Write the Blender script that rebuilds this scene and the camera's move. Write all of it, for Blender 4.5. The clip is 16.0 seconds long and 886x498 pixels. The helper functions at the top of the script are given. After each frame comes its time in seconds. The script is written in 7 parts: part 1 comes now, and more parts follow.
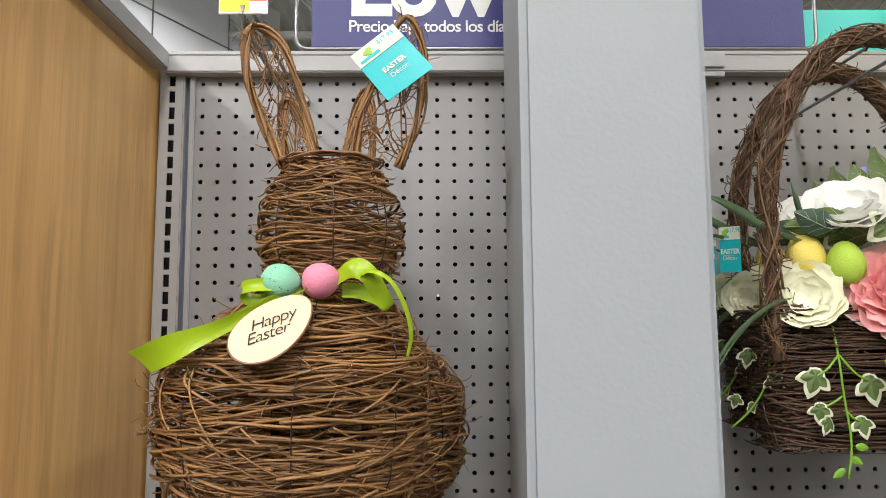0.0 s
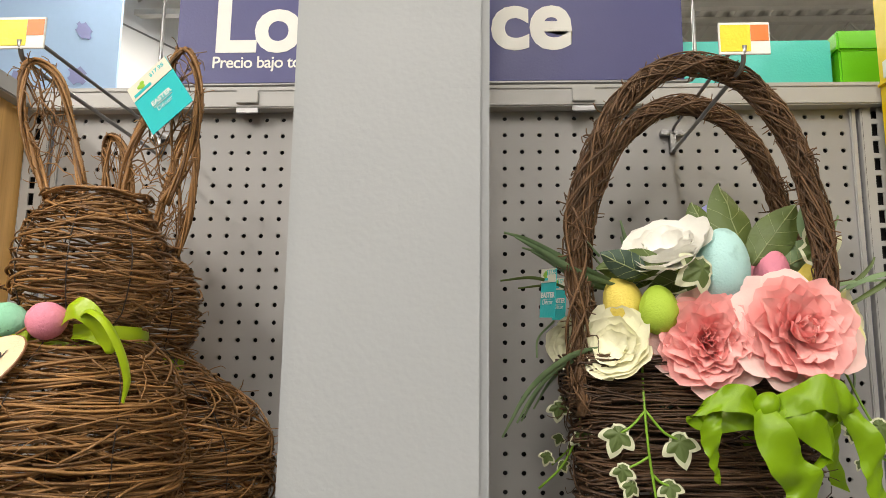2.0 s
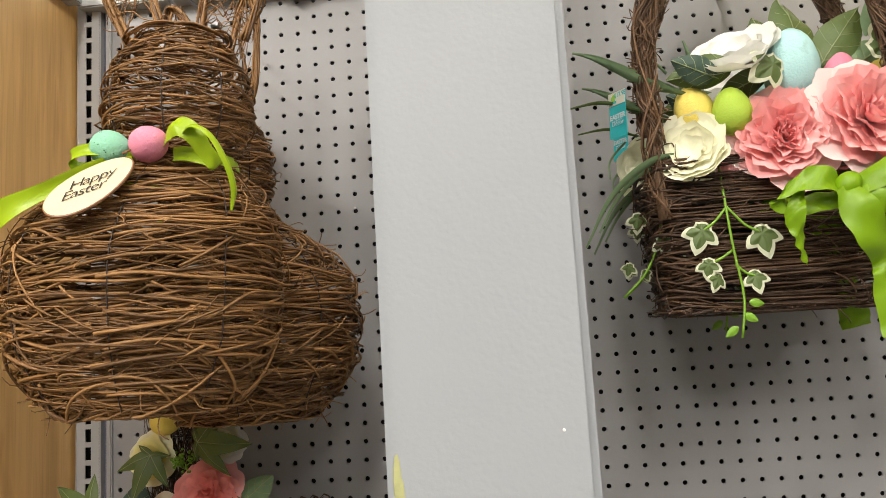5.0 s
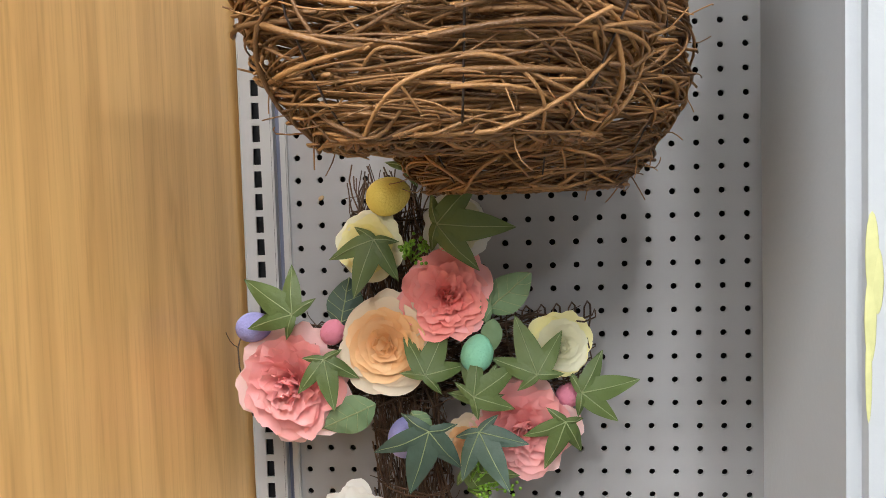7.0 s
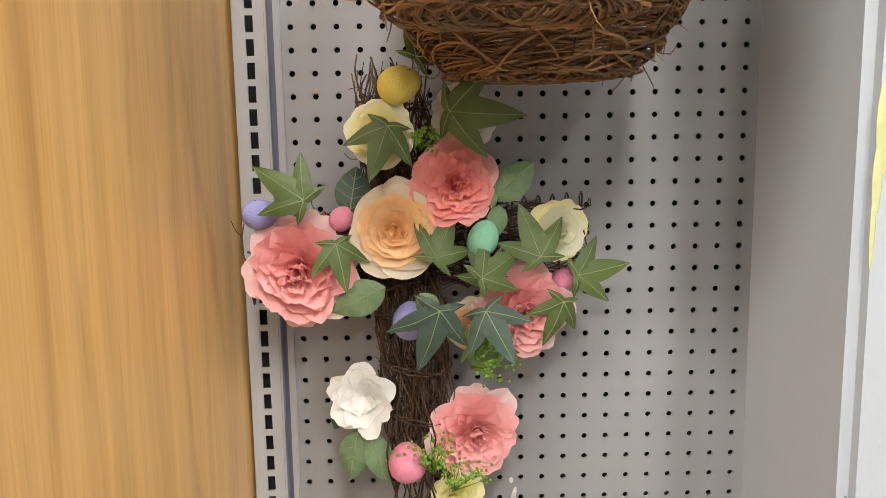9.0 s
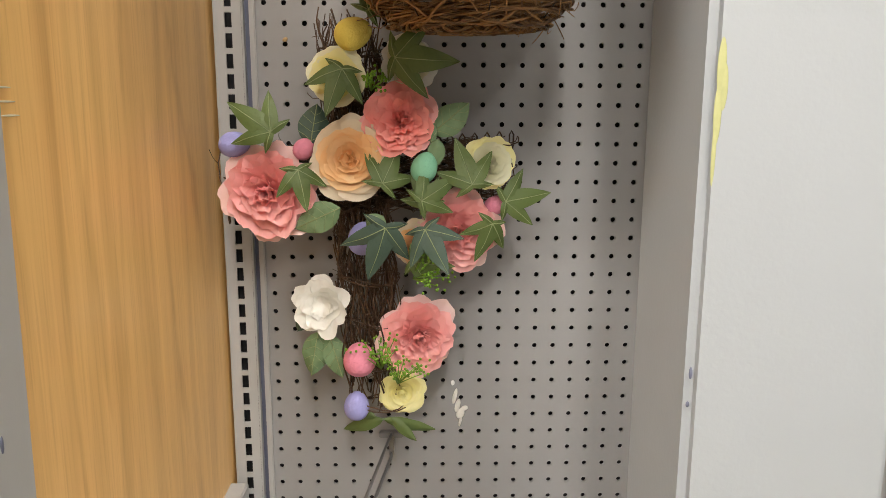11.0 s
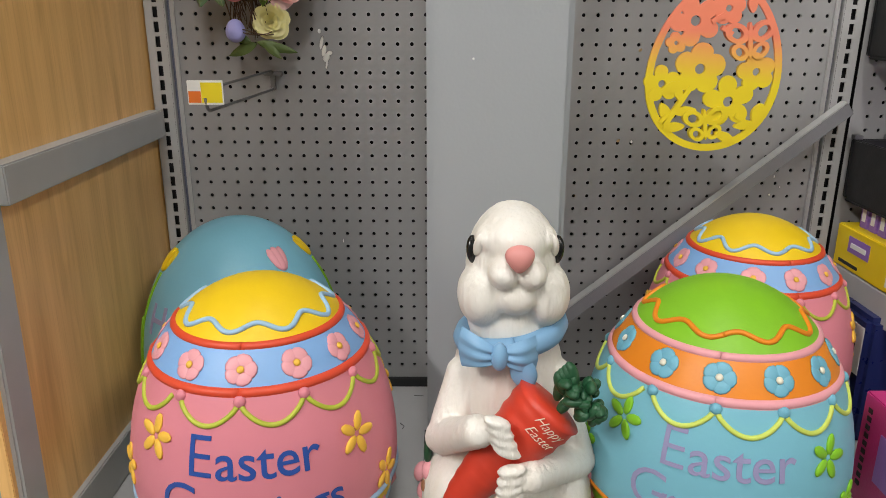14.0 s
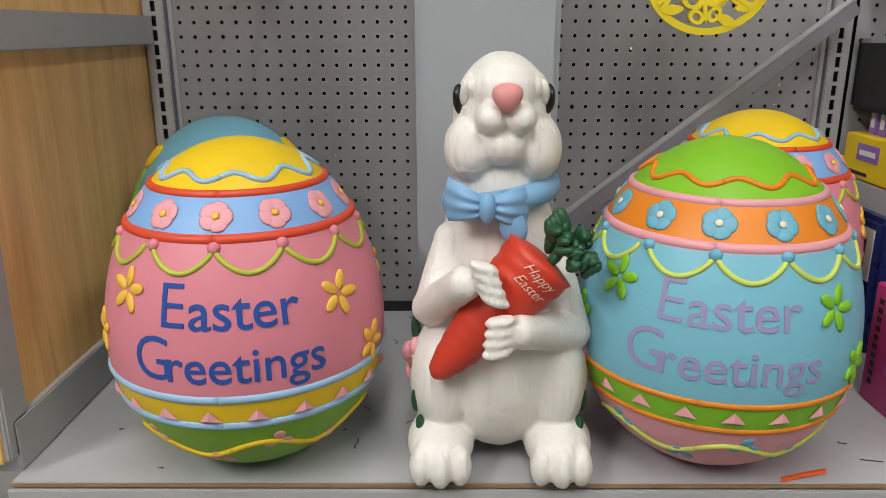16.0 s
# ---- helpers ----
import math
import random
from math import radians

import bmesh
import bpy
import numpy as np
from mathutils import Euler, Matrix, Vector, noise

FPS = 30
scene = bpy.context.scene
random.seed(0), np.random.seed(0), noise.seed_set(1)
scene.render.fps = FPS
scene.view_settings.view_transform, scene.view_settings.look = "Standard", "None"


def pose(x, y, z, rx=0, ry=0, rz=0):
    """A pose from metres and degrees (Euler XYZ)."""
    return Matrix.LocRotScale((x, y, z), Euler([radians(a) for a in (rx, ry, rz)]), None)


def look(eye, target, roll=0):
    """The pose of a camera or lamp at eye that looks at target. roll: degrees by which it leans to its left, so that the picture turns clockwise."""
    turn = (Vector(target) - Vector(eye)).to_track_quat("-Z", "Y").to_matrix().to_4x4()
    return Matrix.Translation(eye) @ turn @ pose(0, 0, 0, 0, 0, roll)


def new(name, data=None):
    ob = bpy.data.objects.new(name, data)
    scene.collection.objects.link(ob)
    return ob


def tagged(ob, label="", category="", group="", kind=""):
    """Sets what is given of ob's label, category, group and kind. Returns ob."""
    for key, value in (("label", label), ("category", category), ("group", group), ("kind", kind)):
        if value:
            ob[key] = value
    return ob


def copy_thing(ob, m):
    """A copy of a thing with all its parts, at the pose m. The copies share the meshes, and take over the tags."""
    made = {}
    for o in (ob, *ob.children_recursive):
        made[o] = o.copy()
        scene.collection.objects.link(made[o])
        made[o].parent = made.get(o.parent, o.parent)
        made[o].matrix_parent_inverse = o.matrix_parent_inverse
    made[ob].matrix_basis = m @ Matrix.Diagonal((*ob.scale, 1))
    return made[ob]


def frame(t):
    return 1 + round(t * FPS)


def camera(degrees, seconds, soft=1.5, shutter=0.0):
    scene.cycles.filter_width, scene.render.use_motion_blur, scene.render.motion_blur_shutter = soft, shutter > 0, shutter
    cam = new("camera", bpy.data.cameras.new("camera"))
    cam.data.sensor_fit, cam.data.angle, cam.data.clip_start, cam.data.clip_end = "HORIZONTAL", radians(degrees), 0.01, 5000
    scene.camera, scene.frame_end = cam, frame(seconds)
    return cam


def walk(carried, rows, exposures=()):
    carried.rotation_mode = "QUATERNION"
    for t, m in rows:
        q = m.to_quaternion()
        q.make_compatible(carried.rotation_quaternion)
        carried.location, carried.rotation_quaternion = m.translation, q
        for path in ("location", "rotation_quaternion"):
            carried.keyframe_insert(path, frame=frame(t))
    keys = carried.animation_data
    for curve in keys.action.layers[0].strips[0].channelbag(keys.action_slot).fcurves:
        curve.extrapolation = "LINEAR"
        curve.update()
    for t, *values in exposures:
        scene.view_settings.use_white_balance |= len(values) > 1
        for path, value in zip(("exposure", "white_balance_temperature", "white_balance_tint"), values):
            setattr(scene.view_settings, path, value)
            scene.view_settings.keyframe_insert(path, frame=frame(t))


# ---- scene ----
EXPOSURES = [(0.0, -0.35, 6300, 10), (0.5, -0.35, 6300, 10), (2.5, -0.48, 7300, 10), (3.2, -0.5, 7400, 10), (5.5, -0.05, 6600, 10), (6.0, 0.1, 6450, 10), (6.7, 0.36, 6100, 10), (8.0, 0.52, 6200, 10),
             (10.5, 0.2, 6800, 10), (11.0, 0.18, 6800, 10), (12.0, 0.0, 6500, 10), (13.0, -0.45, 6400, 10), (14.5, -0.6, 6500, 10), (16.0, -0.62, 6300, 10)]
cam = camera(61.4, 16.0, soft=0.85)
PATH = [
    (0, (0.103, 0.072, 1.575), (0.137, 2.059, 1.799), -0.4),
    (0.5, (0.147, 0.097, 1.575), (0.153, 2.082, 1.821), -0.3),
    (1, (0.236, 0.112, 1.58), (0.189, 2.093, 1.847), 0.3),
    (1.5, (0.33, 0.122, 1.579), (0.234, 2.097, 1.886), 0.8),
    (2, (0.391, 0.122, 1.582), (0.284, 2.092, 1.912), 0.7),
    (2.5, (0.432, 0.115, 1.583), (0.317, 2.082, 1.926), 0.4),
    (3, (0.448, 0.108, 1.577), (0.341, 2.074, 1.925), 0.1),
    (3.2, (0.451, 0.106, 1.575), (0.345, 2.074, 1.92), -0.0),
    (5.3, (0.246, 0.129, 1.411), (0.108, 2.114, 1.612), -3.6),
    (5.5, (0.195, 0.145, 1.407), (0.05, 2.135, 1.541), -2.8),
    (6, (0.101, 0.192, 1.372), (-0.075, 2.183, 1.424), -2.8),
    (6.5, (0.051, 0.294, 1.362), (-0.168, 2.281, 1.314), -2.5),
    (7, (0.007, 0.367, 1.335), (-0.21, 2.352, 1.228), -1.8),
    (7.5, (-0.04, 0.379, 1.325), (-0.194, 2.364, 1.135), -1.9),
    (8, (-0.076, 0.366, 1.312), (-0.143, 2.35, 1.072), -1.7),
    (10.5, (-0.098, 0.243, 1.278), (-0.028, 2.212, 0.939), -0.4),
    (11, (-0.042, 0.19, 1.268), (0.012, 2.153, 0.892), 0.2),
    (11.5, (0.072, 0.109, 1.214), (0.045, 2.073, 0.835), 0.3),
    (12, (0.112, 0.026, 1.162), (0.092, 1.976, 0.719), 0.1),
    (12.5, (0.114, -0.065, 1.102), (0.132, 1.869, 0.593), 0.1),
    (13, (0.148, -0.128, 1.019), (0.177, 1.795, 0.47), 0.3),
    (13.5, (0.203, -0.183, 0.964), (0.215, 1.729, 0.379), 0.2),
    (14, (0.217, -0.207, 0.915), (0.226, 1.7, 0.313), 0.2),
    (14.5, (0.223, -0.21, 0.849), (0.219, 1.698, 0.249), 0.1),
    (15, (0.23, -0.212, 0.794), (0.214, 1.696, 0.194), -0.1),
    (15.5, (0.232, -0.217, 0.76), (0.218, 1.691, 0.161), -0.1),
    (16, (0.245, -0.224, 0.721), (0.228, 1.695, 0.156), -0.2),
]
walk(cam, [(t, look(eye, target, roll)) for t, eye, target, roll in PATH], EXPOSURES)

# ---- light: a closed store hall with rows of ceiling strips ----
world = bpy.data.worlds.new("hall")
world.use_nodes = True
world.node_tree.nodes["Background"].inputs[0].default_value = (0.9, 0.95, 1.0, 1)
world.node_tree.nodes["Background"].inputs[1].default_value = 0.03
scene.world = world
LAMP = 190.0
STRIPS = ((-3.4, -3.4, 2.9), (0.3, -3.2, 0.85), (3.8, -3.4, 1.0), (-2.0, -7.2, 2.0), (2.2, -7.2, 1.0), (0.2, -0.4, 0.22), (-1.5, 5.0, 1.3), (3.6, 3.2, 0.9))
for lx, ly, k in STRIPS:
    ld = bpy.data.lights.new("strip_lamp", "AREA")
    ld.shape, ld.size, ld.size_y, ld.energy, ld.color = "RECTANGLE", 0.5, 3.0, LAMP * k, (1.0, 0.97, 0.92)
    new("strip_lamp", ld).matrix_world = pose(lx, ly, 4.86)


# ---- materials ----
def shader(name, col, rough=0.5, metal=0.0, vary=0.12, scale=40.0, bump=0.15, bscale=300.0, col2=None, island=0.0, stretch=(1, 1, 1), spec=0.5, stains=0.0, coat=0.0, translucent=0.0):
    """Base colour with variation at two scales, a fine relief and wear."""
    m = bpy.data.materials.new(name)
    m.use_nodes = True
    nt = m.node_tree
    n, l = nt.nodes, nt.links
    b = n["Principled BSDF"]
    b.inputs["Metallic"].default_value = metal
    b.inputs["Specular IOR Level"].default_value = spec
    b.inputs["Coat Weight"].default_value = coat
    tc, mp = n.new("ShaderNodeTexCoord"), n.new("ShaderNodeMapping")
    mp.inputs["Scale"].default_value = stretch
    l.new(tc.outputs["Object"], mp.inputs["Vector"])
    n1, n2 = n.new("ShaderNodeTexNoise"), n.new("ShaderNodeTexNoise")
    n1.inputs["Scale"].default_value, n1.inputs["Detail"].default_value = scale, 6
    n2.inputs["Scale"].default_value, n2.inputs["Detail"].default_value = scale * 0.12, 4
    for q in (n1, n2):
        l.new(mp.outputs["Vector"], q.inputs["Vector"])
    c2 = col2 or tuple(c * (1 - vary * 1.6) for c in col)
    mix = n.new("ShaderNodeMix")
    mix.data_type = "RGBA"
    mix.inputs["A"].default_value, mix.inputs["B"].default_value = (*col, 1), (*c2, 1)
    add = n.new("ShaderNodeMath")
    add.operation = "MULTIPLY_ADD"
    l.new(n1.outputs["Fac"], add.inputs[0])
    add.inputs[1].default_value = 0.55
    half = n.new("ShaderNodeMath")
    half.operation = "MULTIPLY_ADD"
    l.new(n2.outputs["Fac"], half.inputs[0])
    half.inputs[1].default_value, half.inputs[2].default_value = 0.9, -0.22
    l.new(half.outputs[0], add.inputs[2])
    fac = add.outputs[0]
    if island:
        geo = n.new("ShaderNodeNewGeometry")
        isl = n.new("ShaderNodeMix")
        isl.inputs["Factor"].default_value = island
        l.new(fac, isl.inputs["A"])
        l.new(geo.outputs["Random Per Island"], isl.inputs["B"])
        fac = isl.outputs["Result"]
    l.new(fac, mix.inputs["Factor"])
    out = mix.outputs["Result"]
    if stains:
        n3, rp = n.new("ShaderNodeTexNoise"), n.new("ShaderNodeValToRGB")
        n3.inputs["Scale"].default_value, n3.inputs["Detail"].default_value = scale * 0.35, 8
        l.new(mp.outputs["Vector"], n3.inputs["Vector"])
        rp.color_ramp.elements[0].position, rp.color_ramp.elements[1].position = 0.58, 0.72
        l.new(n3.outputs["Fac"], rp.inputs["Fac"])
        sm, sf = n.new("ShaderNodeMix"), n.new("ShaderNodeMath")
        sm.data_type = "RGBA"
        sf.operation, sf.inputs[1].default_value = "MULTIPLY", stains
        l.new(rp.outputs["Color"], sf.inputs[0])
        l.new(sf.outputs[0], sm.inputs["Factor"])
        l.new(out, sm.inputs["A"])
        sm.inputs["B"].default_value = (*(c * 0.45 for c in col), 1)
        out = sm.outputs["Result"]
    l.new(out, b.inputs["Base Color"])
    rm = n.new("ShaderNodeMapRange")
    l.new(n1.outputs["Fac"], rm.inputs["Value"])
    rm.inputs["To Min"].default_value, rm.inputs["To Max"].default_value = max(0.03, rough - 0.1), min(1, rough + 0.1)
    l.new(rm.outputs["Result"], b.inputs["Roughness"])
    if bump:
        nb, bp = n.new("ShaderNodeTexNoise"), n.new("ShaderNodeBump")
        nb.inputs["Scale"].default_value, nb.inputs["Detail"].default_value = bscale, 3
        l.new(mp.outputs["Vector"], nb.inputs["Vector"])
        bp.inputs["Strength"].default_value, bp.inputs["Distance"].default_value = bump, 0.002
        l.new(nb.outputs["Fac"], bp.inputs["Height"])
        l.new(bp.outputs["Normal"], b.inputs["Normal"])
    if translucent:
        tr, ms = n.new("ShaderNodeBsdfTranslucent"), n.new("ShaderNodeMixShader")
        l.new(out, tr.inputs["Color"])
        ms.inputs["Fac"].default_value = translucent
        l.new(b.outputs["BSDF"], ms.inputs[1])
        l.new(tr.outputs["BSDF"], ms.inputs[2])
        l.new(ms.outputs["Shader"], n["Material Output"].inputs["Surface"])
    return m


def grain(name, light, dark, axis="z"):
    """Maple laminate: long streaks along the panel's height, with darker figures."""
    m = bpy.data.materials.new(name)
    m.use_nodes = True
    nt = m.node_tree
    n, l = nt.nodes, nt.links
    b = n["Principled BSDF"]
    tc, mp, mq = n.new("ShaderNodeTexCoord"), n.new("ShaderNodeMapping"), n.new("ShaderNodeMapping")
    mp.inputs["Scale"].default_value = (30, 30, 1.3)
    mq.inputs["Scale"].default_value = (9, 9, 1.6)
    l.new(tc.outputs["Object"], mp.inputs["Vector"])
    l.new(tc.outputs["Object"], mq.inputs["Vector"])
    n1, n2 = n.new("ShaderNodeTexNoise"), n.new("ShaderNodeTexNoise")
    n1.inputs["Scale"].default_value, n1.inputs["Detail"].default_value, n1.inputs["Distortion"].default_value = 2.2, 7, 0.6
    n2.inputs["Scale"].default_value, n2.inputs["Detail"].default_value, n2.inputs["Distortion"].default_value = 1.1, 4, 1.6
    l.new(mp.outputs["Vector"], n1.inputs["Vector"])
    l.new(mq.outputs["Vector"], n2.inputs["Vector"])
    r1, r2 = n.new("ShaderNodeValToRGB"), n.new("ShaderNodeValToRGB")
    r1.color_ramp.elements[0].position, r1.color_ramp.elements[1].position = 0.3, 0.75
    r1.color_ramp.elements[0].color, r1.color_ramp.elements[1].color = (*light, 1), (*(a * 0.75 + c * 0.25 for a, c in zip(light, dark)), 1)
    r2.color_ramp.elements[0].position, r2.color_ramp.elements[1].position = 0.56, 0.78
    l.new(n1.outputs["Fac"], r1.inputs["Fac"])
    l.new(n2.outputs["Fac"], r2.inputs["Fac"])
    mx, k = n.new("ShaderNodeMix"), n.new("ShaderNodeMath")
    mx.data_type = "RGBA"
    k.operation, k.inputs[1].default_value = "MULTIPLY", 0.75
    l.new(r2.outputs["Color"], k.inputs[0])
    l.new(k.outputs[0], mx.inputs["Factor"])
    l.new(r1.outputs["Color"], mx.inputs["A"])
    mx.inputs["B"].default_value = (*dark, 1)
    # arched growth rings
    mw, wv, rw, kw, m2 = n.new("ShaderNodeMapping"), n.new("ShaderNodeTexWave"), n.new("ShaderNodeValToRGB"), n.new("ShaderNodeMath"), n.new("ShaderNodeMix")
    mw.inputs["Scale"].default_value = (1, 1, 0.14)
    l.new(tc.outputs["Object"], mw.inputs["Vector"])
    wv.bands_direction = "Y"
    for key, val in (("Scale", 5.0), ("Distortion", 9.0), ("Detail", 2.0), ("Detail Scale", 1.3)):
        wv.inputs[key].default_value = val
    l.new(mw.outputs["Vector"], wv.inputs["Vector"])
    rw.color_ramp.elements[0].position, rw.color_ramp.elements[1].position = 0.55, 1.0
    l.new(wv.outputs["Fac"], rw.inputs["Fac"])
    kw.operation, kw.inputs[1].default_value = "MULTIPLY", 0.17
    l.new(rw.outputs["Color"], kw.inputs[0])
    m2.data_type = "RGBA"
    l.new(kw.outputs[0], m2.inputs["Factor"])
    l.new(mx.outputs["Result"], m2.inputs["A"])
    m2.inputs["B"].default_value = (*dark, 1)
    # fine pores and pale flecks
    mf, n4, r4, k4, m3 = n.new("ShaderNodeMapping"), n.new("ShaderNodeTexNoise"), n.new("ShaderNodeValToRGB"), n.new("ShaderNodeMath"), n.new("ShaderNodeMix")
    mf.inputs["Scale"].default_value = (160, 160, 5)
    l.new(tc.outputs["Object"], mf.inputs["Vector"])
    n4.inputs["Scale"].default_value, n4.inputs["Detail"].default_value = 2.0, 5
    l.new(mf.outputs["Vector"], n4.inputs["Vector"])
    r4.color_ramp.elements[0].position, r4.color_ramp.elements[1].position = 0.5, 0.74
    l.new(n4.outputs["Fac"], r4.inputs["Fac"])
    k4.operation, k4.inputs[1].default_value = "MULTIPLY", 0.28
    l.new(r4.outputs["Color"], k4.inputs[0])
    m3.data_type = "RGBA"
    l.new(k4.outputs[0], m3.inputs["Factor"])
    l.new(m2.outputs["Result"], m3.inputs["A"])
    m3.inputs["B"].default_value = (*dark, 1)
    l.new(m3.outputs["Result"], b.inputs["Base Color"])
    b.inputs["Roughness"].default_value = 0.36
    bp = n.new("ShaderNodeBump")
    bp.inputs["Strength"].default_value, bp.inputs["Distance"].default_value = 0.08, 0.001
    l.new(n1.outputs["Fac"], bp.inputs["Height"])
    l.new(bp.outputs["Normal"], b.inputs["Normal"])
    return m


M_BOARD = shader("pegboard_grey", (0.335, 0.333, 0.337), 0.5, vary=0.06, scale=12, bump=0.05, bscale=700, stains=0.06)
M_RAIL = shader("rail_grey", (0.43, 0.43, 0.43), 0.42, vary=0.08, scale=20, bump=0.05, bscale=500, stains=0.1)
M_GROOVE = shader("groove_blue_grey", (0.13, 0.14, 0.2), 0.5, vary=0.1)
# near-black, in place of the shade in holes, slots and gaps
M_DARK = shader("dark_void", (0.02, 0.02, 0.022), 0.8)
M_BLACK = shader("black_plastic", (0.018, 0.018, 0.02), 0.45, vary=0.2, bump=0.1)
M_COLUMN = shader("column_paint", (0.355, 0.375, 0.395), 0.5, vary=0.06, scale=9, bump=0.16, bscale=170, stains=0.05)
M_DECK = shader("deck_grey", (0.47, 0.47, 0.48), 0.5, vary=0.08, scale=14, bump=0.06, bscale=500, stains=0.18)
M_EDGE = shader("deck_edge_tan", (0.36, 0.23, 0.12), 0.6, vary=0.3, scale=60)
M_WOOD = grain("maple_laminate", (0.94, 0.585, 0.22), (0.47, 0.2, 0.05))
M_STEEL = shader("zinc_wire", (0.3, 0.3, 0.31), 0.35, metal=0.8, vary=0.2, scale=80)
M_FLOOR = shader("hall_floor", (0.3, 0.285, 0.25), 0.25, vary=0.12, scale=6, stains=0.2)
M_WALL = shader("hall_wall", (0.72, 0.72, 0.7), 0.7, vary=0.05, scale=3)
M_CEIL = shader("ceiling_deck", (0.78, 0.76, 0.72), 0.7, vary=0.06, scale=3)
M_TRUSS = shader("truss_white", (0.7, 0.68, 0.64), 0.5)
M_BLUE = shader("sign_blue", (0.042, 0.045, 0.2), 0.4, vary=0.05)
M_WHITE = shader("white_print", (0.82, 0.82, 0.8), 0.45, vary=0.03)
M_LABEL_Y = shader("label_yellow", (0.86, 0.7, 0.02), 0.4, vary=0.03)
M_LABEL_O = shader("label_orange", (0.85, 0.2, 0.03), 0.4, vary=0.03)
M_TEAL_BOX = shader("teal_box", (0.07, 0.62, 0.57), 0.4, vary=0.05)
M_GREEN_BOX = shader("green_box", (0.14, 0.6, 0.02), 0.35, vary=0.05)
M_YBOX = shader("yellow_card", (0.88, 0.64, 0.01), 0.45, vary=0.05)
M_PALEBLUE = shader("pale_blue_sign", (0.4, 0.58, 0.85), 0.5, vary=0.05)
M_PURPLE = shader("purple_print", (0.34, 0.44, 0.78), 0.5, vary=0.05)
M_PINKBOX = shader("magenta_card", (0.5, 0.03, 0.19), 0.4, vary=0.08)
M_PURPBOX = shader("violet_card", (0.3, 0.16, 0.52), 0.4, vary=0.08)
M_INK = shader("black_ink", (0.02, 0.02, 0.022), 0.6)
M_LAMP = bpy.data.materials.new("lamp_glow")
M_LAMP.use_nodes = True
M_LAMP.node_tree.nodes["Principled BSDF"].inputs["Emission Color"].default_value = (1, 0.97, 0.93, 1)
M_LAMP.node_tree.nodes["Principled BSDF"].inputs["Emission Strength"].default_value = 6.0


# ---- mesh helpers ----
def link_mesh(name, verts, faces, mats, parent=None, smooth=False, slots=None, label=""):
    me = bpy.data.meshes.new(name)
    me.from_pydata([tuple(v) for v in verts], [], [tuple(f) for f in faces])
    for m in mats if isinstance(mats, (list, tuple)) else [mats]:
        me.materials.append(m)
    if slots is not None:
        me.polygons.foreach_set("material_index", list(slots))
    if smooth:
        me.polygons.foreach_set("use_smooth", [True] * len(me.polygons))
    me.update()
    ob = new(name, me)
    ob.parent = parent
    if label:
        ob["label"] = label
    return ob


def part(name, bm, mats, parent=None, label="", smooth=False):
    me = bpy.data.meshes.new(name)
    bmesh.ops.recalc_face_normals(bm, faces=bm.faces)
    bm.to_mesh(me)
    bm.free()
    for m in mats if isinstance(mats, (list, tuple)) else [mats]:
        me.materials.append(m)
    if smooth:
        me.polygons.foreach_set("use_smooth", [True] * len(me.polygons))
    ob = new(name, me)
    ob.parent = parent
    if label:
        ob["label"] = label
    return ob


def box_into(bm, lo, hi, bev=0.0, m=None):
    """A box from corner to corner, with its edges rounded."""
    lo, hi = Vector(lo), Vector(hi)
    r = bmesh.ops.create_cube(bm, size=1.0)
    c, s = (lo + hi) / 2, hi - lo
    bmesh.ops.transform(bm, matrix=Matrix.Translation(c) @ Matrix.Diagonal((*s, 1)), verts=r["verts"])
    if m is not None:
        bmesh.ops.transform(bm, matrix=m, verts=r["verts"])
    if bev:
        es = list({e for v in r["verts"] for e in v.link_edges})
        bmesh.ops.bevel(bm, geom=es, offset=bev, segments=2, affect="EDGES")
    return bm


def box(name, lo, hi, mat, parent=None, bev=0.002, label="", m=None):
    return part(name, box_into(bmesh.new(), lo, hi, bev, m), mat, parent, label)


def thing(name, label, category, at=(0, 0, 0), group="", kind=""):
    e = new(name)
    e.empty_display_size = 0.02
    e.location = at
    return tagged(e, label, category, group, kind)


def catmull(pts, n):
    """n points along a smooth line through pts."""
    p = np.array(pts, float)
    p = np.vstack([2 * p[0] - p[1], p, 2 * p[-1] - p[-2]])
    out = []
    for u in np.linspace(0, len(p) - 3 - 1e-6, n):
        i, t = int(u), u - int(u)
        a, b, c, d = p[i:i + 4]
        out.append(0.5 * (2 * b + (c - a) * t + (2 * a - 5 * b + 4 * c - d) * t * t + (3 * b - a - 3 * c + d) * t ** 3))
    return np.array(out)


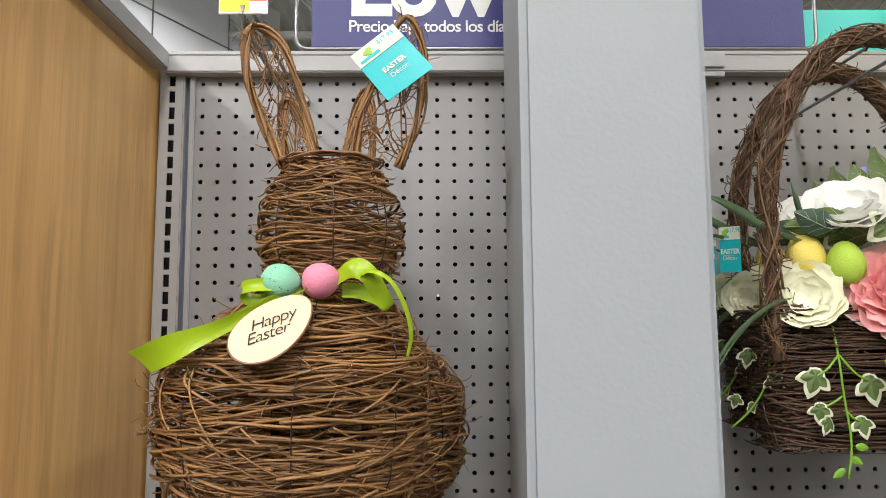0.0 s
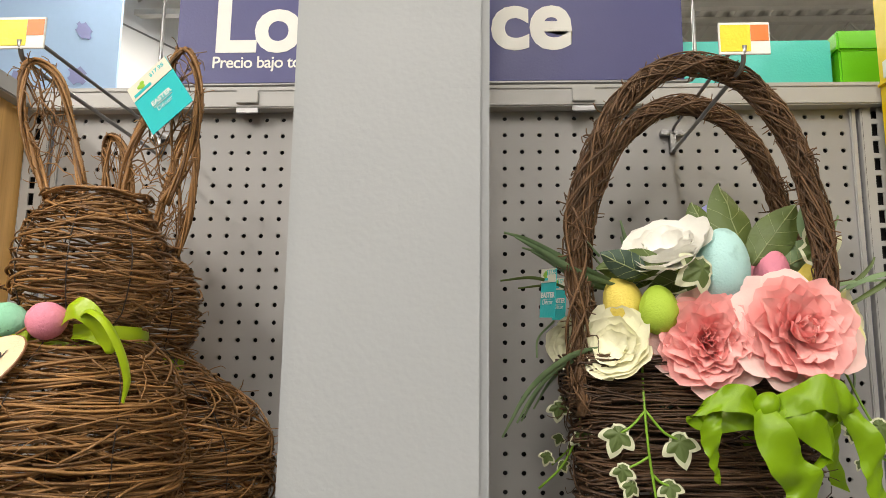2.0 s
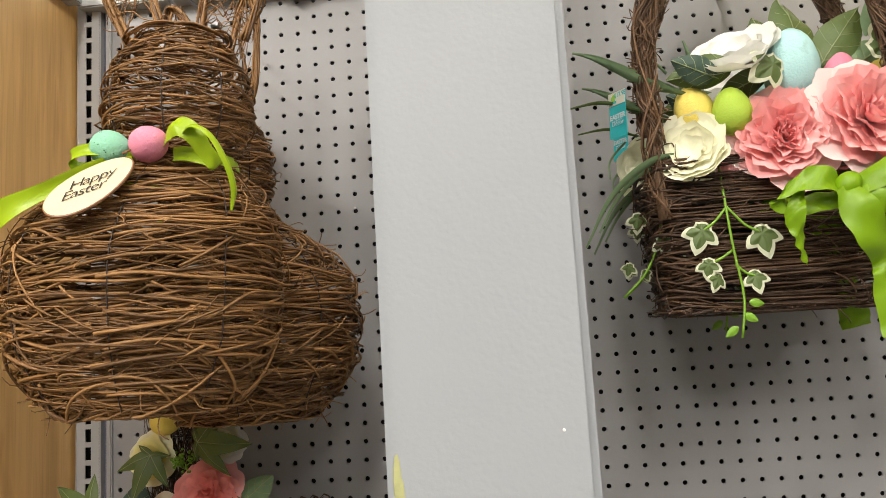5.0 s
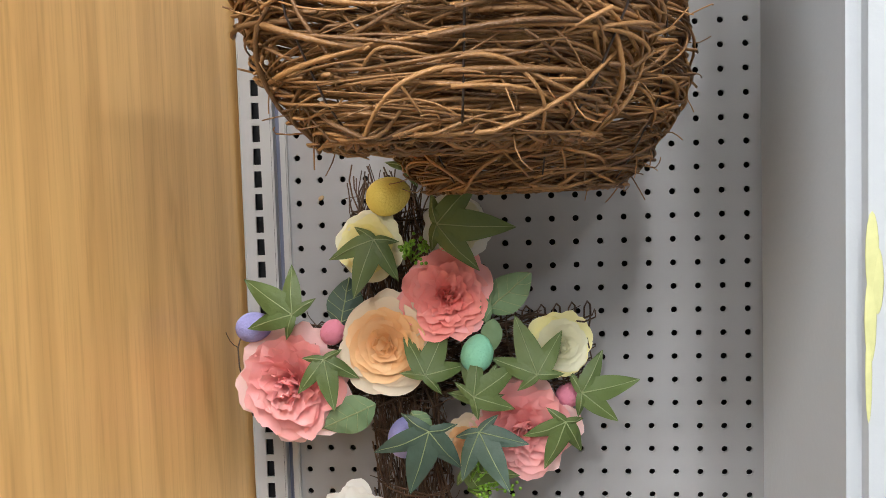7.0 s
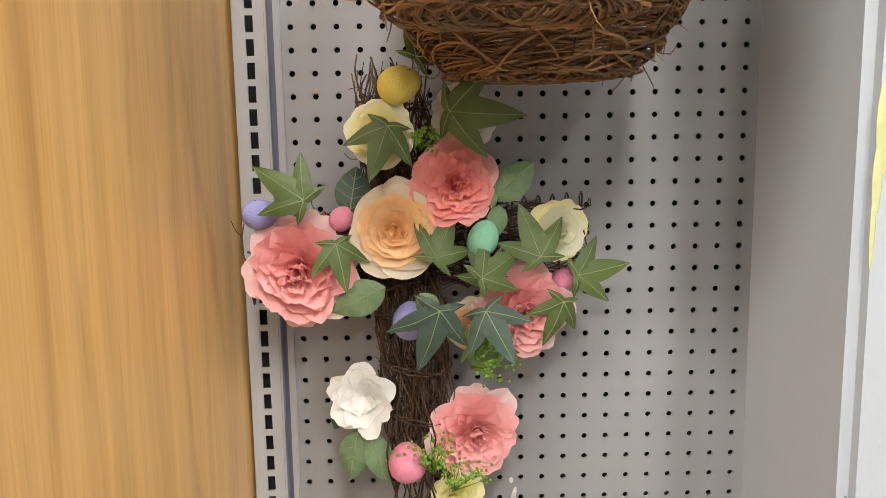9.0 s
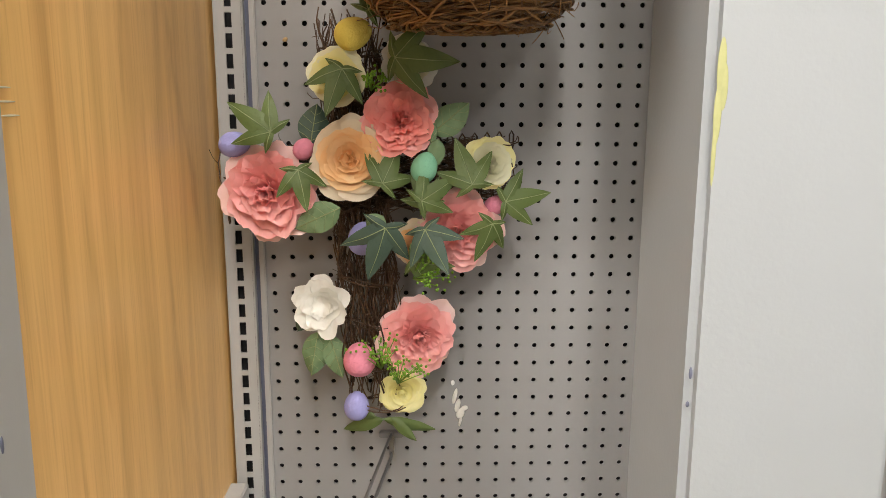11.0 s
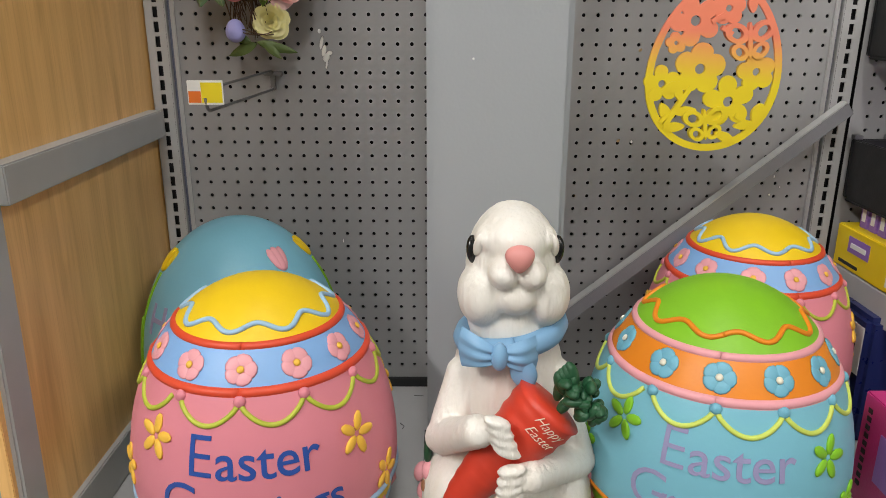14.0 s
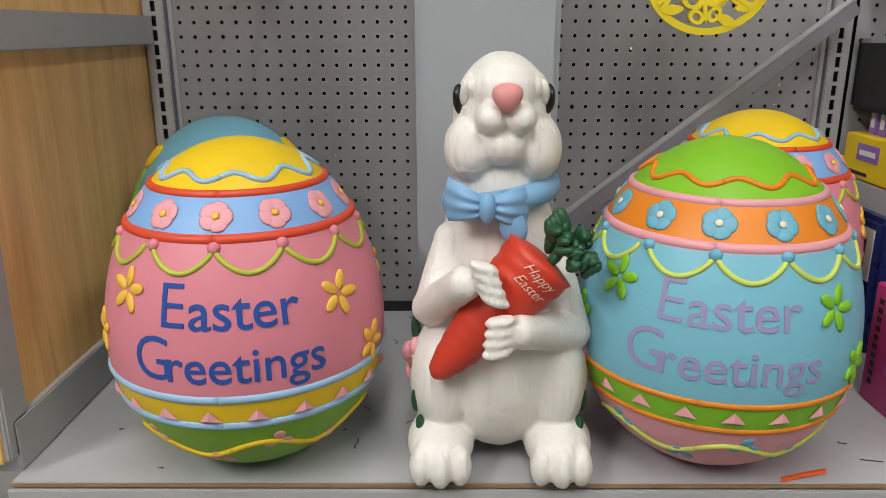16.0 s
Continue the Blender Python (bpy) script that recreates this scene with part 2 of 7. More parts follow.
def tubes(lines, radii, sides=5, taper=0.0):
    """Verts and faces of round rods along the lines."""
    V, Fc, base = [], [], 0
    ang = np.arange(sides) * 2 * np.pi / sides
    for line, rad in zip(lines, radii):
        p = np.asarray(line, float)
        k = len(p)
        t = np.gradient(p, axis=0)
        t /= np.linalg.norm(t, axis=1)[:, None] + 1e-12
        ref = np.array([0.0, 0.0, 1.0]) if abs(t[:, 2]).mean() < 0.8 else np.array([1.0, 0.0, 0.0])
        a = np.cross(t, ref)
        a /= np.linalg.norm(a, axis=1)[:, None] + 1e-12
        b = np.cross(t, a)
        rr = np.full(k, rad) * (1 - taper * np.linspace(0, 1, k))
        ring = p[:, None, :] + rr[:, None, None] * (np.cos(ang)[None, :, None] * a[:, None, :] + np.sin(ang)[None, :, None] * b[:, None, :])
        V.append(ring.reshape(-1, 3))
        for i in range(k - 1):
            for j in range(sides):
                j2 = (j + 1) % sides
                Fc.append((base + i * sides + j, base + i * sides + j2, base + (i + 1) * sides + j2, base + (i + 1) * sides + j))
        Fc.append(tuple(base + j for j in range(sides))[::-1])
        Fc.append(tuple(base + (k - 1) * sides + j for j in range(sides)))
        base += k * sides
    return np.vstack(V), Fc


def rod(name, pts, r, mat, parent=None, sides=8, n=0, taper=0.0, label=""):
    line = catmull(pts, n) if n else np.array(pts, float)
    v, f = tubes([line], [r], sides, taper)
    return link_mesh(name, v, f, mat, parent, True, label=label)


def wire(name, pts, r, mat, parent=None, bend=0.012, label=""):
    """A bent wire: straight runs with rounded corners."""
    p = [Vector(q) for q in pts]
    line = [p[0]]
    for a, b, c in zip(p, p[1:], p[2:]):
        u, w = (a - b).normalized(), (c - b).normalized()
        d = min(bend, (a - b).length / 2.2, (c - b).length / 2.2)
        for k in range(6):
            t = k / 5
            line.append((b + u * d) * (1 - t) ** 2 + b * 2 * t * (1 - t) + (b + w * d) * t * t)
    line.append(p[-1])
    return rod(name, line, r, mat, parent, label=label)


def words(name, text, size, mat, m, parent=None, bold=0.0, depth=0.0004, spacing=1.0, wrap=None, align="LEFT", shear=0.0):
    """Built-in font lettering as a mesh; wrap bends its points."""
    cu = bpy.data.curves.new(name, "FONT")
    cu.body, cu.size, cu.offset, cu.extrude, cu.space_character, cu.align_x, cu.shear = text, size, bold, depth, spacing, align, shear
    cu.resolution_u = 4
    tmp = bpy.data.objects.new(name, cu)
    scene.collection.objects.link(tmp)
    me = bpy.data.meshes.new_from_object(tmp.evaluated_get(bpy.context.evaluated_depsgraph_get()))
    bpy.data.objects.remove(tmp)
    bpy.data.curves.remove(cu)
    me.name = name
    me.materials.clear()
    me.materials.append(mat)
    if wrap:
        bm = bmesh.new()
        bm.from_mesh(me)
        bmesh.ops.triangulate(bm, faces=bm.faces)
        long = [e for e in bm.edges if e.calc_length() > size * 0.25]
        bmesh.ops.subdivide_edges(bm, edges=long, cuts=2)
        bmesh.ops.triangulate(bm, faces=bm.faces)
        for v in bm.verts:
            v.co = wrap(v.co)
        bm.to_mesh(me)
        bm.free()
    else:
        me.transform(m)
    ob = new(name, me)
    ob.parent = parent
    return ob


UPRIGHT = Matrix.Rotation(radians(90), 4, "X")


# ---- the hall ----
def hall():
    def slab(name, lo, hi, mat, label, cat):
        return tagged(box(name, lo, hi, mat, bev=0), label, cat, kind="structure")
    slab("floor", (-9, -12, -0.1), (10, 13, 0.0), M_FLOOR, "pale polished store floor", "floor")
    slab("wall_north", (-9, 13, 0), (10, 13.2, 5.6), M_WALL, "plain white far store wall", "wall")
    slab("wall_south", (-9, -12.2, 0), (10, -12, 5.6), M_WALL, "plain white store wall across the aisle", "wall")
    slab("wall_west", (-9.2, -12, 0), (-9, 13, 5.6), M_WALL, "plain white store side wall", "wall")
    slab("wall_east", (10, -12, 0), (10.2, 13, 5.6), M_WALL, "plain white store side wall", "wall")
    v, f = [], []
    n = 0
    for i in range(96):
        x0 = -9 + i * 0.2
        for x, z in ((x0, 5.6), (x0 + 0.07, 5.6), (x0 + 0.1, 5.66), (x0 + 0.17, 5.66)):
            v += [(x, -12, z), (x, 13, z)]
    for i in range(len(v) // 2 - 1):
        f.append((2 * i, 2 * i + 1, 2 * i + 3, 2 * i + 2))
    base = len(v)
    v += [(-9, -12, 5.8), (10.2, -12, 5.8), (10.2, 13, 5.8), (-9, 13, 5.8)]
    f.append((base, base + 1, base + 2, base + 3))
    tagged(link_mesh("ceiling", v, f, M_CEIL), "white corrugated steel roof deck of the store", "ceiling", kind="structure")
    # open-web joists under the deck
    for k, y in enumerate((1.8, 3.4, 5.0, 6.6, 8.2, 9.8)):
        t = thing("roof_joist", "white painted open-web steel roof joist", "roof joist", (0, y, 5.2), "roof joists")
        box("chord", (-9, -0.04, 0.33), (10, 0.04, 0.4), M_TRUSS, t, 0)
        box("chord", (-9, -0.04, -0.3), (10, 0.04, -0.24), M_TRUSS, t, 0)
        zig = [(-9 + 0.5 * i, 0, 0.34 if i % 2 else -0.26) for i in range(39)]
        rod("web", zig, 0.02, M_TRUSS, t, 5)
    # unseen block, added to keep low lamp light off the lower bay
    slab("wall_aisle", (-5, -1.7, 0), (6, -1.55, 2.15), M_BOARD, "unseen plain shelving block across the aisle, added to cut low light", "shelving")
    for lx, ly, _ in STRIPS:
        t = thing("strip_light", "long white strip light hung from the roof", "ceiling light", (lx, ly, 4.9), "strip lights")
        box("housing", (-0.26, -1.52, 0.0), (0.26, 1.52, 0.1), M_TRUSS, t, 0.01)
        for q in (-1.2, 1.2):
            rod("hanger", [(0, q, 0.09), (0, q, 0.72)], 0.008, M_STEEL, t, 5)
        box("diffuser", (-0.25, -1.5, -0.02), (0.25, 1.5, -0.004), M_LAMP, t, 0.004)


hall()

# ---- the gondola bay ----
BOARD_Y, DECK_Z, PITCH, PITCH_Z = 1.19, 0.177, 0.02568, 0.02549
HOLE_X, HOLE_Z = -0.245, 1.958


def pegboard(name, x0, x1, z0, z1, label):
    """Sheet steel with a round hole in every cell of one inch."""
    i0, i1 = math.ceil((x0 - HOLE_X) / PITCH + 0.35), math.floor((x1 - HOLE_X) / PITCH - 0.35)
    k0, k1 = math.ceil((z0 - HOLE_Z) / PITCH_Z + 0.35), math.floor((z1 - HOLE_Z) / PITCH_Z - 0.35)
    r, n = 0.0034, 12
    ang = [2 * math.pi * (j + 0.5) / n for j in range(n)]
    V, Fc = [], []
    for i in range(i0, i1 + 1):
        xa = x0 if i == i0 else HOLE_X + (i - 0.5) * PITCH
        xb = x1 if i == i1 else HOLE_X + (i + 0.5) * PITCH
        for k in range(k0, k1 + 1):
            za = z0 if k == k0 else HOLE_Z + (k - 0.5) * PITCH_Z
            zb = z1 if k == k1 else HOLE_Z + (k + 0.5) * PITCH_Z
            cx, cz, b = HOLE_X + i * PITCH, HOLE_Z + k * PITCH_Z, len(V)
            for a in ang:
                V.append((cx + r * math.cos(a), BOARD_Y, cz + r * math.sin(a)))
            for a in ang:
                V.append((cx + r * math.cos(a), BOARD_Y + 0.003, cz + r * math.sin(a)))
            V += [(xb, BOARD_Y, zb), (xa, BOARD_Y, zb), (xa, BOARD_Y, za), (xb, BOARD_Y, za)]
            c = [b + 2 * n + q for q in range(4)]
            for j in range(n):
                Fc.append((b + j, b + (j + 1) % n, b + n + (j + 1) % n, b + n + j))
            q = n // 4
            for s in range(4):
                # corner s serves the arc from s*90 to s*90+90 degrees
                Fc.append((c[s], *[b + (s * q + t) % n for t in range(q)][::-1]))
                Fc.append((c[s], c[(s + 1) % 4], b + (s * q + q) % n, b + (s * q + q - 1) % n)[::-1])
    ob = link_mesh(name, V, Fc, M_BOARD)
    return tagged(ob, label, "pegboard", kind="structure")


pegboard("wall_pegboard", -0.263, 0.929, 0.196, 1.972, "grey steel pegboard back wall with one inch holes")
pegboard("wall_pegboard_side", 0.982, 1.75, 0.196, 1.972, "grey steel pegboard of the next bay")
# near-black sheet paints the shade seen through the peg holes
tagged(box("wall_core", (-0.3, 1.225, 0.0), (1.75, 1.245, 1.98), M_DARK, bev=0), "near-black sheet standing in for the shade behind the holes", "panel", kind="structure")


def slotted_upright(name, x, label):
    """Steel post with a column of slots, one inch apart, and rounded shoulders."""
    t = thing(name, label, "shelf upright", (x, 0, 0), kind="structure")
    yf, w, s, h = 1.182, 0.0165, 0.0045, 0.0092
    V, Fc = [], []
    z0, z1 = 0.18, 2.0
    k0, k1 = math.ceil((z0 + 0.012 - HOLE_Z) / PITCH_Z), math.floor((z1 - 0.012 - HOLE_Z) / PITCH_Z)
    for k in range(k0, k1 + 1):
        zc = HOLE_Z + k * PITCH_Z + 0.003
        za, zb = (z0 if k == k0 else zc - PITCH_Z / 2), (z1 if k == k1 else zc + PITCH_Z / 2)
        b = len(V)
        V += [(-w, yf, za), (w, yf, za), (w, yf, zb), (-w, yf, zb), (-s, yf, zc - h), (s, yf, zc - h), (s, yf, zc + h), (-s, yf, zc + h)]
        V += [(-s, yf + 0.003, zc - h), (s, yf + 0.003, zc - h), (s, yf + 0.003, zc + h), (-s, yf + 0.003, zc + h)]
        for q in range(4):
            Fc.append((b + q, b + (q + 1) % 4, b + 4 + (q + 1) % 4, b + 4 + q))
            Fc.append((b + 4 + q, b + 4 + (q + 1) % 4, b + 8 + (q + 1) % 4, b + 8 + q))
    link_mesh("face", V, Fc, M_RAIL, t)
    box("flange", (-w - 0.0025, yf, z0), (-w, 1.224, z1), M_RAIL, t, 0.0008)
    box("flange", (w, yf, z0), (w + 0.0025, 1.224, z1), M_RAIL, t, 0.0008)
    # black strip gives the slots their inner shade by colour
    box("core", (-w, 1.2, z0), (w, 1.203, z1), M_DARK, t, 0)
    return t


slotted_upright("upright", -0.289, "grey slotted steel upright beside the wooden end panel")
slotted_upright("upright_side", 0.953, "grey slotted steel upright between two bays")
for nm, xa, xb in (("trim_groove", -0.27, -0.2632), ("trim_groove", 0.9293, 0.9345)):
    tagged(box(nm, (xa, 1.194, 0.19), (xb, 1.21, 1.98), M_GROOVE, bev=0), "dark blue-grey groove beside the pegboard", "trim", kind="structure")
for xa in (-0.2632, 0.921):
    tagged(box("trim_edge", (xa, 1.184, 0.196), (xa + 0.008, 1.1896, 1.978), M_RAIL, bev=0.0015), "thin rolled edge of the pegboard", "trim", kind="structure")

# top rail, a channel with a lip
rail = thing("top_rail", "pale grey steel top rail of the shelving", "rail", (0, 0, 0), kind="structure")
box("channel", (-0.298, 1.166, 1.969), (0.968, 1.215, 1.996), M_RAIL, rail, 0.002)
box("lip", (-0.298, 1.166, 1.996), (0.968, 1.169, 2.002), M_RAIL, rail, 0.0006)
for bx in (0.024, 0.52):
    box("clip", (bx, 1.161, 1.975), (bx + 0.033, 1.166, 1.996), M_RAIL, rail, 0.001)
    box("tab", (bx, 1.164, 1.961), (bx + 0.033, 1.172, 1.9685), M_STEEL, rail, 0.0008)
base = thing("base_rail", "near-black strip where board meets deck", "rail", (0, 0, 0), kind="structure")
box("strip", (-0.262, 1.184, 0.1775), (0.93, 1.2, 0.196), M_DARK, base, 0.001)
tagged(box("top_rail_side", (0.97, 1.166, 1.969), (1.75, 1.215, 1.996), M_RAIL), "grey top rail of the next bay", "rail", kind="structure")

# deck with tan edge band and metal kick front
deck = thing("deck", "grey steel base deck with a tan front edge", "shelf", (0, 0, 0), kind="structure")
box("plate", (-0.306, 0.5885, 0.157), (1.75, 1.184, DECK_Z), M_DECK, deck, 0.001)
box("edge_band", (-0.306, 0.5855, 0.1715), (1.75, 0.5885, 0.1765), M_EDGE, deck, 0.0004)
box("front", (-0.308, 0.580, 0.10), (1.75, 0.5855, 0.1705), M_RAIL, deck, 0.0015)
box("kick_plate", (-0.308, 0.62, 0.0), (1.75, 0.63, 0.157), M_RAIL, deck, 0.001)

# square column before the board
bm = box_into(bmesh.new(), (0.1985, 0.828, 0.0), (0.397, 1.004, 5.6))
bmesh.ops.bevel(bm, geom=[e for e in bm.edges if abs(e.verts[0].co.z - e.verts[1].co.z) > 1], offset=0.009, segments=12, affect="EDGES")
col = part("column", bm, M_COLUMN, smooth=False)
tagged(col, "pale grey painted square building column", "column", kind="structure")
# thin black plate painted for the shaded gap where the deck is notched
box("deck_gap", (0.19, 0.82, DECK_Z), (0.405, 1.012, DECK_Z + 0.0012), M_DARK, col, 0)

# wooden end panel in a grey steel frame
pan = thing("end_panel", "maple laminate end panel in a grey steel frame", "end panel", (0, 0, 0), kind="structure")
box("board", (-0.33, 0.59, 0.2), (-0.312, 1.205, 1.985), M_WOOD, pan, 0.001)
LEAN = Matrix(((1, 0, 0, 0), (0, 1, 0.025, 0.024), (0, 0, 1, 0), (0, 0, 0, 1)))
box("post", (-0.345, 0.565, 0.2), (-0.304, 0.616, 2.0), M_RAIL, pan, 0.003, m=LEAN)
box("rail", (-0.334, 0.646, 0.697), (-0.288, 1.168, 0.746), M_RAIL, pan, 0.002)
box("rail", (-0.334, 0.646, 1.972), (-0.29, 1.166, 2.0), M_RAIL, pan, 0.002)
box("rail", (-0.334, 0.61, 0.178), (-0.302, 1.184, 0.248), M_RAIL, pan, 0.002)
box("outer_sheet", (-0.62, 0.58, 0.2), (-0.345, 0.585, 2.0), M_RAIL, pan, 0.001)
# added black sheet, keeps light from leaking between panel and upright
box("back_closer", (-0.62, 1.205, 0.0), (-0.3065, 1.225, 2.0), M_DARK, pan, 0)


# ---- painted resin eggs ----
def paint(name, col, rough=0.42):
    return shader(name, col, rough, vary=0.07, scale=25, bump=0.12, bscale=160, stains=0.04, spec=0.4)


P_YELLOW = paint("paint_yellow", (0.82, 0.56, 0.012))
P_RED = paint("paint_red", (0.7, 0.075, 0.03))
P_SKY = paint("paint_sky", (0.22, 0.42, 0.75))
P_PINK = paint("paint_pink", (0.7, 0.235, 0.29))
P_ICE = paint("paint_ice", (0.33, 0.52, 0.72))
P_GREEN = paint("paint_green", (0.2, 0.42, 0.015))
P_LIME = paint("paint_lime", (0.22, 0.52, 0.02))
P_OLIVE = paint("paint_olive", (0.45, 0.5, 0.05))
P_LEMON = paint("paint_lemon", (0.58, 0.68, 0.12))
P_TEAL = paint("paint_teal", (0.2, 0.5, 0.62))
P_ORANGE = paint("paint_orange", (0.78, 0.24, 0.012))
P_ROSE = paint("paint_rose", (0.8, 0.36, 0.4))
P_AQUA = paint("paint_aqua", (0.16, 0.43, 0.57))
P_NAVY = paint("paint_navy", (0.025, 0.08, 0.34))
P_LILAC = paint("paint_lilac", (0.32, 0.3, 0.5))
P_CREAM = paint("paint_cream", (0.8, 0.76, 0.62))
P_GOLD = paint("paint_gold", (0.85, 0.5, 0.06))
P_BROWN = paint("paint_brown", (0.3, 0.14, 0.07))


class EggForm:
    """An egg of revolution with a small flat base; place() gives a point over it."""

    def __init__(self, H, R, low):
        self.H, self.R, self.low = H, R, low

    def radius(self, f):
        k = (self.low - f) / self.low if f < self.low else (f - self.low) / (1 - self.low)
        return self.R * math.sqrt(max(0.0, 1 - k * k))

    def place(self, f, deg, off=0.0):
        f = min(max(f, 0.012), 0.9995)
        e = 0.004
        fa, fb = max(f - e, 0.001), min(f + e, 0.9999)
        dr, dz = self.radius(fb) - self.radius(fa), (fb - fa) * self.H
        ln = math.hypot(dr, dz)
        nr, nz = dz / ln, -dr / ln
        r, a = self.radius(f) + nr * off, radians(deg)
        return Vector((r * math.sin(a), -r * math.cos(a), f * self.H + nz * off))

    def frame_at(self, f, deg):
        p = self.place(f, deg)
        n = (self.place(f, deg, 0.01) - p).normalized()
        e1 = (self.place(f, deg + 1) - p).normalized()
        return p, e1, n.cross(e1).normalized(), n


def blob(V, Fc, c, ax, n1=10, n2=6):
    b = len(V)
    for i in range(n2 + 1):
        u = math.pi * i / n2
        for j in range(n1):
            w = 2 * math.pi * j / n1
            V.append(c + ax[0] * (math.sin(u) * math.cos(w)) + ax[1] * (math.sin(u) * math.sin(w)) + ax[2] * math.cos(u))
    for i in range(n2):
        for j in range(n1):
            Fc.append((b + i * n1 + j, b + (i + 1) * n1 + j, b + (i + 1) * n1 + (j + 1) % n1, b + i * n1 + (j + 1) % n1))


def egg_line(name, form, pts, r, mat, t, flat=0.6):
    line = [form.place(f, a, 0.0) for f, a in pts]
    v, fc = tubes([line], [r], 8)
    return link_mesh(name, v, fc, mat, t, True)


def egg_flower(name, form, f, deg, size, petals, mat, heart, t, slim=0.55, spin=0.0):
    V, Fc, sl = [], [], []
    p, e1, e2, n = form.frame_at(f, deg)
    for k in range(petals):
        a = 2 * math.pi * k / petals + spin
        d, s = e1 * math.sin(a) + e2 * math.cos(a), e1 * math.cos(a) - e2 * math.sin(a)
        blob(V, Fc, p + d * size * 0.56, (s * size * slim * 0.8, d * size * 0.46, n * size * 0.1))
    sl = [0] * len(Fc)
    if heart:
        blob(V, Fc, p + n * size * 0.12, (e1 * size * 0.24, e2 * size * 0.24, n * size * 0.1))
    sl += [1] * (len(Fc) - len(sl))
    return link_mesh(name, V, Fc, [mat, heart or mat], t, True, sl)


def egg_text(form, text, size, f0, deg0, width_deg, mat, t, bold=0.0006):
    """Lettering laid round the egg from deg0, its base line at height f0."""
    cu_w = [None]

    def wrap(co):
        if cu_w[0] is None:
            cu_w[0] = True
        f = f0 + co.y / form.H * 1.0
        return form.place(f, deg0 + math.degrees(co.x / form.radius(f0 + 0.04)), 0.0006 + co.z)
    return words("lettering", text, size, mat, None, t, bold, 0.0005, width_deg, wrap)


def painted_egg(label, at, form, pal, rot, text_mats, group="painted eggs"):
    t = thing("painted_egg", label, "garden ornament", at, group)
    t.rotation_euler = (0, 0, radians(rot))
    cuts = pal["cuts"]
    fr = sorted({0.012, *[c for c, _ in cuts], 0.9995} | {0.012 + 0.9875 * (0.5 - 0.5 * math.cos(math.pi * i / 44)) for i in range(45)})
    fr = [f for i, f in enumerate(fr) if i == 0 or f - fr[i - 1] > 0.002 or f in [c for c, _ in cuts]]
    V, Fc, sl, n = [], [], [], 72
    for f in fr:
        V += [form.place(f, 360 * j / n) for j in range(n)]
    mats = [m for _, m in cuts]
    for i in range(len(fr) - 1):
        mid = (fr[i] + fr[i + 1]) / 2
        k = max(q for q, (c, _) in enumerate(cuts) if c <= mid)
        for j in range(n):
            Fc.append((i * n + j, i * n + (j + 1) % n, (i + 1) * n + (j + 1) % n, (i + 1) * n + j))
            sl.append(k)
    Fc.append(tuple(range(n))[::-1])
    sl.append(0)
    Fc.append(tuple((len(fr) - 1) * n + j for j in range(n)))
    sl.append(len(cuts) - 1)
    link_mesh("shell", V, Fc, mats, t, True, sl)
    ring = [360 * j / 90 for j in range(91)]
    for f, r, m in pal["rims"]:
        line = [form.place(f, a, -r * 0.45) for a in ring]
        v, fc = tubes([line], [r], 8)
        link_mesh("rim", v, fc, m, t, True)
    wv = pal["wave"]
    egg_line("wavy_line", form, [(wv[0] + wv[1] * math.sin(radians(a) * wv[2]) * (1 - 0.3 * math.cos(radians(a) * 2)), a) for a in [q * 2 for q in range(181)]], 0.0035, wv[3], t)
    for k in range(12):
        a0 = k * 29.6 - 29
        egg_flower("band_flower", form, pal["flower_f"], a0, 0.019, 5, pal["flower"], pal["heart"], t, 0.72, 0.3 * k)
        pts = [(pal["swag_f"] - 0.058 * math.sin(math.pi * s / 12) ** 0.8, a0 + 29.6 * s / 12) for s in range(13)]
        egg_line("swag", form, pts, 0.0032, pal["swag"], t)
        V, Fc = [], []
        p, e1, e2, nn = form.frame_at(pal["swag_f"] + 0.004, a0)
        blob(V, Fc, p, (e1 * 0.0075, e2 * 0.0075, nn * 0.006))
        link_mesh("bead", V, Fc, pal["bead"], t, True)
    for f, a, sp in ((0.605, 51, 0.35), (0.64, -39, 0.1), (0.425, 68, 0.5), (0.49, -62, 0.0), (0.6, 110, 0.2), (0.62, 180, 0.4), (0.45, 150, 0.2), (0.6, -110, 0.3)):
        egg_flower("petal_spray", form, f, a, 0.028, 5, pal["spray"], None, t, 0.3, sp)
    for k in range(20):
        a = k * 18 - 4.5
        V = [form.place(0.312 - 0.014, a - 4.6, 0.0015), form.place(0.312 - 0.014, a + 4.6, 0.0015), form.place(0.312 + 0.024, a, 0.0015), form.place(0.312, a, 0.006)]
        link_mesh("triangle", V, [(0, 1, 3), (1, 2, 3), (2, 0, 3)], pal["tri"], t)
    for k in range(12):
        egg_flower("tulip", form, 0.205 if k % 2 else 0.135, k * 30 - 8, 0.018, 3, pal["tulip"], None, t, 0.5)
    egg_line("vine", form, [(0.178 + 0.03 * math.sin(radians(a) * 6), a) for a in [q * 2 for q in range(181)]], 0.0036, pal["vine"], t)
    if text_mats:
        tw = pal["text_turn"]
        egg_text(form, "E", 0.07, 0.565, -20 + tw, 1.0, text_mats, t, -0.0005)
        egg_text(form, "aster", 0.061, 0.562, -7.5 + tw, 0.98, text_mats, t, 0.0003)
        egg_text(form, "G", 0.074, 0.42, -30.5 + tw * 1.6, 1.0, text_mats, t, -0.0005)
        egg_text(form, "reetings", 0.0575, 0.419, -16.5 + tw * 1.6, 1.0, text_mats, t, 0.0003)
    return t


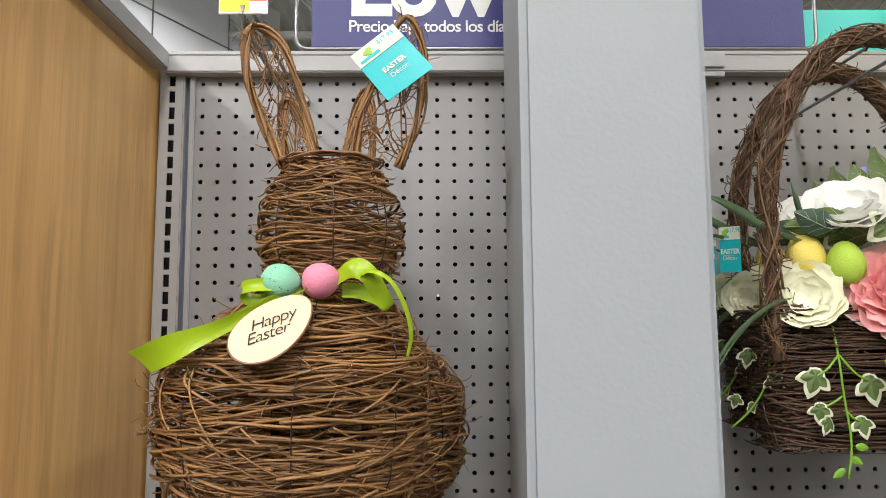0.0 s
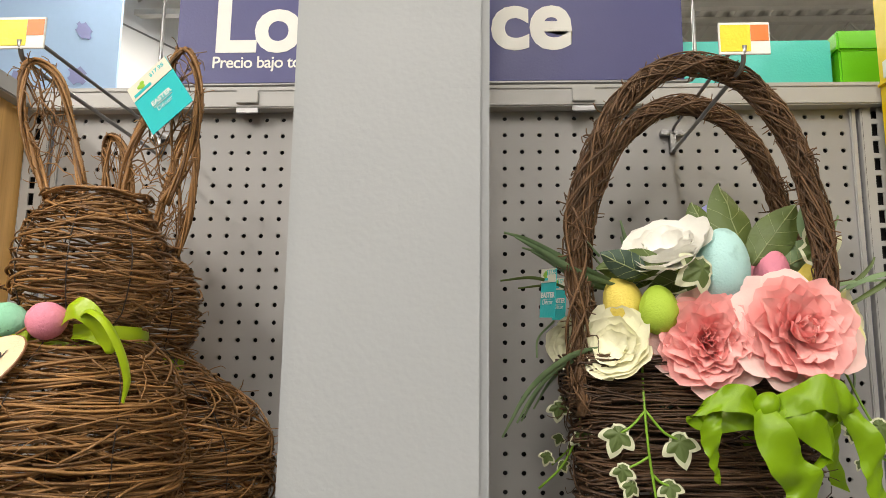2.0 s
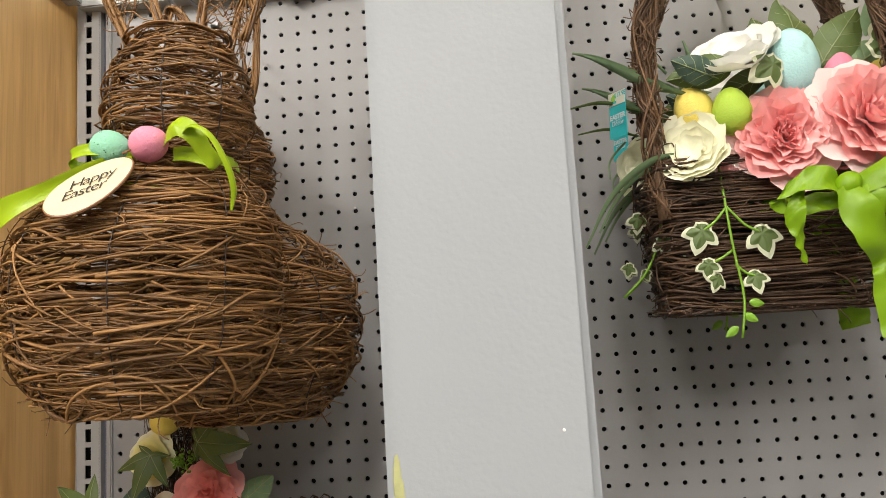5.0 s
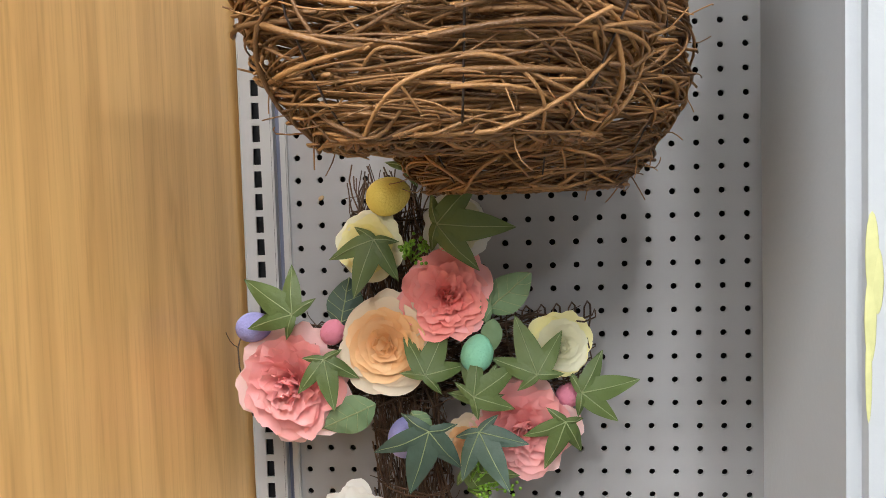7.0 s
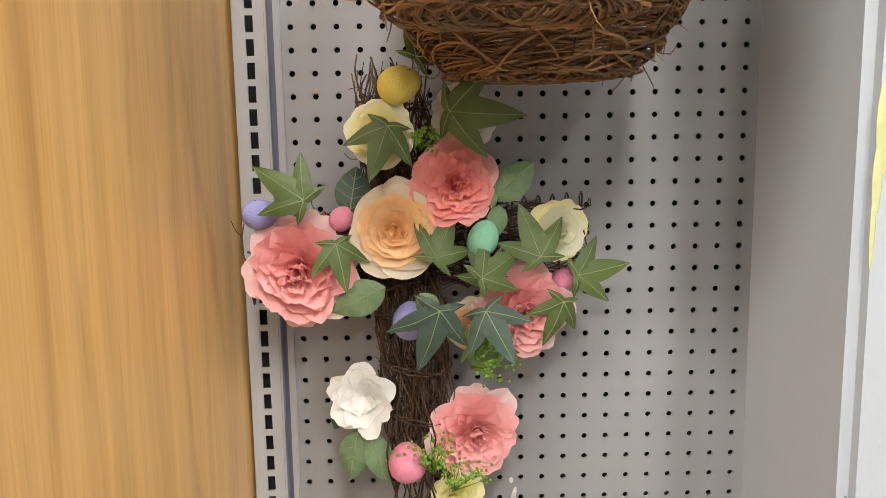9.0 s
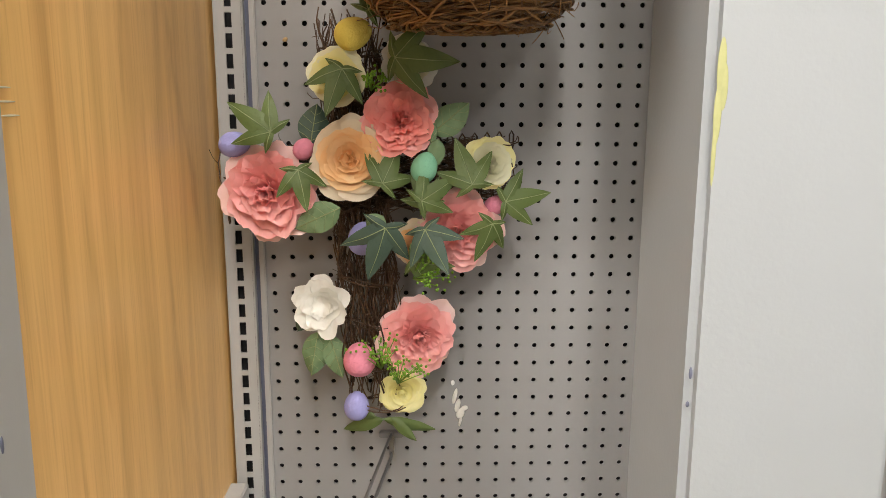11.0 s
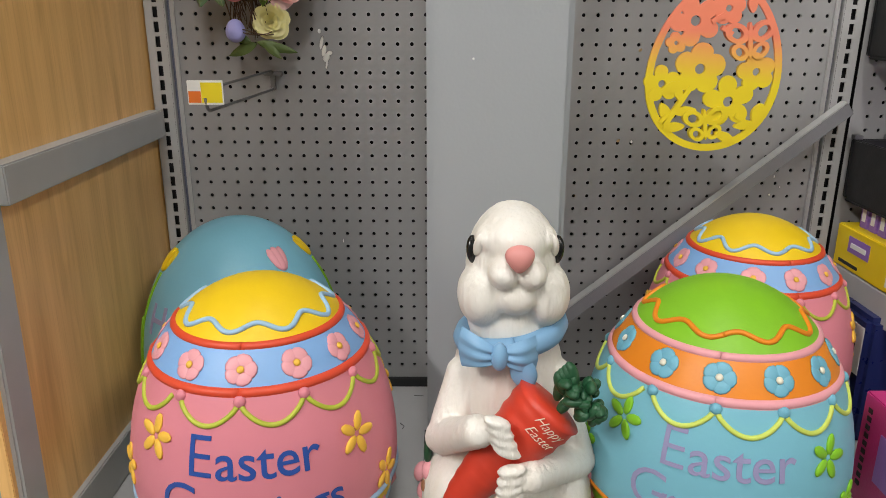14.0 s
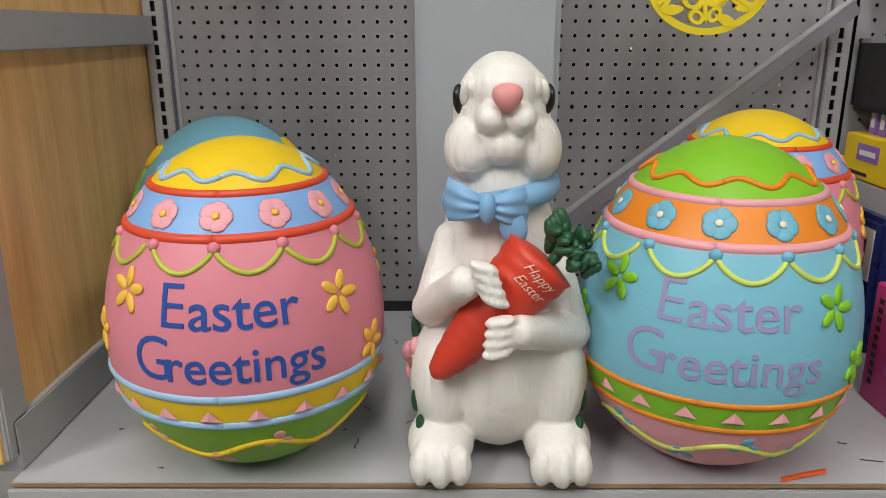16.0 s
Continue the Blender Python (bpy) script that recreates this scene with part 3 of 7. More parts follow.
PAL_PINK = dict(text_turn=-1.8, cuts=[(0.0, P_GREEN), (0.269, P_ICE), (0.294, P_YELLOW), (0.357, P_ICE), (0.38, P_PINK), (0.77, P_RED), (0.793, P_SKY), (0.877, P_RED), (0.89, P_YELLOW)],
                rims=[(0.281, 0.006, P_ICE), (0.368, 0.006, P_ICE), (0.781, 0.006, P_RED), (0.884, 0.0058, P_RED)],
                wave=(0.92, 0.013, 9, P_ICE), flower=P_ROSE, heart=P_GOLD, flower_f=0.833, swag=P_OLIVE, swag_f=0.757, bead=P_PINK, spray=P_GOLD, tri=P_ROSE, tulip=P_ROSE, vine=P_YELLOW)
PAL_TEAL = dict(text_turn=0.0, cuts=[(0.0, P_ROSE), (0.259, P_ORANGE), (0.276, P_LIME), (0.344, P_ORANGE), (0.361, P_TEAL), (0.748, P_ROSE), (0.772, P_ORANGE), (0.855, P_ROSE), (0.872, P_LIME)],
                rims=[(0.267, 0.0045, P_ORANGE), (0.352, 0.0045, P_ORANGE), (0.76, 0.006, P_ROSE), (0.864, 0.0058, P_ROSE)],
                wave=(0.908, 0.013, 9, P_ORANGE), flower=P_AQUA, heart=P_CREAM, flower_f=0.815, swag=P_LEMON, swag_f=0.738, bead=P_AQUA, spray=P_LIME, tri=P_ROSE, tulip=P_AQUA, vine=P_LEMON)
EGG = EggForm(0.424, 0.175, 0.43)
painted_egg("pink painted resin egg with yellow cap and blue lettering", (-0.016, 0.69, DECK_Z - 0.005), EGG, PAL_PINK, 2, P_NAVY)
painted_egg("aqua painted resin egg with green cap and lilac lettering", (0.585, 0.683, DECK_Z - 0.005), EggForm(0.424, 0.1725, 0.44), PAL_TEAL, -22, P_LILAC)
painted_egg("pink painted resin egg standing behind the aqua one", (0.747, 0.995, DECK_Z - 0.005), EGG, PAL_PINK, 8, None)


def tulip_egg():
    form = EggForm(0.414, 0.169, 0.43)
    t = thing("painted_egg", "plain blue resin egg with painted tulips, standing behind", "garden ornament", (-0.128, 1.01, DECK_Z - 0.005), "painted eggs")
    V, Fc, n, m = [], [], 72, 44
    fr = [0.012 + 0.9875 * (0.5 - 0.5 * math.cos(math.pi * i / m)) for i in range(m + 1)]
    for f in fr:
        V += [form.place(f, 360 * j / n) for j in range(n)]
    for i in range(m):
        for j in range(n):
            Fc.append((i * n + j, i * n + (j + 1) % n, (i + 1) * n + (j + 1) % n, (i + 1) * n + j))
    Fc += [tuple(range(n))[::-1], tuple(m * n + j for j in range(n))]
    link_mesh("shell", V, Fc, paint("paint_blue_egg", (0.2, 0.48, 0.62)), t, True)
    for f, a, bud in ((0.86, -62, P_YELLOW), (0.875, 52, P_ROSE), (0.87, 98, P_YELLOW), (0.86, 170, P_ROSE), (0.86, -130, P_ROSE)):
        p, e1, e2, nn = form.frame_at(f, a)
        V, Fc = [], []
        for dx, w, hh in ((-0.007, 0.0085, 0.022), (0.007, 0.0085, 0.022), (0.0, 0.009, 0.024)):
            blob(V, Fc, p + e1 * dx, (e1 * w, e2 * hh + e1 * dx * 0.5, nn * (0.005 if dx else 0.0065)))
        link_mesh("tulip_bud", V, Fc, bud, t, True)
        s = 1 if a > 0 else -1
        egg_line("stem", form, [(f - 0.05 - 0.42 * q / 14, a + s * 9 * (q / 14) ** 1.6) for q in range(15)], 0.0032, P_GREEN, t)
        p, e1, e2, nn = form.frame_at(0.52, a + s * 4)
        V, Fc = [], []
        blob(V, Fc, p, (e1 * 0.009, e2 * 0.05, nn * 0.004))
        link_mesh("tulip_leaf", V, Fc, P_GREEN, t, True)
    egg_text(form, "Happy", 0.07, 0.6, -52, 1.05, P_LILAC, t)


tulip_egg()


# ---- the rabbit statue, one mesh ----
def rabbit():
    V, Fc = [], []

    def ell(c, r, rx=0, ry=0, rz=0):
        R = Euler((radians(rx), radians(ry), radians(rz))).to_matrix()
        blob(V, Fc, Vector(c), (R @ Vector((r[0], 0, 0)), R @ Vector((0, r[1], 0)), R @ Vector((0, 0, r[2]))), 24, 16)

    def limb(a, b, r0, r1, n=16):
        a, b = Vector(a), Vector(b)
        for i in range(n):
            k = i / (n - 1)
            r = r0 + (r1 - r0) * k
            ell(a.lerp(b, k), (r, r, r))
    ell((0, 0.004, 0.44), (0.059, 0.068, 0.08))
    ell((0, -0.012, 0.478), (0.047, 0.056, 0.04))
    for s in (-1, 1):
        ell((s * 0.036, -0.022, 0.41), (0.034, 0.042, 0.042))
        ell((s * 0.0165, -0.064, 0.449), (0.0188, 0.021, 0.0185))
        ell((s * 0.034, -0.024, 0.482), (0.016, 0.026, 0.016), 0, s * 30, 0)
        ell((s * 0.026, 0.078, 0.39), (0.02, 0.026, 0.07), 12)
        ell((s * 0.07, 0.0, 0.115), (0.046, 0.085, 0.085))
        ell((s * 0.074, -0.05, 0.04), (0.043, 0.062, 0.037))
        for d in (-0.024, 0.0, 0.024):
            ell((s * 0.074 + d, -0.101 + abs(d) * 0.25, 0.03), (0.0145, 0.021, 0.027))
    ell((0, -0.052, 0.418), (0.028, 0.024, 0.024))
    ell((0, 0.0, 0.37), (0.056, 0.056, 0.05))
    ell((0, 0.012, 0.275), (0.074, 0.07, 0.11))
    ell((0, -0.006, 0.14), (0.084, 0.088, 0.125))
    ell((0, 0.1, 0.09), (0.035, 0.035, 0.035))
    limb((-0.056, -0.008, 0.292), (-0.083, -0.03, 0.215), 0.027, 0.025)
    limb((-0.086, -0.03, 0.213), (-0.046, -0.122, 0.276), 0.024, 0.02)
    limb((0.056, -0.008, 0.288), (0.086, -0.035, 0.185), 0.027, 0.026)
    limb((0.088, -0.035, 0.183), (0.014, -0.132, 0.222), 0.025, 0.02)
    for i in range(4):
        ell((-0.026 + 0.004 * i, -0.143, 0.3 - 0.0125 * i), (0.018, 0.011, 0.0066), 0, 20)
        ell((-0.008 - 0.001 * i, -0.147, 0.24 - 0.0125 * i), (0.018, 0.011, 0.0066), 0, -10)
    raw = bpy.data.meshes.new("raw")
    raw.from_pydata([tuple(v) for v in V], [], Fc)
    tmp = new("raw", raw)
    rm = tmp.modifiers.new("remesh", "REMESH")
    rm.mode, rm.voxel_size = "VOXEL", 0.0027
    sm = tmp.modifiers.new("smooth", "SMOOTH")
    sm.factor, sm.iterations = 0.5, 6
    me = bpy.data.meshes.new_from_object(tmp.evaluated_get(bpy.context.evaluated_depsgraph_get()))
    bpy.data.objects.remove(tmp)
    bm = bmesh.new()
    bm.from_mesh(me)
    for v in bm.verts:
        # mouth cleft and carved fur
        q = noise.noise(Vector((v.co.x * 90, v.co.y * 90, v.co.z * 14)))
        r = abs(noise.noise(Vector((v.co.x * 150, v.co.y * 150, v.co.z * 16 + 5))))
        v.co += v.normal * (0.0008 * q - 0.0012 * max(0.0, 1 - r * 9))
        if v.co.z < 0.0:
            v.co.z = 0.0
    mats = [shader("resin_white", (0.87, 0.86, 0.83), 0.38, vary=0.1, scale=30, bump=1.0, bscale=60, stretch=(3, 3, 0.35), col2=(0.74, 0.69, 0.6)),
            paint("resin_nose", (0.72, 0.3, 0.28)), paint("resin_eye", (0.012, 0.012, 0.012), 0.2), paint("resin_bow", (0.22, 0.42, 0.65)),
            shader("resin_carrot", (0.66, 0.05, 0.022), 0.45, vary=0.15, scale=18, bump=0.5, bscale=45), shader("resin_leaf", (0.015, 0.09, 0.035), 0.5, vary=0.2, bump=0.8, bscale=120),
            P_ROSE, P_CREAM, P_BROWN]

    def add(verts, faces, k):
        vs = [bm.verts.new(v) for v in verts]
        for f in faces:
            try:
                bm.faces.new([vs[i] for i in f]).material_index = k
            except ValueError:
                pass

    def spot(c, r, k, rot=(0, 0, 0)):
        W, G = [], []
        R = Euler([radians(a) for a in rot]).to_matrix()
        blob(W, G, Vector(c), (R @ Vector((r[0], 0, 0)), R @ Vector((0, r[1], 0)), R @ Vector((0, 0, r[2]))), 16, 10)
        add(W, G, k)
    # nose: a broad top that narrows to a point below
    W, G = [], []
    blob(W, G, Vector((0, 0, 0)), (Vector((1, 0, 0)), Vector((0, 1, 0)), Vector((0, 0, 1))), 24, 16)
    add([Vector((0.0215 * p[0] * (0.62 + 0.38 * p[2]) ** 0.6, -0.0805 + 0.0125 * p[1], 0.4725 + 0.0165 * p[2])) for p in W], G, 1)
    for s in (-1, 1):
        spot((s * 0.0505, -0.022, 0.466), (0.0075, 0.0125, 0.018), 2, (0, s * 6, s * 24))
        spot((s * 0.0445, -0.035, 0.475), (0.006, 0.009, 0.017), 0, (24, s * -16, s * 24))
        # haunch flower: petals, heart and leaves
        for k in range(5):
            a = 2 * math.pi * k / 5
            spot((s * (0.104 - 0.012 * math.sin(a)), -0.02 - 0.019 * abs(1) * math.sin(a), 0.135 + 0.021 * math.cos(a)), (0.009, 0.0135, 0.014), 6, (0, 0, s * 30))
        spot((s * 0.112, -0.025, 0.135), (0.004, 0.008, 0.008), 8)
        for dz, dy, rx in ((-0.045, -0.012, 20), (-0.05, 0.018, -25), (0.045, 0.01, 15), (-0.07, -0.03, 50)):
            spot((s * (0.106 if dz > -0.06 else 0.1), dy - 0.025, 0.135 + dz), (0.006, 0.011, 0.02), 5, (rx, 0, 0))
    # bow: band, two loops, knot, tail
    def fan(cx):
        s = -1 if cx < 0 else 1
        W, G, nu, nv = [], [], 9, 15
        for side in (1, -1):
            b = len(W)
            for i in range(nu):
                k = i / (nu - 1)
                for j in range(nv):
                    v = 2 * j / (nv - 1) - 1
                    h = 0.01 + 0.016 * k ** 0.7
                    y = -0.079 + 0.014 * k * k - side * (0.009 * math.sin(math.pi * min(1, k * 0.9 + 0.1)) * (1 - v * v) ** 0.5) + 0.0022 * math.sin(v * 9) * (1 - 0.5 * k)
                    W.append(Vector((-0.02 + s * (0.006 + 0.038 * k + 0.004 * (1 - v * v) * k), y, 0.352 + h * v - 0.006 * k * s)))
            for i in range(nu - 1):
                for j in range(nv - 1):
                    G.append((b + i * nv + j, b + i * nv + j + 1, b + (i + 1) * nv + j + 1, b + (i + 1) * nv + j))
        add(W, G, 3)

    ring = [(0.06 * math.sin(a), -0.062 * math.cos(a) + 0.002, 0.348 + 0.01 * math.sin(a)) for a in [2 * math.pi * i / 40 for i in range(41)]]
    v, f = tubes([ring], [0.0135], 8)
    add([(p[0], p[1], 0.352 + (p[2] - 0.348) * 1.15) for p in v], f, 3)
    for cx, rz, sx in ((-0.046, -8, 1), (0.006, -4, 1)):
        fan(cx)
    spot((-0.02, -0.08, 0.351), (0.0105, 0.011, 0.018), 3)
    spot((0.01, -0.074, 0.327), (0.016, 0.007, 0.022), 3, (0, -22, 0))
    # carrot: tapered body with shallow rings, leafy top
    top, tip = Vector((0.044, -0.092, 0.298)), Vector((-0.082, -0.096, 0.15))
    ax = (tip - top).normalized()
    e1 = ax.cross(Vector((0, 1, 0))).normalized()
    e2 = ax.cross(e1)
    n, rows = 20, 34
    W = []
    for i in range(rows):
        k = i / (rows - 1)
        r = (0.044 * (1 - k) ** 0.5 + 0.004) * min(1, (k / 0.06) ** 0.5 + 0.45) * (1 + 0.025 * math.sin(k * 60 + math.sin(k * 9)))
        r = r * 0.92 + 0.001
        for j in range(n):
            a = 2 * math.pi * j / n
            W.append(top.lerp(tip, k) + (e1 * math.cos(a) + e2 * math.sin(a)) * r)
    G = [(i * n + j, i * n + (j + 1) % n, (i + 1) * n + (j + 1) % n, (i + 1) * n + j) for i in range(rows - 1) for j in range(n)]
    G += [tuple(range(n))[::-1], tuple((rows - 1) * n + j for j in range(n))]
    add(W, G, 4)
    rnd = random.Random(4)
    for k in range(34):
        u = rnd.random()
        spot((0.056 + 0.036 * u + rnd.uniform(-0.012, 0.012), -0.104 + rnd.uniform(-0.014, 0.014), 0.318 + rnd.uniform(-0.02, 0.02) - 0.012 * u), (0.0065, 0.008, 0.0125), 5, (rnd.uniform(0, 90), rnd.uniform(0, 90), 0))
    for k in range(4):
        spot((0.05 + 0.004 * k, -0.106, 0.33 + 0.004 * k), (0.008, 0.008, 0.016), 5, (0, -20, 0))
    # lettering on the carrot
    for txt, dx, dz in (("Happy", 0.0, 0.0), ("Easter", -0.0105, -0.0125)):
        cu = bpy.data.curves.new("txt", "FONT")
        cu.body, cu.size, cu.offset, cu.extrude, cu.shear = txt, 0.0165, -0.0003, 0.0004, 0.4
        to = new("txt", cu)
        tm = bpy.data.meshes.new_from_object(to.evaluated_get(bpy.context.evaluated_depsgraph_get()))
        bpy.data.objects.remove(to)
        m = Matrix.Translation((0.016 + dx, -0.1405, 0.298 + dz)) @ Matrix.Rotation(radians(46), 4, "Y") @ UPRIGHT
        ws = []
        for q in tm.vertices:
            p = m @ q.co
            d = (p - top) - ax * (p - top).dot(ax)
            s = d.dot(e1)
            k = (p - top).dot(ax) / (tip - top).length
            rr = 0.92 * (0.044 * (1 - k) ** 0.5 + 0.004) + 0.0024
            depth = math.sqrt(max(1e-6, rr * rr - min(abs(s), rr * 0.98) ** 2))
            base = top + ax * (p - top).dot(ax) + e1 * s
            fwd = e2 if e2.y < 0 else -e2
            ws.append(base + fwd * (depth + (q.co.z) * 1.0))
        add(ws, [tuple(pl.vertices) for pl in tm.polygons], 7)
        bpy.data.meshes.remove(tm)
    out = bpy.data.meshes.new("rabbit_statue")
    bm.to_mesh(out)
    bm.free()
    for m in mats:
        out.materials.append(m)
    out.polygons.foreach_set("use_smooth", [True] * len(out.polygons))
    ob = new("rabbit_statue", out)
    ob.location = (0.308, 0.676, DECK_Z)
    return tagged(ob, "white resin rabbit statue with blue bow holding a red carrot", "statue")


rabbit()


# ---- wicker, flowers, leaves and ribbon ----
M_TWIG = shader("vine_twig", (0.46, 0.235, 0.082), 0.45, vary=0.2, scale=90, bump=0.6, bscale=700, col2=(0.05, 0.022, 0.01), island=0.66)
M_TWIG_D = shader("dark_twig", (0.13, 0.065, 0.03), 0.55, vary=0.2, scale=90, bump=0.6, bscale=700, col2=(0.022, 0.012, 0.008), island=0.6)
M_TWIG_H = shader("handle_twig", (0.23, 0.12, 0.055), 0.55, vary=0.2, scale=90, bump=0.6, bscale=700, col2=(0.035, 0.018, 0.011), island=0.62)
M_WIRE = shader("thin_wire", (0.05, 0.035, 0.03), 0.4, metal=0.3)
M_SATIN = shader("lime_satin", (0.25, 0.45, 0.008), 0.38, vary=0.12, scale=50, bump=0.1, bscale=900, translucent=0.25)
M_SATIN_Y = shader("yellow_lime_satin", (0.42, 0.6, 0.015), 0.34, vary=0.1, scale=50, bump=0.1, bscale=900, translucent=0.2)
M_PET_P = shader("petal_pink", (1.0, 0.44, 0.44), 0.6, vary=0.1, scale=60, bump=0.15, bscale=240, col2=(1.0, 0.56, 0.54), island=0.5, translucent=0.2)
M_PET_PP = shader("petal_pale_pink", (0.99, 0.62, 0.6), 0.6, vary=0.1, scale=60, bump=0.15, bscale=240, col2=(0.98, 0.8, 0.77), island=0.5, translucent=0.2)
M_PET_C = shader("petal_coral", (1.0, 0.35, 0.31), 0.6, vary=0.1, scale=60, bump=0.15, bscale=240, col2=(1.0, 0.48, 0.43), island=0.5, translucent=0.2)
M_PET_O = shader("petal_peach", (1.0, 0.62, 0.28), 0.6, vary=0.1, scale=60, bump=0.15, bscale=240, col2=(1.0, 0.75, 0.46), island=0.5, translucent=0.2)
M_PET_OP = shader("petal_pale_peach", (0.98, 0.85, 0.66), 0.6, vary=0.1, scale=60, bump=0.15, bscale=240, translucent=0.2)
M_PET_Y = shader("petal_yellow", (1.0, 0.93, 0.42), 0.6, vary=0.1, scale=60, bump=0.15, bscale=240, col2=(0.97, 0.93, 0.58), island=0.5, translucent=0.2)
M_PET_YP = shader("petal_cream", (0.97, 0.95, 0.72), 0.6, vary=0.1, scale=60, bump=0.15, bscale=240, translucent=0.2)
M_PET_W = shader("petal_white", (0.96, 0.95, 0.9), 0.6, vary=0.08, scale=60, bump=0.15, bscale=240, translucent=0.2)
M_LEAF = shader("leaf_green", (0.085, 0.135, 0.035), 0.5, vary=0.25, scale=60, bump=0.4, bscale=180, col2=(0.13, 0.18, 0.055), island=0.6, translucent=0.15)
M_LEAF_B = shader("leaf_blue_green", (0.08, 0.135, 0.1), 0.55, vary=0.25, scale=60, bump=0.4, bscale=180, translucent=0.1)
M_LEAF_P = shader("leaf_pale", (0.26, 0.36, 0.2), 0.6, vary=0.25, scale=70, bump=0.5, bscale=160, col2=(0.12, 0.22, 0.1), translucent=0.15)
M_VEIN = shader("leaf_vein", (0.3, 0.36, 0.17), 0.55, vary=0.1)
M_LEAF_RIM = shader("leaf_cream_rim", (0.7, 0.72, 0.52), 0.6, vary=0.15, scale=60, translucent=0.15)
M_STEM = shader("stem_green", (0.2, 0.4, 0.03), 0.5, vary=0.15)
M_EGG_MINT = shader("foam_mint", (0.27, 0.62, 0.42), 0.7, vary=0.08, scale=90, bump=0.5, bscale=420, stains=0.12)
M_EGG_PINK = shader("foam_pink", (0.8, 0.27, 0.38), 0.7, vary=0.08, scale=90, bump=0.5, bscale=420, stains=0.1)
M_EGG_LIME = shader("foam_lime", (0.42, 0.6, 0.06), 0.7, vary=0.08, scale=90, bump=0.4, bscale=420)
M_EGG_BLUE = shader("foam_blue", (0.42, 0.68, 0.68), 0.7, vary=0.1, scale=120, bump=0.5, bscale=420, stains=0.6)
M_EGG_YEL = shader("foam_yellow", (0.85, 0.68, 0.14), 0.7, vary=0.08, scale=90, bump=0.4, bscale=420, stains=0.1)
M_EGG_LAV = shader("foam_lavender", (0.36, 0.36, 0.72), 0.7, vary=0.08, scale=90, bump=0.5, bscale=420, stains=0.15)
M_DISC = shader("birch_ply", (0.8, 0.66, 0.44), 0.6, vary=0.1, scale=30, stretch=(1, 1, 6))
M_CARD_T = shader("card_teal", (0.02, 0.56, 0.6), 0.3, vary=0.04)
M_CARD_C = shader("card_cream", (0.82, 0.8, 0.68), 0.4, vary=0.04)
M_LOGO = shader("logo_green", (0.35, 0.65, 0.06), 0.4)


def wound(rnd, n, half, z0, z1, centre, r=(0.0012, 0.0024), span=(70, 210), tilt=0.012, rough=0.004, seg=24, square=1.0):
    """Twigs wound round a form; half(z) gives its two half widths."""
    lines, radii = [], []
    for _ in range(n):
        a0, sp, zc, sl = rnd.uniform(0, 360), rnd.uniform(*span), rnd.uniform(z0, z1), rnd.gauss(0, tilt)
        ph, amp, off = rnd.uniform(0, 6.28), rnd.uniform(0.0015, 0.006), rnd.uniform(-0.006, 0.002)
        fr = rnd.uniform(1.5, 4.0)
        pts = []
        for i in range(seg):
            k = i / (seg - 1)
            a = radians(a0 + sp * k)
            z = zc + sl * (k - 0.5) * 2 + amp * math.sin(fr * k * 3.1 + ph)
            z = min(max(z, z0 - 0.002), z1 + 0.002)
            hx, hy = half(z)
            o = off + rough * 0.5 * math.sin(ph * 3 + k * 9) + (0.008 * (k - 0.88) / 0.12 if k > 0.88 and rnd.random() < 0.2 else 0)
            s, c = math.sin(a), -math.cos(a)
            if square < 1:
                s, c = math.copysign(abs(s) ** square, s), math.copysign(abs(c) ** square, c)
            cx, cy = centre(z)
            pts.append((cx + (hx + o) * s, cy + (hy + o) * c, z))
        lines.append(pts)
        radii.append(rnd.uniform(*r))
    return lines, radii


def stuff(name, lines, radii, mat, parent, sides=4, taper=0.25):
    v, f = tubes(lines, radii, sides, taper)
    ob = link_mesh(name, v, f, mat, parent, True)
    ob["kind"] = "stuff"
    return ob


def curl_ends(rnd, pts, n, size):
    """Short stray ends and tendrils that stand off."""
    out = []
    for _ in range(n):
        p = Vector(rnd.choice(pts))
        d = Vector((rnd.gauss(0, 1), rnd.gauss(0, 0.8), rnd.gauss(0, 0.7))).normalized()
        w = Vector((rnd.gauss(0, 1), rnd.gauss(0, 1), rnd.gauss(0, 1))) * 0.5
        out.append([p + d * size * t + w * size * math.sin(t * 3) * 0.35 for t in (0, 0.3, 0.6, 0.85, 1.0)])
    return out


def ribbon(name, pts, widths, mat, parent, n=28, ripple=0.0):
    """A satin band: pts along its middle, widths a vector across it at each point."""
    c, w = catmull(pts, n), catmull(widths, n)
    V, Fc, m = [], [], 5
    for i in range(n):
        t = c[min(i + 1, n - 1)] - c[max(i - 1, 0)]
        nn = np.cross(t, w[i])
        nn = nn / (np.linalg.norm(nn) + 1e-9)
        for j in range(m):
            u = j / (m - 1) - 0.5
            V.append(c[i] + w[i] * u + nn * (ripple * math.sin(i * 0.9 + j * 1.7) + 0.002 * (1 - 4 * u * u)))
    b = len(V)
    V += [np.array(v) + np.array((0, 0.0005, 0)) for v in V]
    for i in range(n - 1):
        for j in range(m - 1):
            q = (i * m + j, i * m + j + 1, (i + 1) * m + j + 1, (i + 1) * m + j)
            Fc.append(q)
            Fc.append(tuple(b + x for x in q[::-1]))
    return link_mesh(name, V, Fc, mat, parent, True)


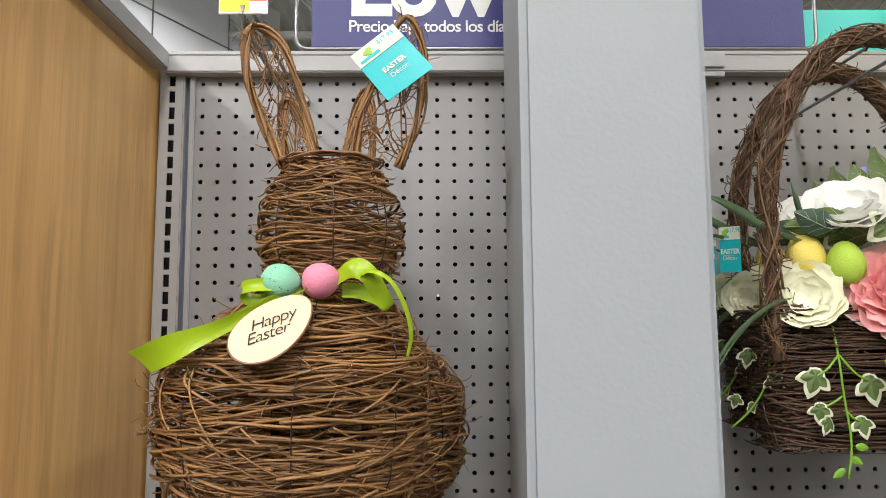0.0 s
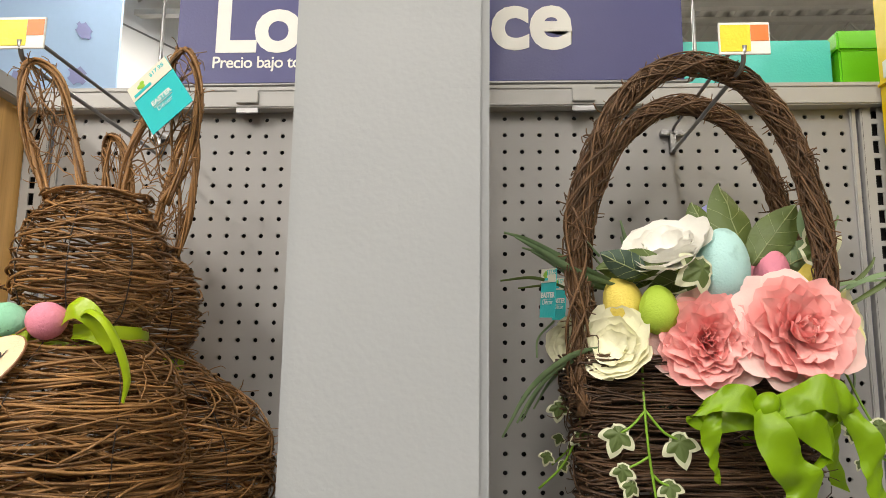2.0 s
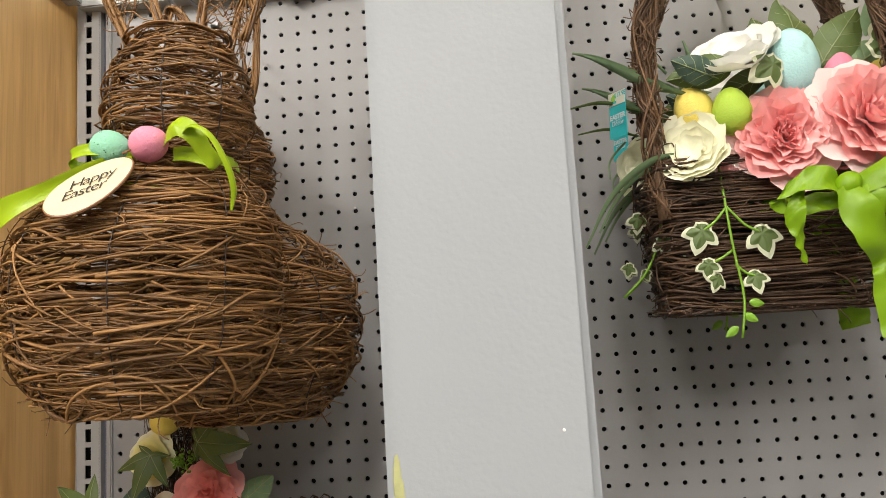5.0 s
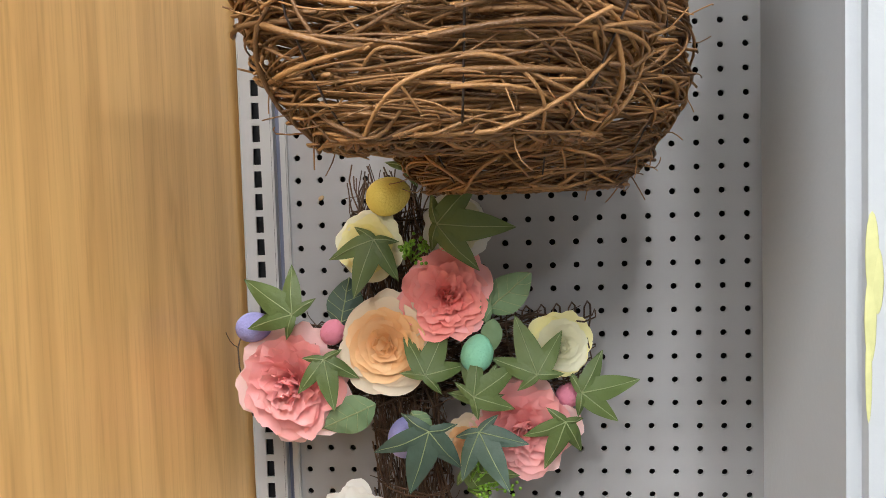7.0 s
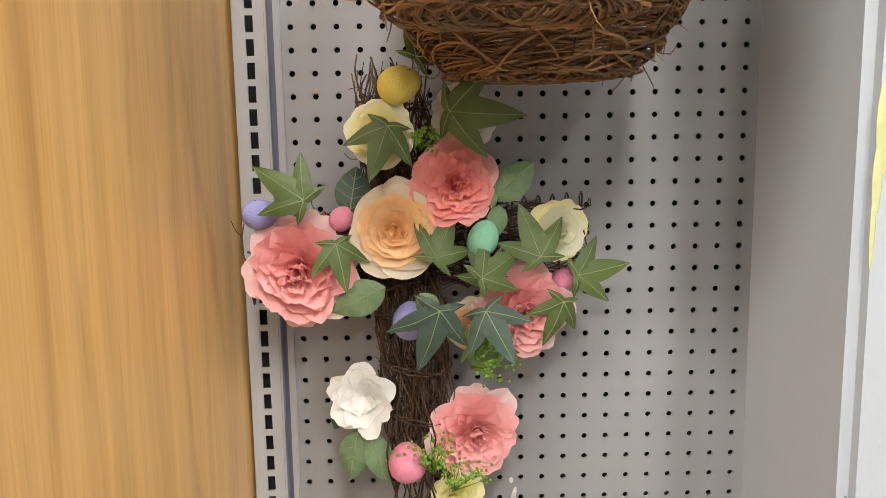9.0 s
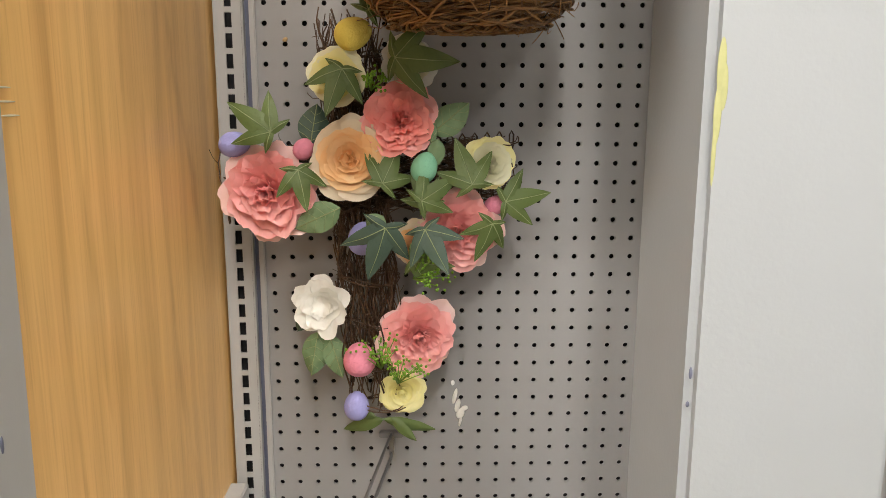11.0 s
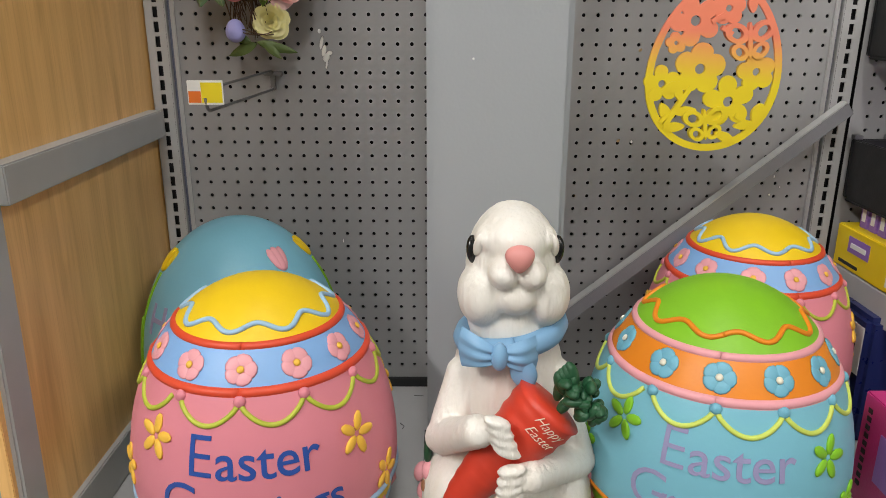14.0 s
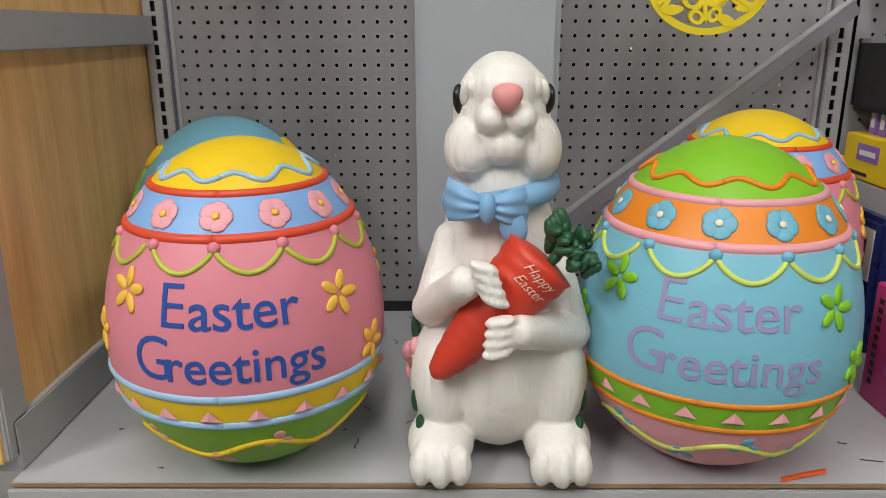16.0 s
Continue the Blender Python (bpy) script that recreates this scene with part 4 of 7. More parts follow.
def egg_bead(name, c, r, h, mat, parent, tilt=0.0, turn=0.0):
    V, Fc = [], []
    R = Euler((0, radians(tilt), radians(turn))).to_matrix()
    n1, n2 = 18, 12
    for i in range(n2 + 1):
        u = math.pi * i / n2
        for j in range(n1):
            w = 2 * math.pi * j / n1
            rr = r * math.sin(u) * (1 - 0.1 * math.cos(u))
            V.append(Vector(c) + R @ Vector((rr * math.cos(w), rr * math.sin(w), h * math.cos(u))))
    for i in range(n2):
        for j in range(n1):
            Fc.append((i * n1 + j, (i + 1) * n1 + j, (i + 1) * n1 + (j + 1) % n1, i * n1 + (j + 1) % n1))
    return link_mesh(name, V, Fc, mat, parent, True)


# rings of petals: count, length, half width, angle off the axis at the root and at the tip, cup, frill, paler
PEONY = ((6, 1.2, 0.5, 70, 92, 0.12, 0.05, 1), (8, 1.12, 0.42, 66, 64, 0.2, 0.06, 0), (10, 1.06, 0.36, 60, 46, 0.26, 0.07, 0), (10, 1.0, 0.31, 52, 32, 0.3, 0.08, 0), (10, 0.96, 0.27, 42, 18, 0.34, 0.09, 0), (8, 0.92, 0.23, 28, 6, 0.4, 0.1, 0), (6, 0.88, 0.19, 14, -4, 0.5, 0.1, 0))
ROSE = ((7, 1.08, 0.54, 70, 92, 0.1, 0.025, 1), (7, 1.02, 0.5, 68, 70, 0.16, 0.03, 1), (8, 0.94, 0.44, 64, 50, 0.2, 0.03, 0), (7, 0.86, 0.4, 58, 32, 0.22, 0.03, 0), (7, 0.77, 0.34, 50, 18, 0.26, 0.03, 0), (6, 0.7, 0.29, 40, 6, 0.28, 0.03, 0), (5, 0.64, 0.24, 28, -4, 0.32, 0.03, 0), (4, 0.6, 0.17, 14, 0, 0.4, 0.03, 0))
CUP = ((5, 1.12, 0.58, 84, 26, 0.2, 0.04, 1), (5, 1.04, 0.54, 86, 10, 0.22, 0.05, 1), (5, 0.9, 0.46, 84, -2, 0.25, 0.05, 0), (5, 0.72, 0.36, 76, -4, 0.3, 0.06, 0), (4, 0.56, 0.26, 60, 4, 0.35, 0.06, 0))
OPEN = ((5, 1.26, 0.42, 58, 88, 0.16, 0.04, 1), (6, 1.12, 0.4, 62, 60, 0.22, 0.05, 1), (6, 1.0, 0.36, 64, 32, 0.26, 0.05, 0), (6, 0.84, 0.3, 62, 10, 0.3, 0.06, 0), (5, 0.66, 0.24, 50, 0, 0.35, 0.06, 0))


def bloom(name, c, R, axis, inner, outer, parent, seed, rings=PEONY, frill=0.9, deep=0.68):
    """A cloth flower: single cupped petals, each bent from its root to its tip, in rings."""
    rnd = random.Random(seed)
    ax = Vector(axis).normalized()
    s0 = ax.cross(Vector((0.3, 0.1, 1))).normalized()
    t0 = ax.cross(s0)
    V, Fc, sl = [], [], []
    nu, nv = 9, 9
    for ring, (cnt, ln, half, root, tip, cup, fr, pale) in enumerate(rings):
        spin = rnd.uniform(0, 6.3)
        for j in range(cnt):
            psi = spin + 2 * math.pi * (j + rnd.uniform(-0.28, 0.28)) / cnt
            L, W = R * ln * rnd.uniform(0.88, 1.1), R * half * rnd.uniform(0.85, 1.15)
            f0, f1 = radians(root + rnd.uniform(-6, 6)), radians(tip + rnd.uniform(-14, 14))
            out, side = s0 * math.cos(psi) + t0 * math.sin(psi), t0 * math.cos(psi) - s0 * math.sin(psi)
            p1, p2, twist, notch = rnd.uniform(0, 6.3), rnd.uniform(0, 6.3), rnd.uniform(-0.25, 0.25), rnd.uniform(0.0, 0.1)
            spine, at = [], Vector(c) + ax * (R * 0.02 * ring - R * 0.3)
            for i in range(nv):
                f = f0 + (f1 - f0) * (i / (nv - 1)) ** 1.3
                spine.append((at.copy(), (ax * deep * math.sin(f) - out * math.cos(f)).normalized(), f))
                at += (ax * deep * math.cos(f) + out * math.sin(f)) * (L / (nv - 1))
            b = len(V)
            for i in range(nv):
                for q in range(nu):
                    u = 2 * q / (nu - 1) - 1
                    # the rim is round, with a shallow notch and a ragged edge
                    v = (i / (nv - 1)) * (1 - 0.3 * abs(u) ** 2.4 - notch * math.exp(-10 * u * u) - 0.35 * fr * frill * math.sin(u * 7 + p2))
                    k = min(max(v, 0.0), 0.9999) * (nv - 1)
                    (pa, na, _), (pb, nb, _) = spine[int(k)], spine[int(k) + 1]
                    w = W * (0.22 + 0.78 * math.sin(min(v * 1.25, 1.0) * math.pi / 2))
                    lift = cup * u * u * w + R * fr * frill * v * v * (math.sin(u * 5 + p1) * 0.7 + math.sin(u * 11 + p2) * 0.3) + twist * u * w * v
                    V.append(pa.lerp(pb, k - int(k)) + side * (w * u) + na.lerp(nb, k - int(k)) * lift)
            for i in range(nv - 1):
                for q in range(nu - 1):
                    Fc.append((b + i * nu + q, b + i * nu + q + 1, b + (i + 1) * nu + q + 1, b + (i + 1) * nu + q))
                    sl.append(pale)
    return link_mesh(name, V, Fc, [inner, outer], parent, True, sl)


def leaf_frame(c, turn, lean=0.0, yaw=0.0):
    """A frame for a leaf that faces the aisle; turn: degrees from straight up, clockwise."""
    return Matrix.Translation(c) @ Matrix.Rotation(radians(yaw), 4, "Z") @ Matrix.Rotation(radians(lean), 4, "X") @ Matrix.Rotation(radians(turn), 4, "Y")


def leaf(name, c, turn, length, width, mat, parent, lean=0.0, yaw=0.0, droop=0.15, point=1.0):
    """An oval leaf with a folded midrib and raised veins."""
    m, V, Fc, n = leaf_frame(c, turn, lean, yaw), [], [], 11
    for i in range(n):
        k = i / (n - 1)
        w = width * 0.5 * math.sin(math.pi * k ** 0.85) ** (0.8 * point) + 0.0004
        for u in (-1, -0.5, 0, 0.5, 1):
            y = -0.16 * width * (1 - abs(u)) + droop * length * k * k + 0.035 * width * math.sin(k * 16 + abs(u) * 3)
            V.append(m @ Vector((w * u, y, length * k)))
    for i in range(n - 1):
        for j in range(4):
            Fc.append((i * 5 + j, i * 5 + j + 1, (i + 1) * 5 + j + 1, (i + 1) * 5 + j))
    ob = link_mesh(name, V, Fc, mat, parent, True)
    if width > 0.02:
        at = lambda i, j: V[i * 5 + j]
        lines = [[at(i, 2) for i in range(n)]] + [[at(i, 2), (at(i, 2) + at(i + 1, j)) / 2, at(i + 1, j), at(i + 2, e)] for i in (1, 3, 5, 7) for j, e in ((1, 0), (3, 4))]
        v, f = tubes(lines, [0.0007] + [0.00035] * 8, 4, 0.2)
        link_mesh("midrib", v, f, M_VEIN, ob, True)
    return ob


def ivy_leaf(name, c, turn, size, mats, parent, lean=0.0, yaw=0.0, deep=0.45, rim=0.8, wide=0.5):
    """A five-pointed ivy leaf, with a pale rim if two materials are given."""
    m, n = leaf_frame(c, turn, lean, yaw), 60
    rr = []
    for i in range(n):
        a = 2 * math.pi * i / n
        best = 0.0
        for la, ll, wd in ((0, 1.0, wide), (62, 0.82, wide), (-62, 0.82, wide), (132, 0.42, wide), (-132, 0.42, wide)):
            d = abs((math.degrees(a) - la + 180) % 360 - 180) / (64 * wd * 1.25)
            best = max(best, ll * max(1 - deep * min(d, 1.0) ** 0.92, 0) if d < 1 else 0, 0.36 if wide > 0.45 else 0.26)
        rr.append(best)
    V, Fc, sl = [m @ Vector((0, -0.06 * size, 0))], [], []
    rims = (0.4, rim, 1.0)
    for k in rims:
        for i in range(n):
            a = 2 * math.pi * i / n
            x, z = rr[i] * k * math.sin(a), rr[i] * k * math.cos(a)
            V.append(m @ Vector((x * size, size * (0.14 * (x * x + z * z) - 0.05 * (1 - k) - 0.03 * math.cos(5.6 * a)), z * size)))
    for i in range(n):
        j = (i + 1) % n
        Fc.append((0, 1 + i, 1 + j))
        sl.append(0)
        for k in range(2):
            Fc.append((1 + k * n + i, 1 + (k + 1) * n + i, 1 + (k + 1) * n + j, 1 + k * n + j))
            sl.append(k)
    return link_mesh(name, V, Fc, mats if len(mats) > 1 else mats * 2, parent, True, sl)


def star_leaf(name, c, turn, size, mat, parent, lean=0.0, yaw=0.0):
    """An ivy leaf of five pointed, folded lobes that meet at the stalk."""
    m, V, Fc, lines = leaf_frame(c, turn, lean, yaw), [], [], []
    for ang, ln, wd, sag in ((0, 1.0, 0.42, 0.1), (50, 0.8, 0.4, 0.18), (-50, 0.78, 0.4, 0.16), (108, 0.42, 0.4, 0.2), (-108, 0.4, 0.4, 0.22)):
        b, n, r = len(V), 8, Matrix.Rotation(radians(ang), 4, "Y")
        for i in range(n):
            k = i / (n - 1)
            w = size * ln * wd * 0.5 * (math.sin(math.pi * (0.16 + 0.84 * k) ** 0.75) ** 0.9 + 0.02)
            for u in (-1, -0.5, 0, 0.5, 1):
                y = size * (sag * ln * k * k - 0.045 * (1 - abs(u)) * math.sin(math.pi * min(k + 0.15, 1)) - 0.03 * (1 - k) + 0.012 * math.sin(9 * k + 2 * abs(u)))
                V.append(m @ (r @ Vector((w * u, y, size * ln * k))))
        for i in range(n - 1):
            for j in range(4):
                Fc.append((b + i * 5 + j, b + i * 5 + j + 1, b + (i + 1) * 5 + j + 1, b + (i + 1) * 5 + j))
        lines.append([V[b + i * 5 + 2] for i in range(n)])
    ob = link_mesh(name, V, Fc, mat, parent, True)
    v, f = tubes(lines, [0.0006] * 5, 4, 0.5)
    link_mesh("midrib", v, f, M_VEIN, ob, True)
    return ob


# ---- the two wicker bunnies ----
def ease(k):
    k = min(max(k, 0.0), 1.0)
    return k * k * (3 - 2 * k)


def wicker_bunny(at, seed, label, dressed, sway=(-0.026, 0.0), spread=1.0):
    rnd = random.Random(seed)
    t = thing("wicker_bunny", label, "decoration", at, "wicker bunnies")
    # heights from the base of the body: body 0 to 0.245, head 0.24 to 0.375

    def half_body(z):
        w = float(np.interp(z / 0.25, (0, 0.08, 0.25, 0.45, 0.62, 0.76, 0.86, 0.94, 1.0), (0.086, 0.104, 0.128, 0.136, 0.133, 0.119, 0.094, 0.07, 0.057)))
        return w, w * 0.82

    def half_head(z):
        k = min(max((z - 0.235) / 0.14, 0.0), 1.0)
        w = 0.05 + 0.026 * math.sin(math.pi * k) ** 0.8 - 0.012 * k ** 4
        return w, w * 0.85
    cb, ch = (lambda z: (sway[0] + (0.011 - sway[0]) * ease((z - 0.12) / 0.16) * 0.8, sway[1] * (1 - ease((z - 0.12) / 0.16)))), (lambda z: (0.011, 0.0))
    lb, rb = wound(rnd, 430, half_body, 0.0, 0.25, cb, (0.0007, 0.0019), (60, 190), 0.013)
    lb2, rb2 = wound(rnd, 70, half_body, 0.0, 0.25, cb, (0.0008, 0.0016), (30, 90), 0.05, 0.012)
    l3, r3 = wound(rnd, 90, half_body, 0.0, 0.1, cb, (0.0009, 0.002), (50, 120), 0.03, 0.012)
    lb2, rb2 = lb2 + l3, rb2 + r3
    # turned-in bottom
    for _ in range(70):
        a0, sp, r0 = rnd.uniform(0, 6.3), rnd.uniform(1, 3), rnd.uniform(0.04, 0.086)
        lb2.append([(sway[0] + r0 * math.sin(a0 + sp * i / 11), sway[1] - r0 * 0.82 * math.cos(a0 + sp * i / 11), 0.002 + 0.006 * math.sin(i + a0) + 0.08 * max(0, 0.06 - r0)) for i in range(12)])
        rb2.append(rnd.uniform(0.001, 0.002))
    flat = [p for q in lb[::4] for p in q[::6]]
    ends = curl_ends(rnd, flat, 230, 0.024)
    stuff("body", lb + lb2 + ends, rb + rb2 + [0.0006] * len(ends), M_TWIG, t)
    lh, rh = wound(rnd, 215, half_head, 0.238, 0.376, ch, (0.0008, 0.0019), (70, 200), 0.007)
    for _ in range(34):
        a0, sp, r0 = rnd.uniform(0, 6.3), rnd.uniform(1, 3), rnd.uniform(0.012, 0.055)
        lh.append([(0.011 + r0 * math.sin(a0 + sp * i / 9), -r0 * 0.85 * math.cos(a0 + sp * i / 9), 0.382 - 0.12 * r0 + 0.002 * math.sin(i)) for i in range(10)])
        rh.append(rnd.uniform(0.001, 0.0018))
    flat = [p for q in lh[::4] for p in q[::6]]
    ends = curl_ends(rnd, flat, 90, 0.018)
    stuff("head", lh + ends, rh + [0.0006] * len(ends), M_TWIG, t)
    # upright binding wires
    for a in (-38, 8, 52, 140, 230):
        line = []
        for i in range(26):
            z = 0.003 + 0.372 * i / 25
            hx, hy = half_body(z) if z < 0.245 else half_head(z)
            cx, cy = cb(z) if z < 0.245 else (0.011, 0.0)
            line.append((cx + (hx + 0.001) * math.sin(radians(a)), cy - (hy + 0.001) * math.cos(radians(a)), z))
        rod("binding_wire", line, 0.0007, M_WIRE, t, 4)
    # ears: bundled loops crossed by thin vines
    for pts in ([(-0.041, 0.37), (-0.062, 0.42), (-0.079, 0.47), (-0.08, 0.515), (-0.068, 0.523), (-0.044, 0.505), (-0.027, 0.465), (-0.014, 0.42), (-0.004, 0.375)],
                [(0.036, 0.375), (0.04, 0.425), (0.056, 0.467), (0.074, 0.515), (0.09, 0.535), (0.104, 0.51), (0.108, 0.465), (0.1, 0.415), (0.08, 0.37)]):
        lines, radii = [], []
        base = catmull([(0.011 + (x - 0.011) * spread, 0.0, z) for x, z in pts], 34)
        for k in range(9):
            o, d = rnd.uniform(0, 6.3), rnd.uniform(0.0015, 0.0055)
            lines.append([(p[0] + d * math.cos(o + i * 0.35), p[1] + d * math.sin(o + i * 0.35), p[2] + 0.5 * d * math.sin(o + i * 0.5)) for i, p in enumerate(base)])
            radii.append(rnd.uniform(0.0013, 0.0024))
        for k in range(26):
            i, j = rnd.randrange(1, 15), rnd.randrange(19, 33)
            a, b, q = base[i], base[j], rnd.uniform(-0.014, 0.014)
            lines.append([a * (1 - s) + b * s + np.array((0, q * math.sin(math.pi * s), 0.014 * math.sin(math.pi * s) * rnd.uniform(-1.3, 0.7))) for s in np.linspace(-0.08, 1.08, 9)])
            radii.append(rnd.uniform(0.0005, 0.0012))
        ends = curl_ends(rnd, [tuple(p) for p in base], 30, 0.018)
        stuff("ear", lines + ends, radii + [0.0006] * 30, M_TWIG, t)
    # satin band round the neck
    ring = [(0.006 + 0.062 * math.sin(a), -0.054 * math.cos(a), 0.236) for a in [radians(40 + 280 * i / 14) for i in range(15)]]
    ribbon("neck_ribbon", ring, [(0, 0, 0.018)] * 15, M_SATIN_Y, t, 40)
    if dressed:
        ribbon("ribbon_tail", [(-0.005, -0.066, 0.235), (-0.04, -0.082, 0.222), (-0.085, -0.096, 0.198), (-0.122, -0.092, 0.184), (-0.153, -0.076, 0.172)],
               [(0.002, 0, 0.014), (0.006, 0, 0.018), (0.01, 0.0, 0.022), (-0.01, 0.0, 0.024), (-0.022, 0.0, 0.019)], M_SATIN_Y, t, 30)
        ribbon("ribbon_loop", [(-0.008, -0.068, 0.238), (-0.036, -0.08, 0.243), (-0.062, -0.074, 0.24), (-0.058, -0.066, 0.23), (-0.03, -0.066, 0.23), (-0.006, -0.066, 0.234)], [(0, 0.003, 0.012)] * 6, M_SATIN_Y, t, 30)
        ribbon("ribbon_loop", [(0.024, -0.066, 0.246), (0.04, -0.078, 0.258), (0.056, -0.08, 0.252), (0.066, -0.074, 0.236), (0.074, -0.068, 0.222), (0.068, -0.062, 0.226), (0.05, -0.06, 0.236), (0.03, -0.06, 0.238)],
               [(0.003, 0.004, 0.019), (0.006, 0.003, 0.02), (0.012, 0.004, 0.014), (0.015, -0.004, 0.007), (0.012, 0.006, 0.006), (0.004, 0.006, 0.01), (0.0, 0.004, 0.014), (0.0, 0.003, 0.014)], M_SATIN_Y, t, 36, 0.0012)
        ribbon("ribbon_tail", [(0.045, -0.075, 0.249), (0.06, -0.088, 0.254), (0.078, -0.094, 0.244), (0.091, -0.09, 0.22), (0.096, -0.084, 0.196), (0.092, -0.08, 0.176)],
               [(0.001, 0.006, 0.004), (0.001, 0.009, 0.004), (0.002, 0.01, 0.003), (0.0035, 0.009, 0.001), (0.0035, 0.007, -0.001), (0.001, 0.002, -0.001)], M_SATIN_Y, t, 30)
        egg_bead("egg_charm", (-0.027, -0.066, 0.246), 0.0172, 0.019, M_EGG_MINT, t, 100)["label"] = "speckled mint foam egg"
        egg_bead("egg_charm", (0.011, -0.068, 0.247), 0.0172, 0.018, M_EGG_PINK, t, 75)["label"] = "pink foam egg"
        for k in range(16):
            a, b = rnd.uniform(-1.2, 1.2), rnd.uniform(-1.2, 1.2)
            V, Fc = [], []
            blob(V, Fc, Vector((-0.027 + 0.0185 * math.sin(a) * math.cos(b), -0.066 - 0.0172 * math.cos(a) * math.cos(b), 0.246 + 0.0172 * math.sin(b))), (Vector((0.0006, 0, 0)), Vector((0, 0.0006, 0)), Vector((0, 0, 0.0006))), 6, 4)
            link_mesh("speckle", V, Fc, M_INK, t, True)
        # wooden egg-shaped disc
        m = Matrix.Translation((-0.027, -0.1, 0.202)) @ Matrix.Rotation(radians(-6), 4, "Z") @ Matrix.Rotation(radians(-40), 4, "X") @ Matrix.Rotation(radians(34), 4, "Y")
        V, Fc, n = [], [], 48
        for yy, sc in ((0.0, 0.97), (-0.0004, 1.0), (-0.0022, 1.0), (-0.0027, 0.97)):
            for i in range(n):
                a = 2 * math.pi * i / n
                V.append(m @ Vector((0.0305 * math.sin(a) * (1 - 0.14 * math.cos(a)) * sc, yy, 0.044 * math.cos(a) * sc)))
        for q in range(3):
            for i in range(n):
                Fc.append((q * n + i, (q + 1) * n + i, (q + 1) * n + (i + 1) % n, q * n + (i + 1) % n))
        Fc += [tuple(range(n)), tuple(3 * n + i for i in range(n))[::-1]]
        sl = [1] * (3 * n) + [0, 0]
        d = link_mesh("wooden_disc", V, Fc, [M_DISC, P_BROWN], t, False, sl, "pale birch disc with black script")
        tm = m @ Matrix.Rotation(radians(-60), 4, "Y")
        words("lettering", "Happy", 0.0185, M_INK, tm @ Matrix.Translation((-0.019, -0.0036, 0.002)) @ UPRIGHT, d, -0.00025, 0.0001, 0.86, shear=0.3)
        words("lettering", "Easter", 0.0185, M_INK, tm @ Matrix.Translation((-0.026, -0.0036, -0.0125)) @ UPRIGHT, d, -0.00025, 0.0001, 0.86, shear=0.3)
        rod("twine", [(-0.004, -0.088, 0.234), (0.0, -0.072, 0.243), (-0.006, -0.066, 0.24)], 0.0012, M_TWIG, t, 5, 8)
    return t


def price_card(t, corner, left, down, small=False):
    """A swing card: corner is its top right, left along its top edge, down along its side."""
    c, l, d = Vector(corner), Vector(left), Vector(down)
    nrm = l.cross(d).normalized()
    if nrm.y > 0:
        nrm = -nrm
    def quad(name, a0, a1, b0, b1, h, mat, par):
        V = [c + l * a + d * b + nrm * k for k in (h, h - 0.0006) for a, b in ((a0, b0), (a1, b0), (a1, b1), (a0, b1))]
        return link_mesh(name, V, [(0, 1, 2, 3), (7, 6, 5, 4), (0, 4, 5, 1), (1, 5, 6, 2), (2, 6, 7, 3), (3, 7, 4, 0)], mat, par)
    card = quad("swing_card", 0, 1, 0, 1, 0.0, M_CARD_T, t)
    card["label"] = "teal and cream cardboard swing tag"
    quad("header", 0.004, 0.996, 0.004, 0.29, 0.0008, M_CARD_C, card)
    ex, ey = -l.normalized(), -d.normalized()
    base = Matrix((ex, ey, ex.cross(ey))).transposed().to_4x4()
    def put(text, size, a, b, mat, bold=0.0):
        words("lettering", text, size, mat, Matrix.Translation(c + l * a + d * b + nrm * 0.0009) @ base, card, bold, 0.00005, align="CENTER")
    put("EASTER", 0.0085, 0.47, 0.6, M_WHITE, 0.0003)
    put("Décor", 0.0085, 0.47, 0.74, M_WHITE)
    put("$17.98", 0.0078, 0.28, 0.13, M_CARD_T, 0.0001)
    quad("rule", 0.25, 0.7, 0.63, 0.636, 0.0009, M_WHITE, card)
    quad("logo_bar", 0.5, 0.93, 0.2, 0.25, 0.0012, M_CARD_T, card)
    for a, b in ((0.66, 0.1), (0.74, 0.13), (0.68, 0.16)):
        V, Fc = [], []
        blob(V, Fc, c + l * a + d * b + nrm * 0.0009, (l.normalized() * 0.0034, d.normalized() * 0.003, nrm * 0.0003))
        link_mesh("logo_leaf", V, Fc, M_LOGO, card, True)
    return card


b1 = wicker_bunny((-0.011, 0.843, 1.378), 11, "brown wicker bunny with lime ribbon hanging from a hook", True)
b1.children[0]["label"] = "wound brown vine twigs"
price_card(b1, (0.076, -0.016, 0.521), (-0.047, 0.021, -0.028), (0.042, -0.023, -0.056))
b2 = wicker_bunny((-0.041, 1.012, 1.352), 23, "second brown wicker bunny hanging behind the first", False, (0.05, 0.0), 0.62)


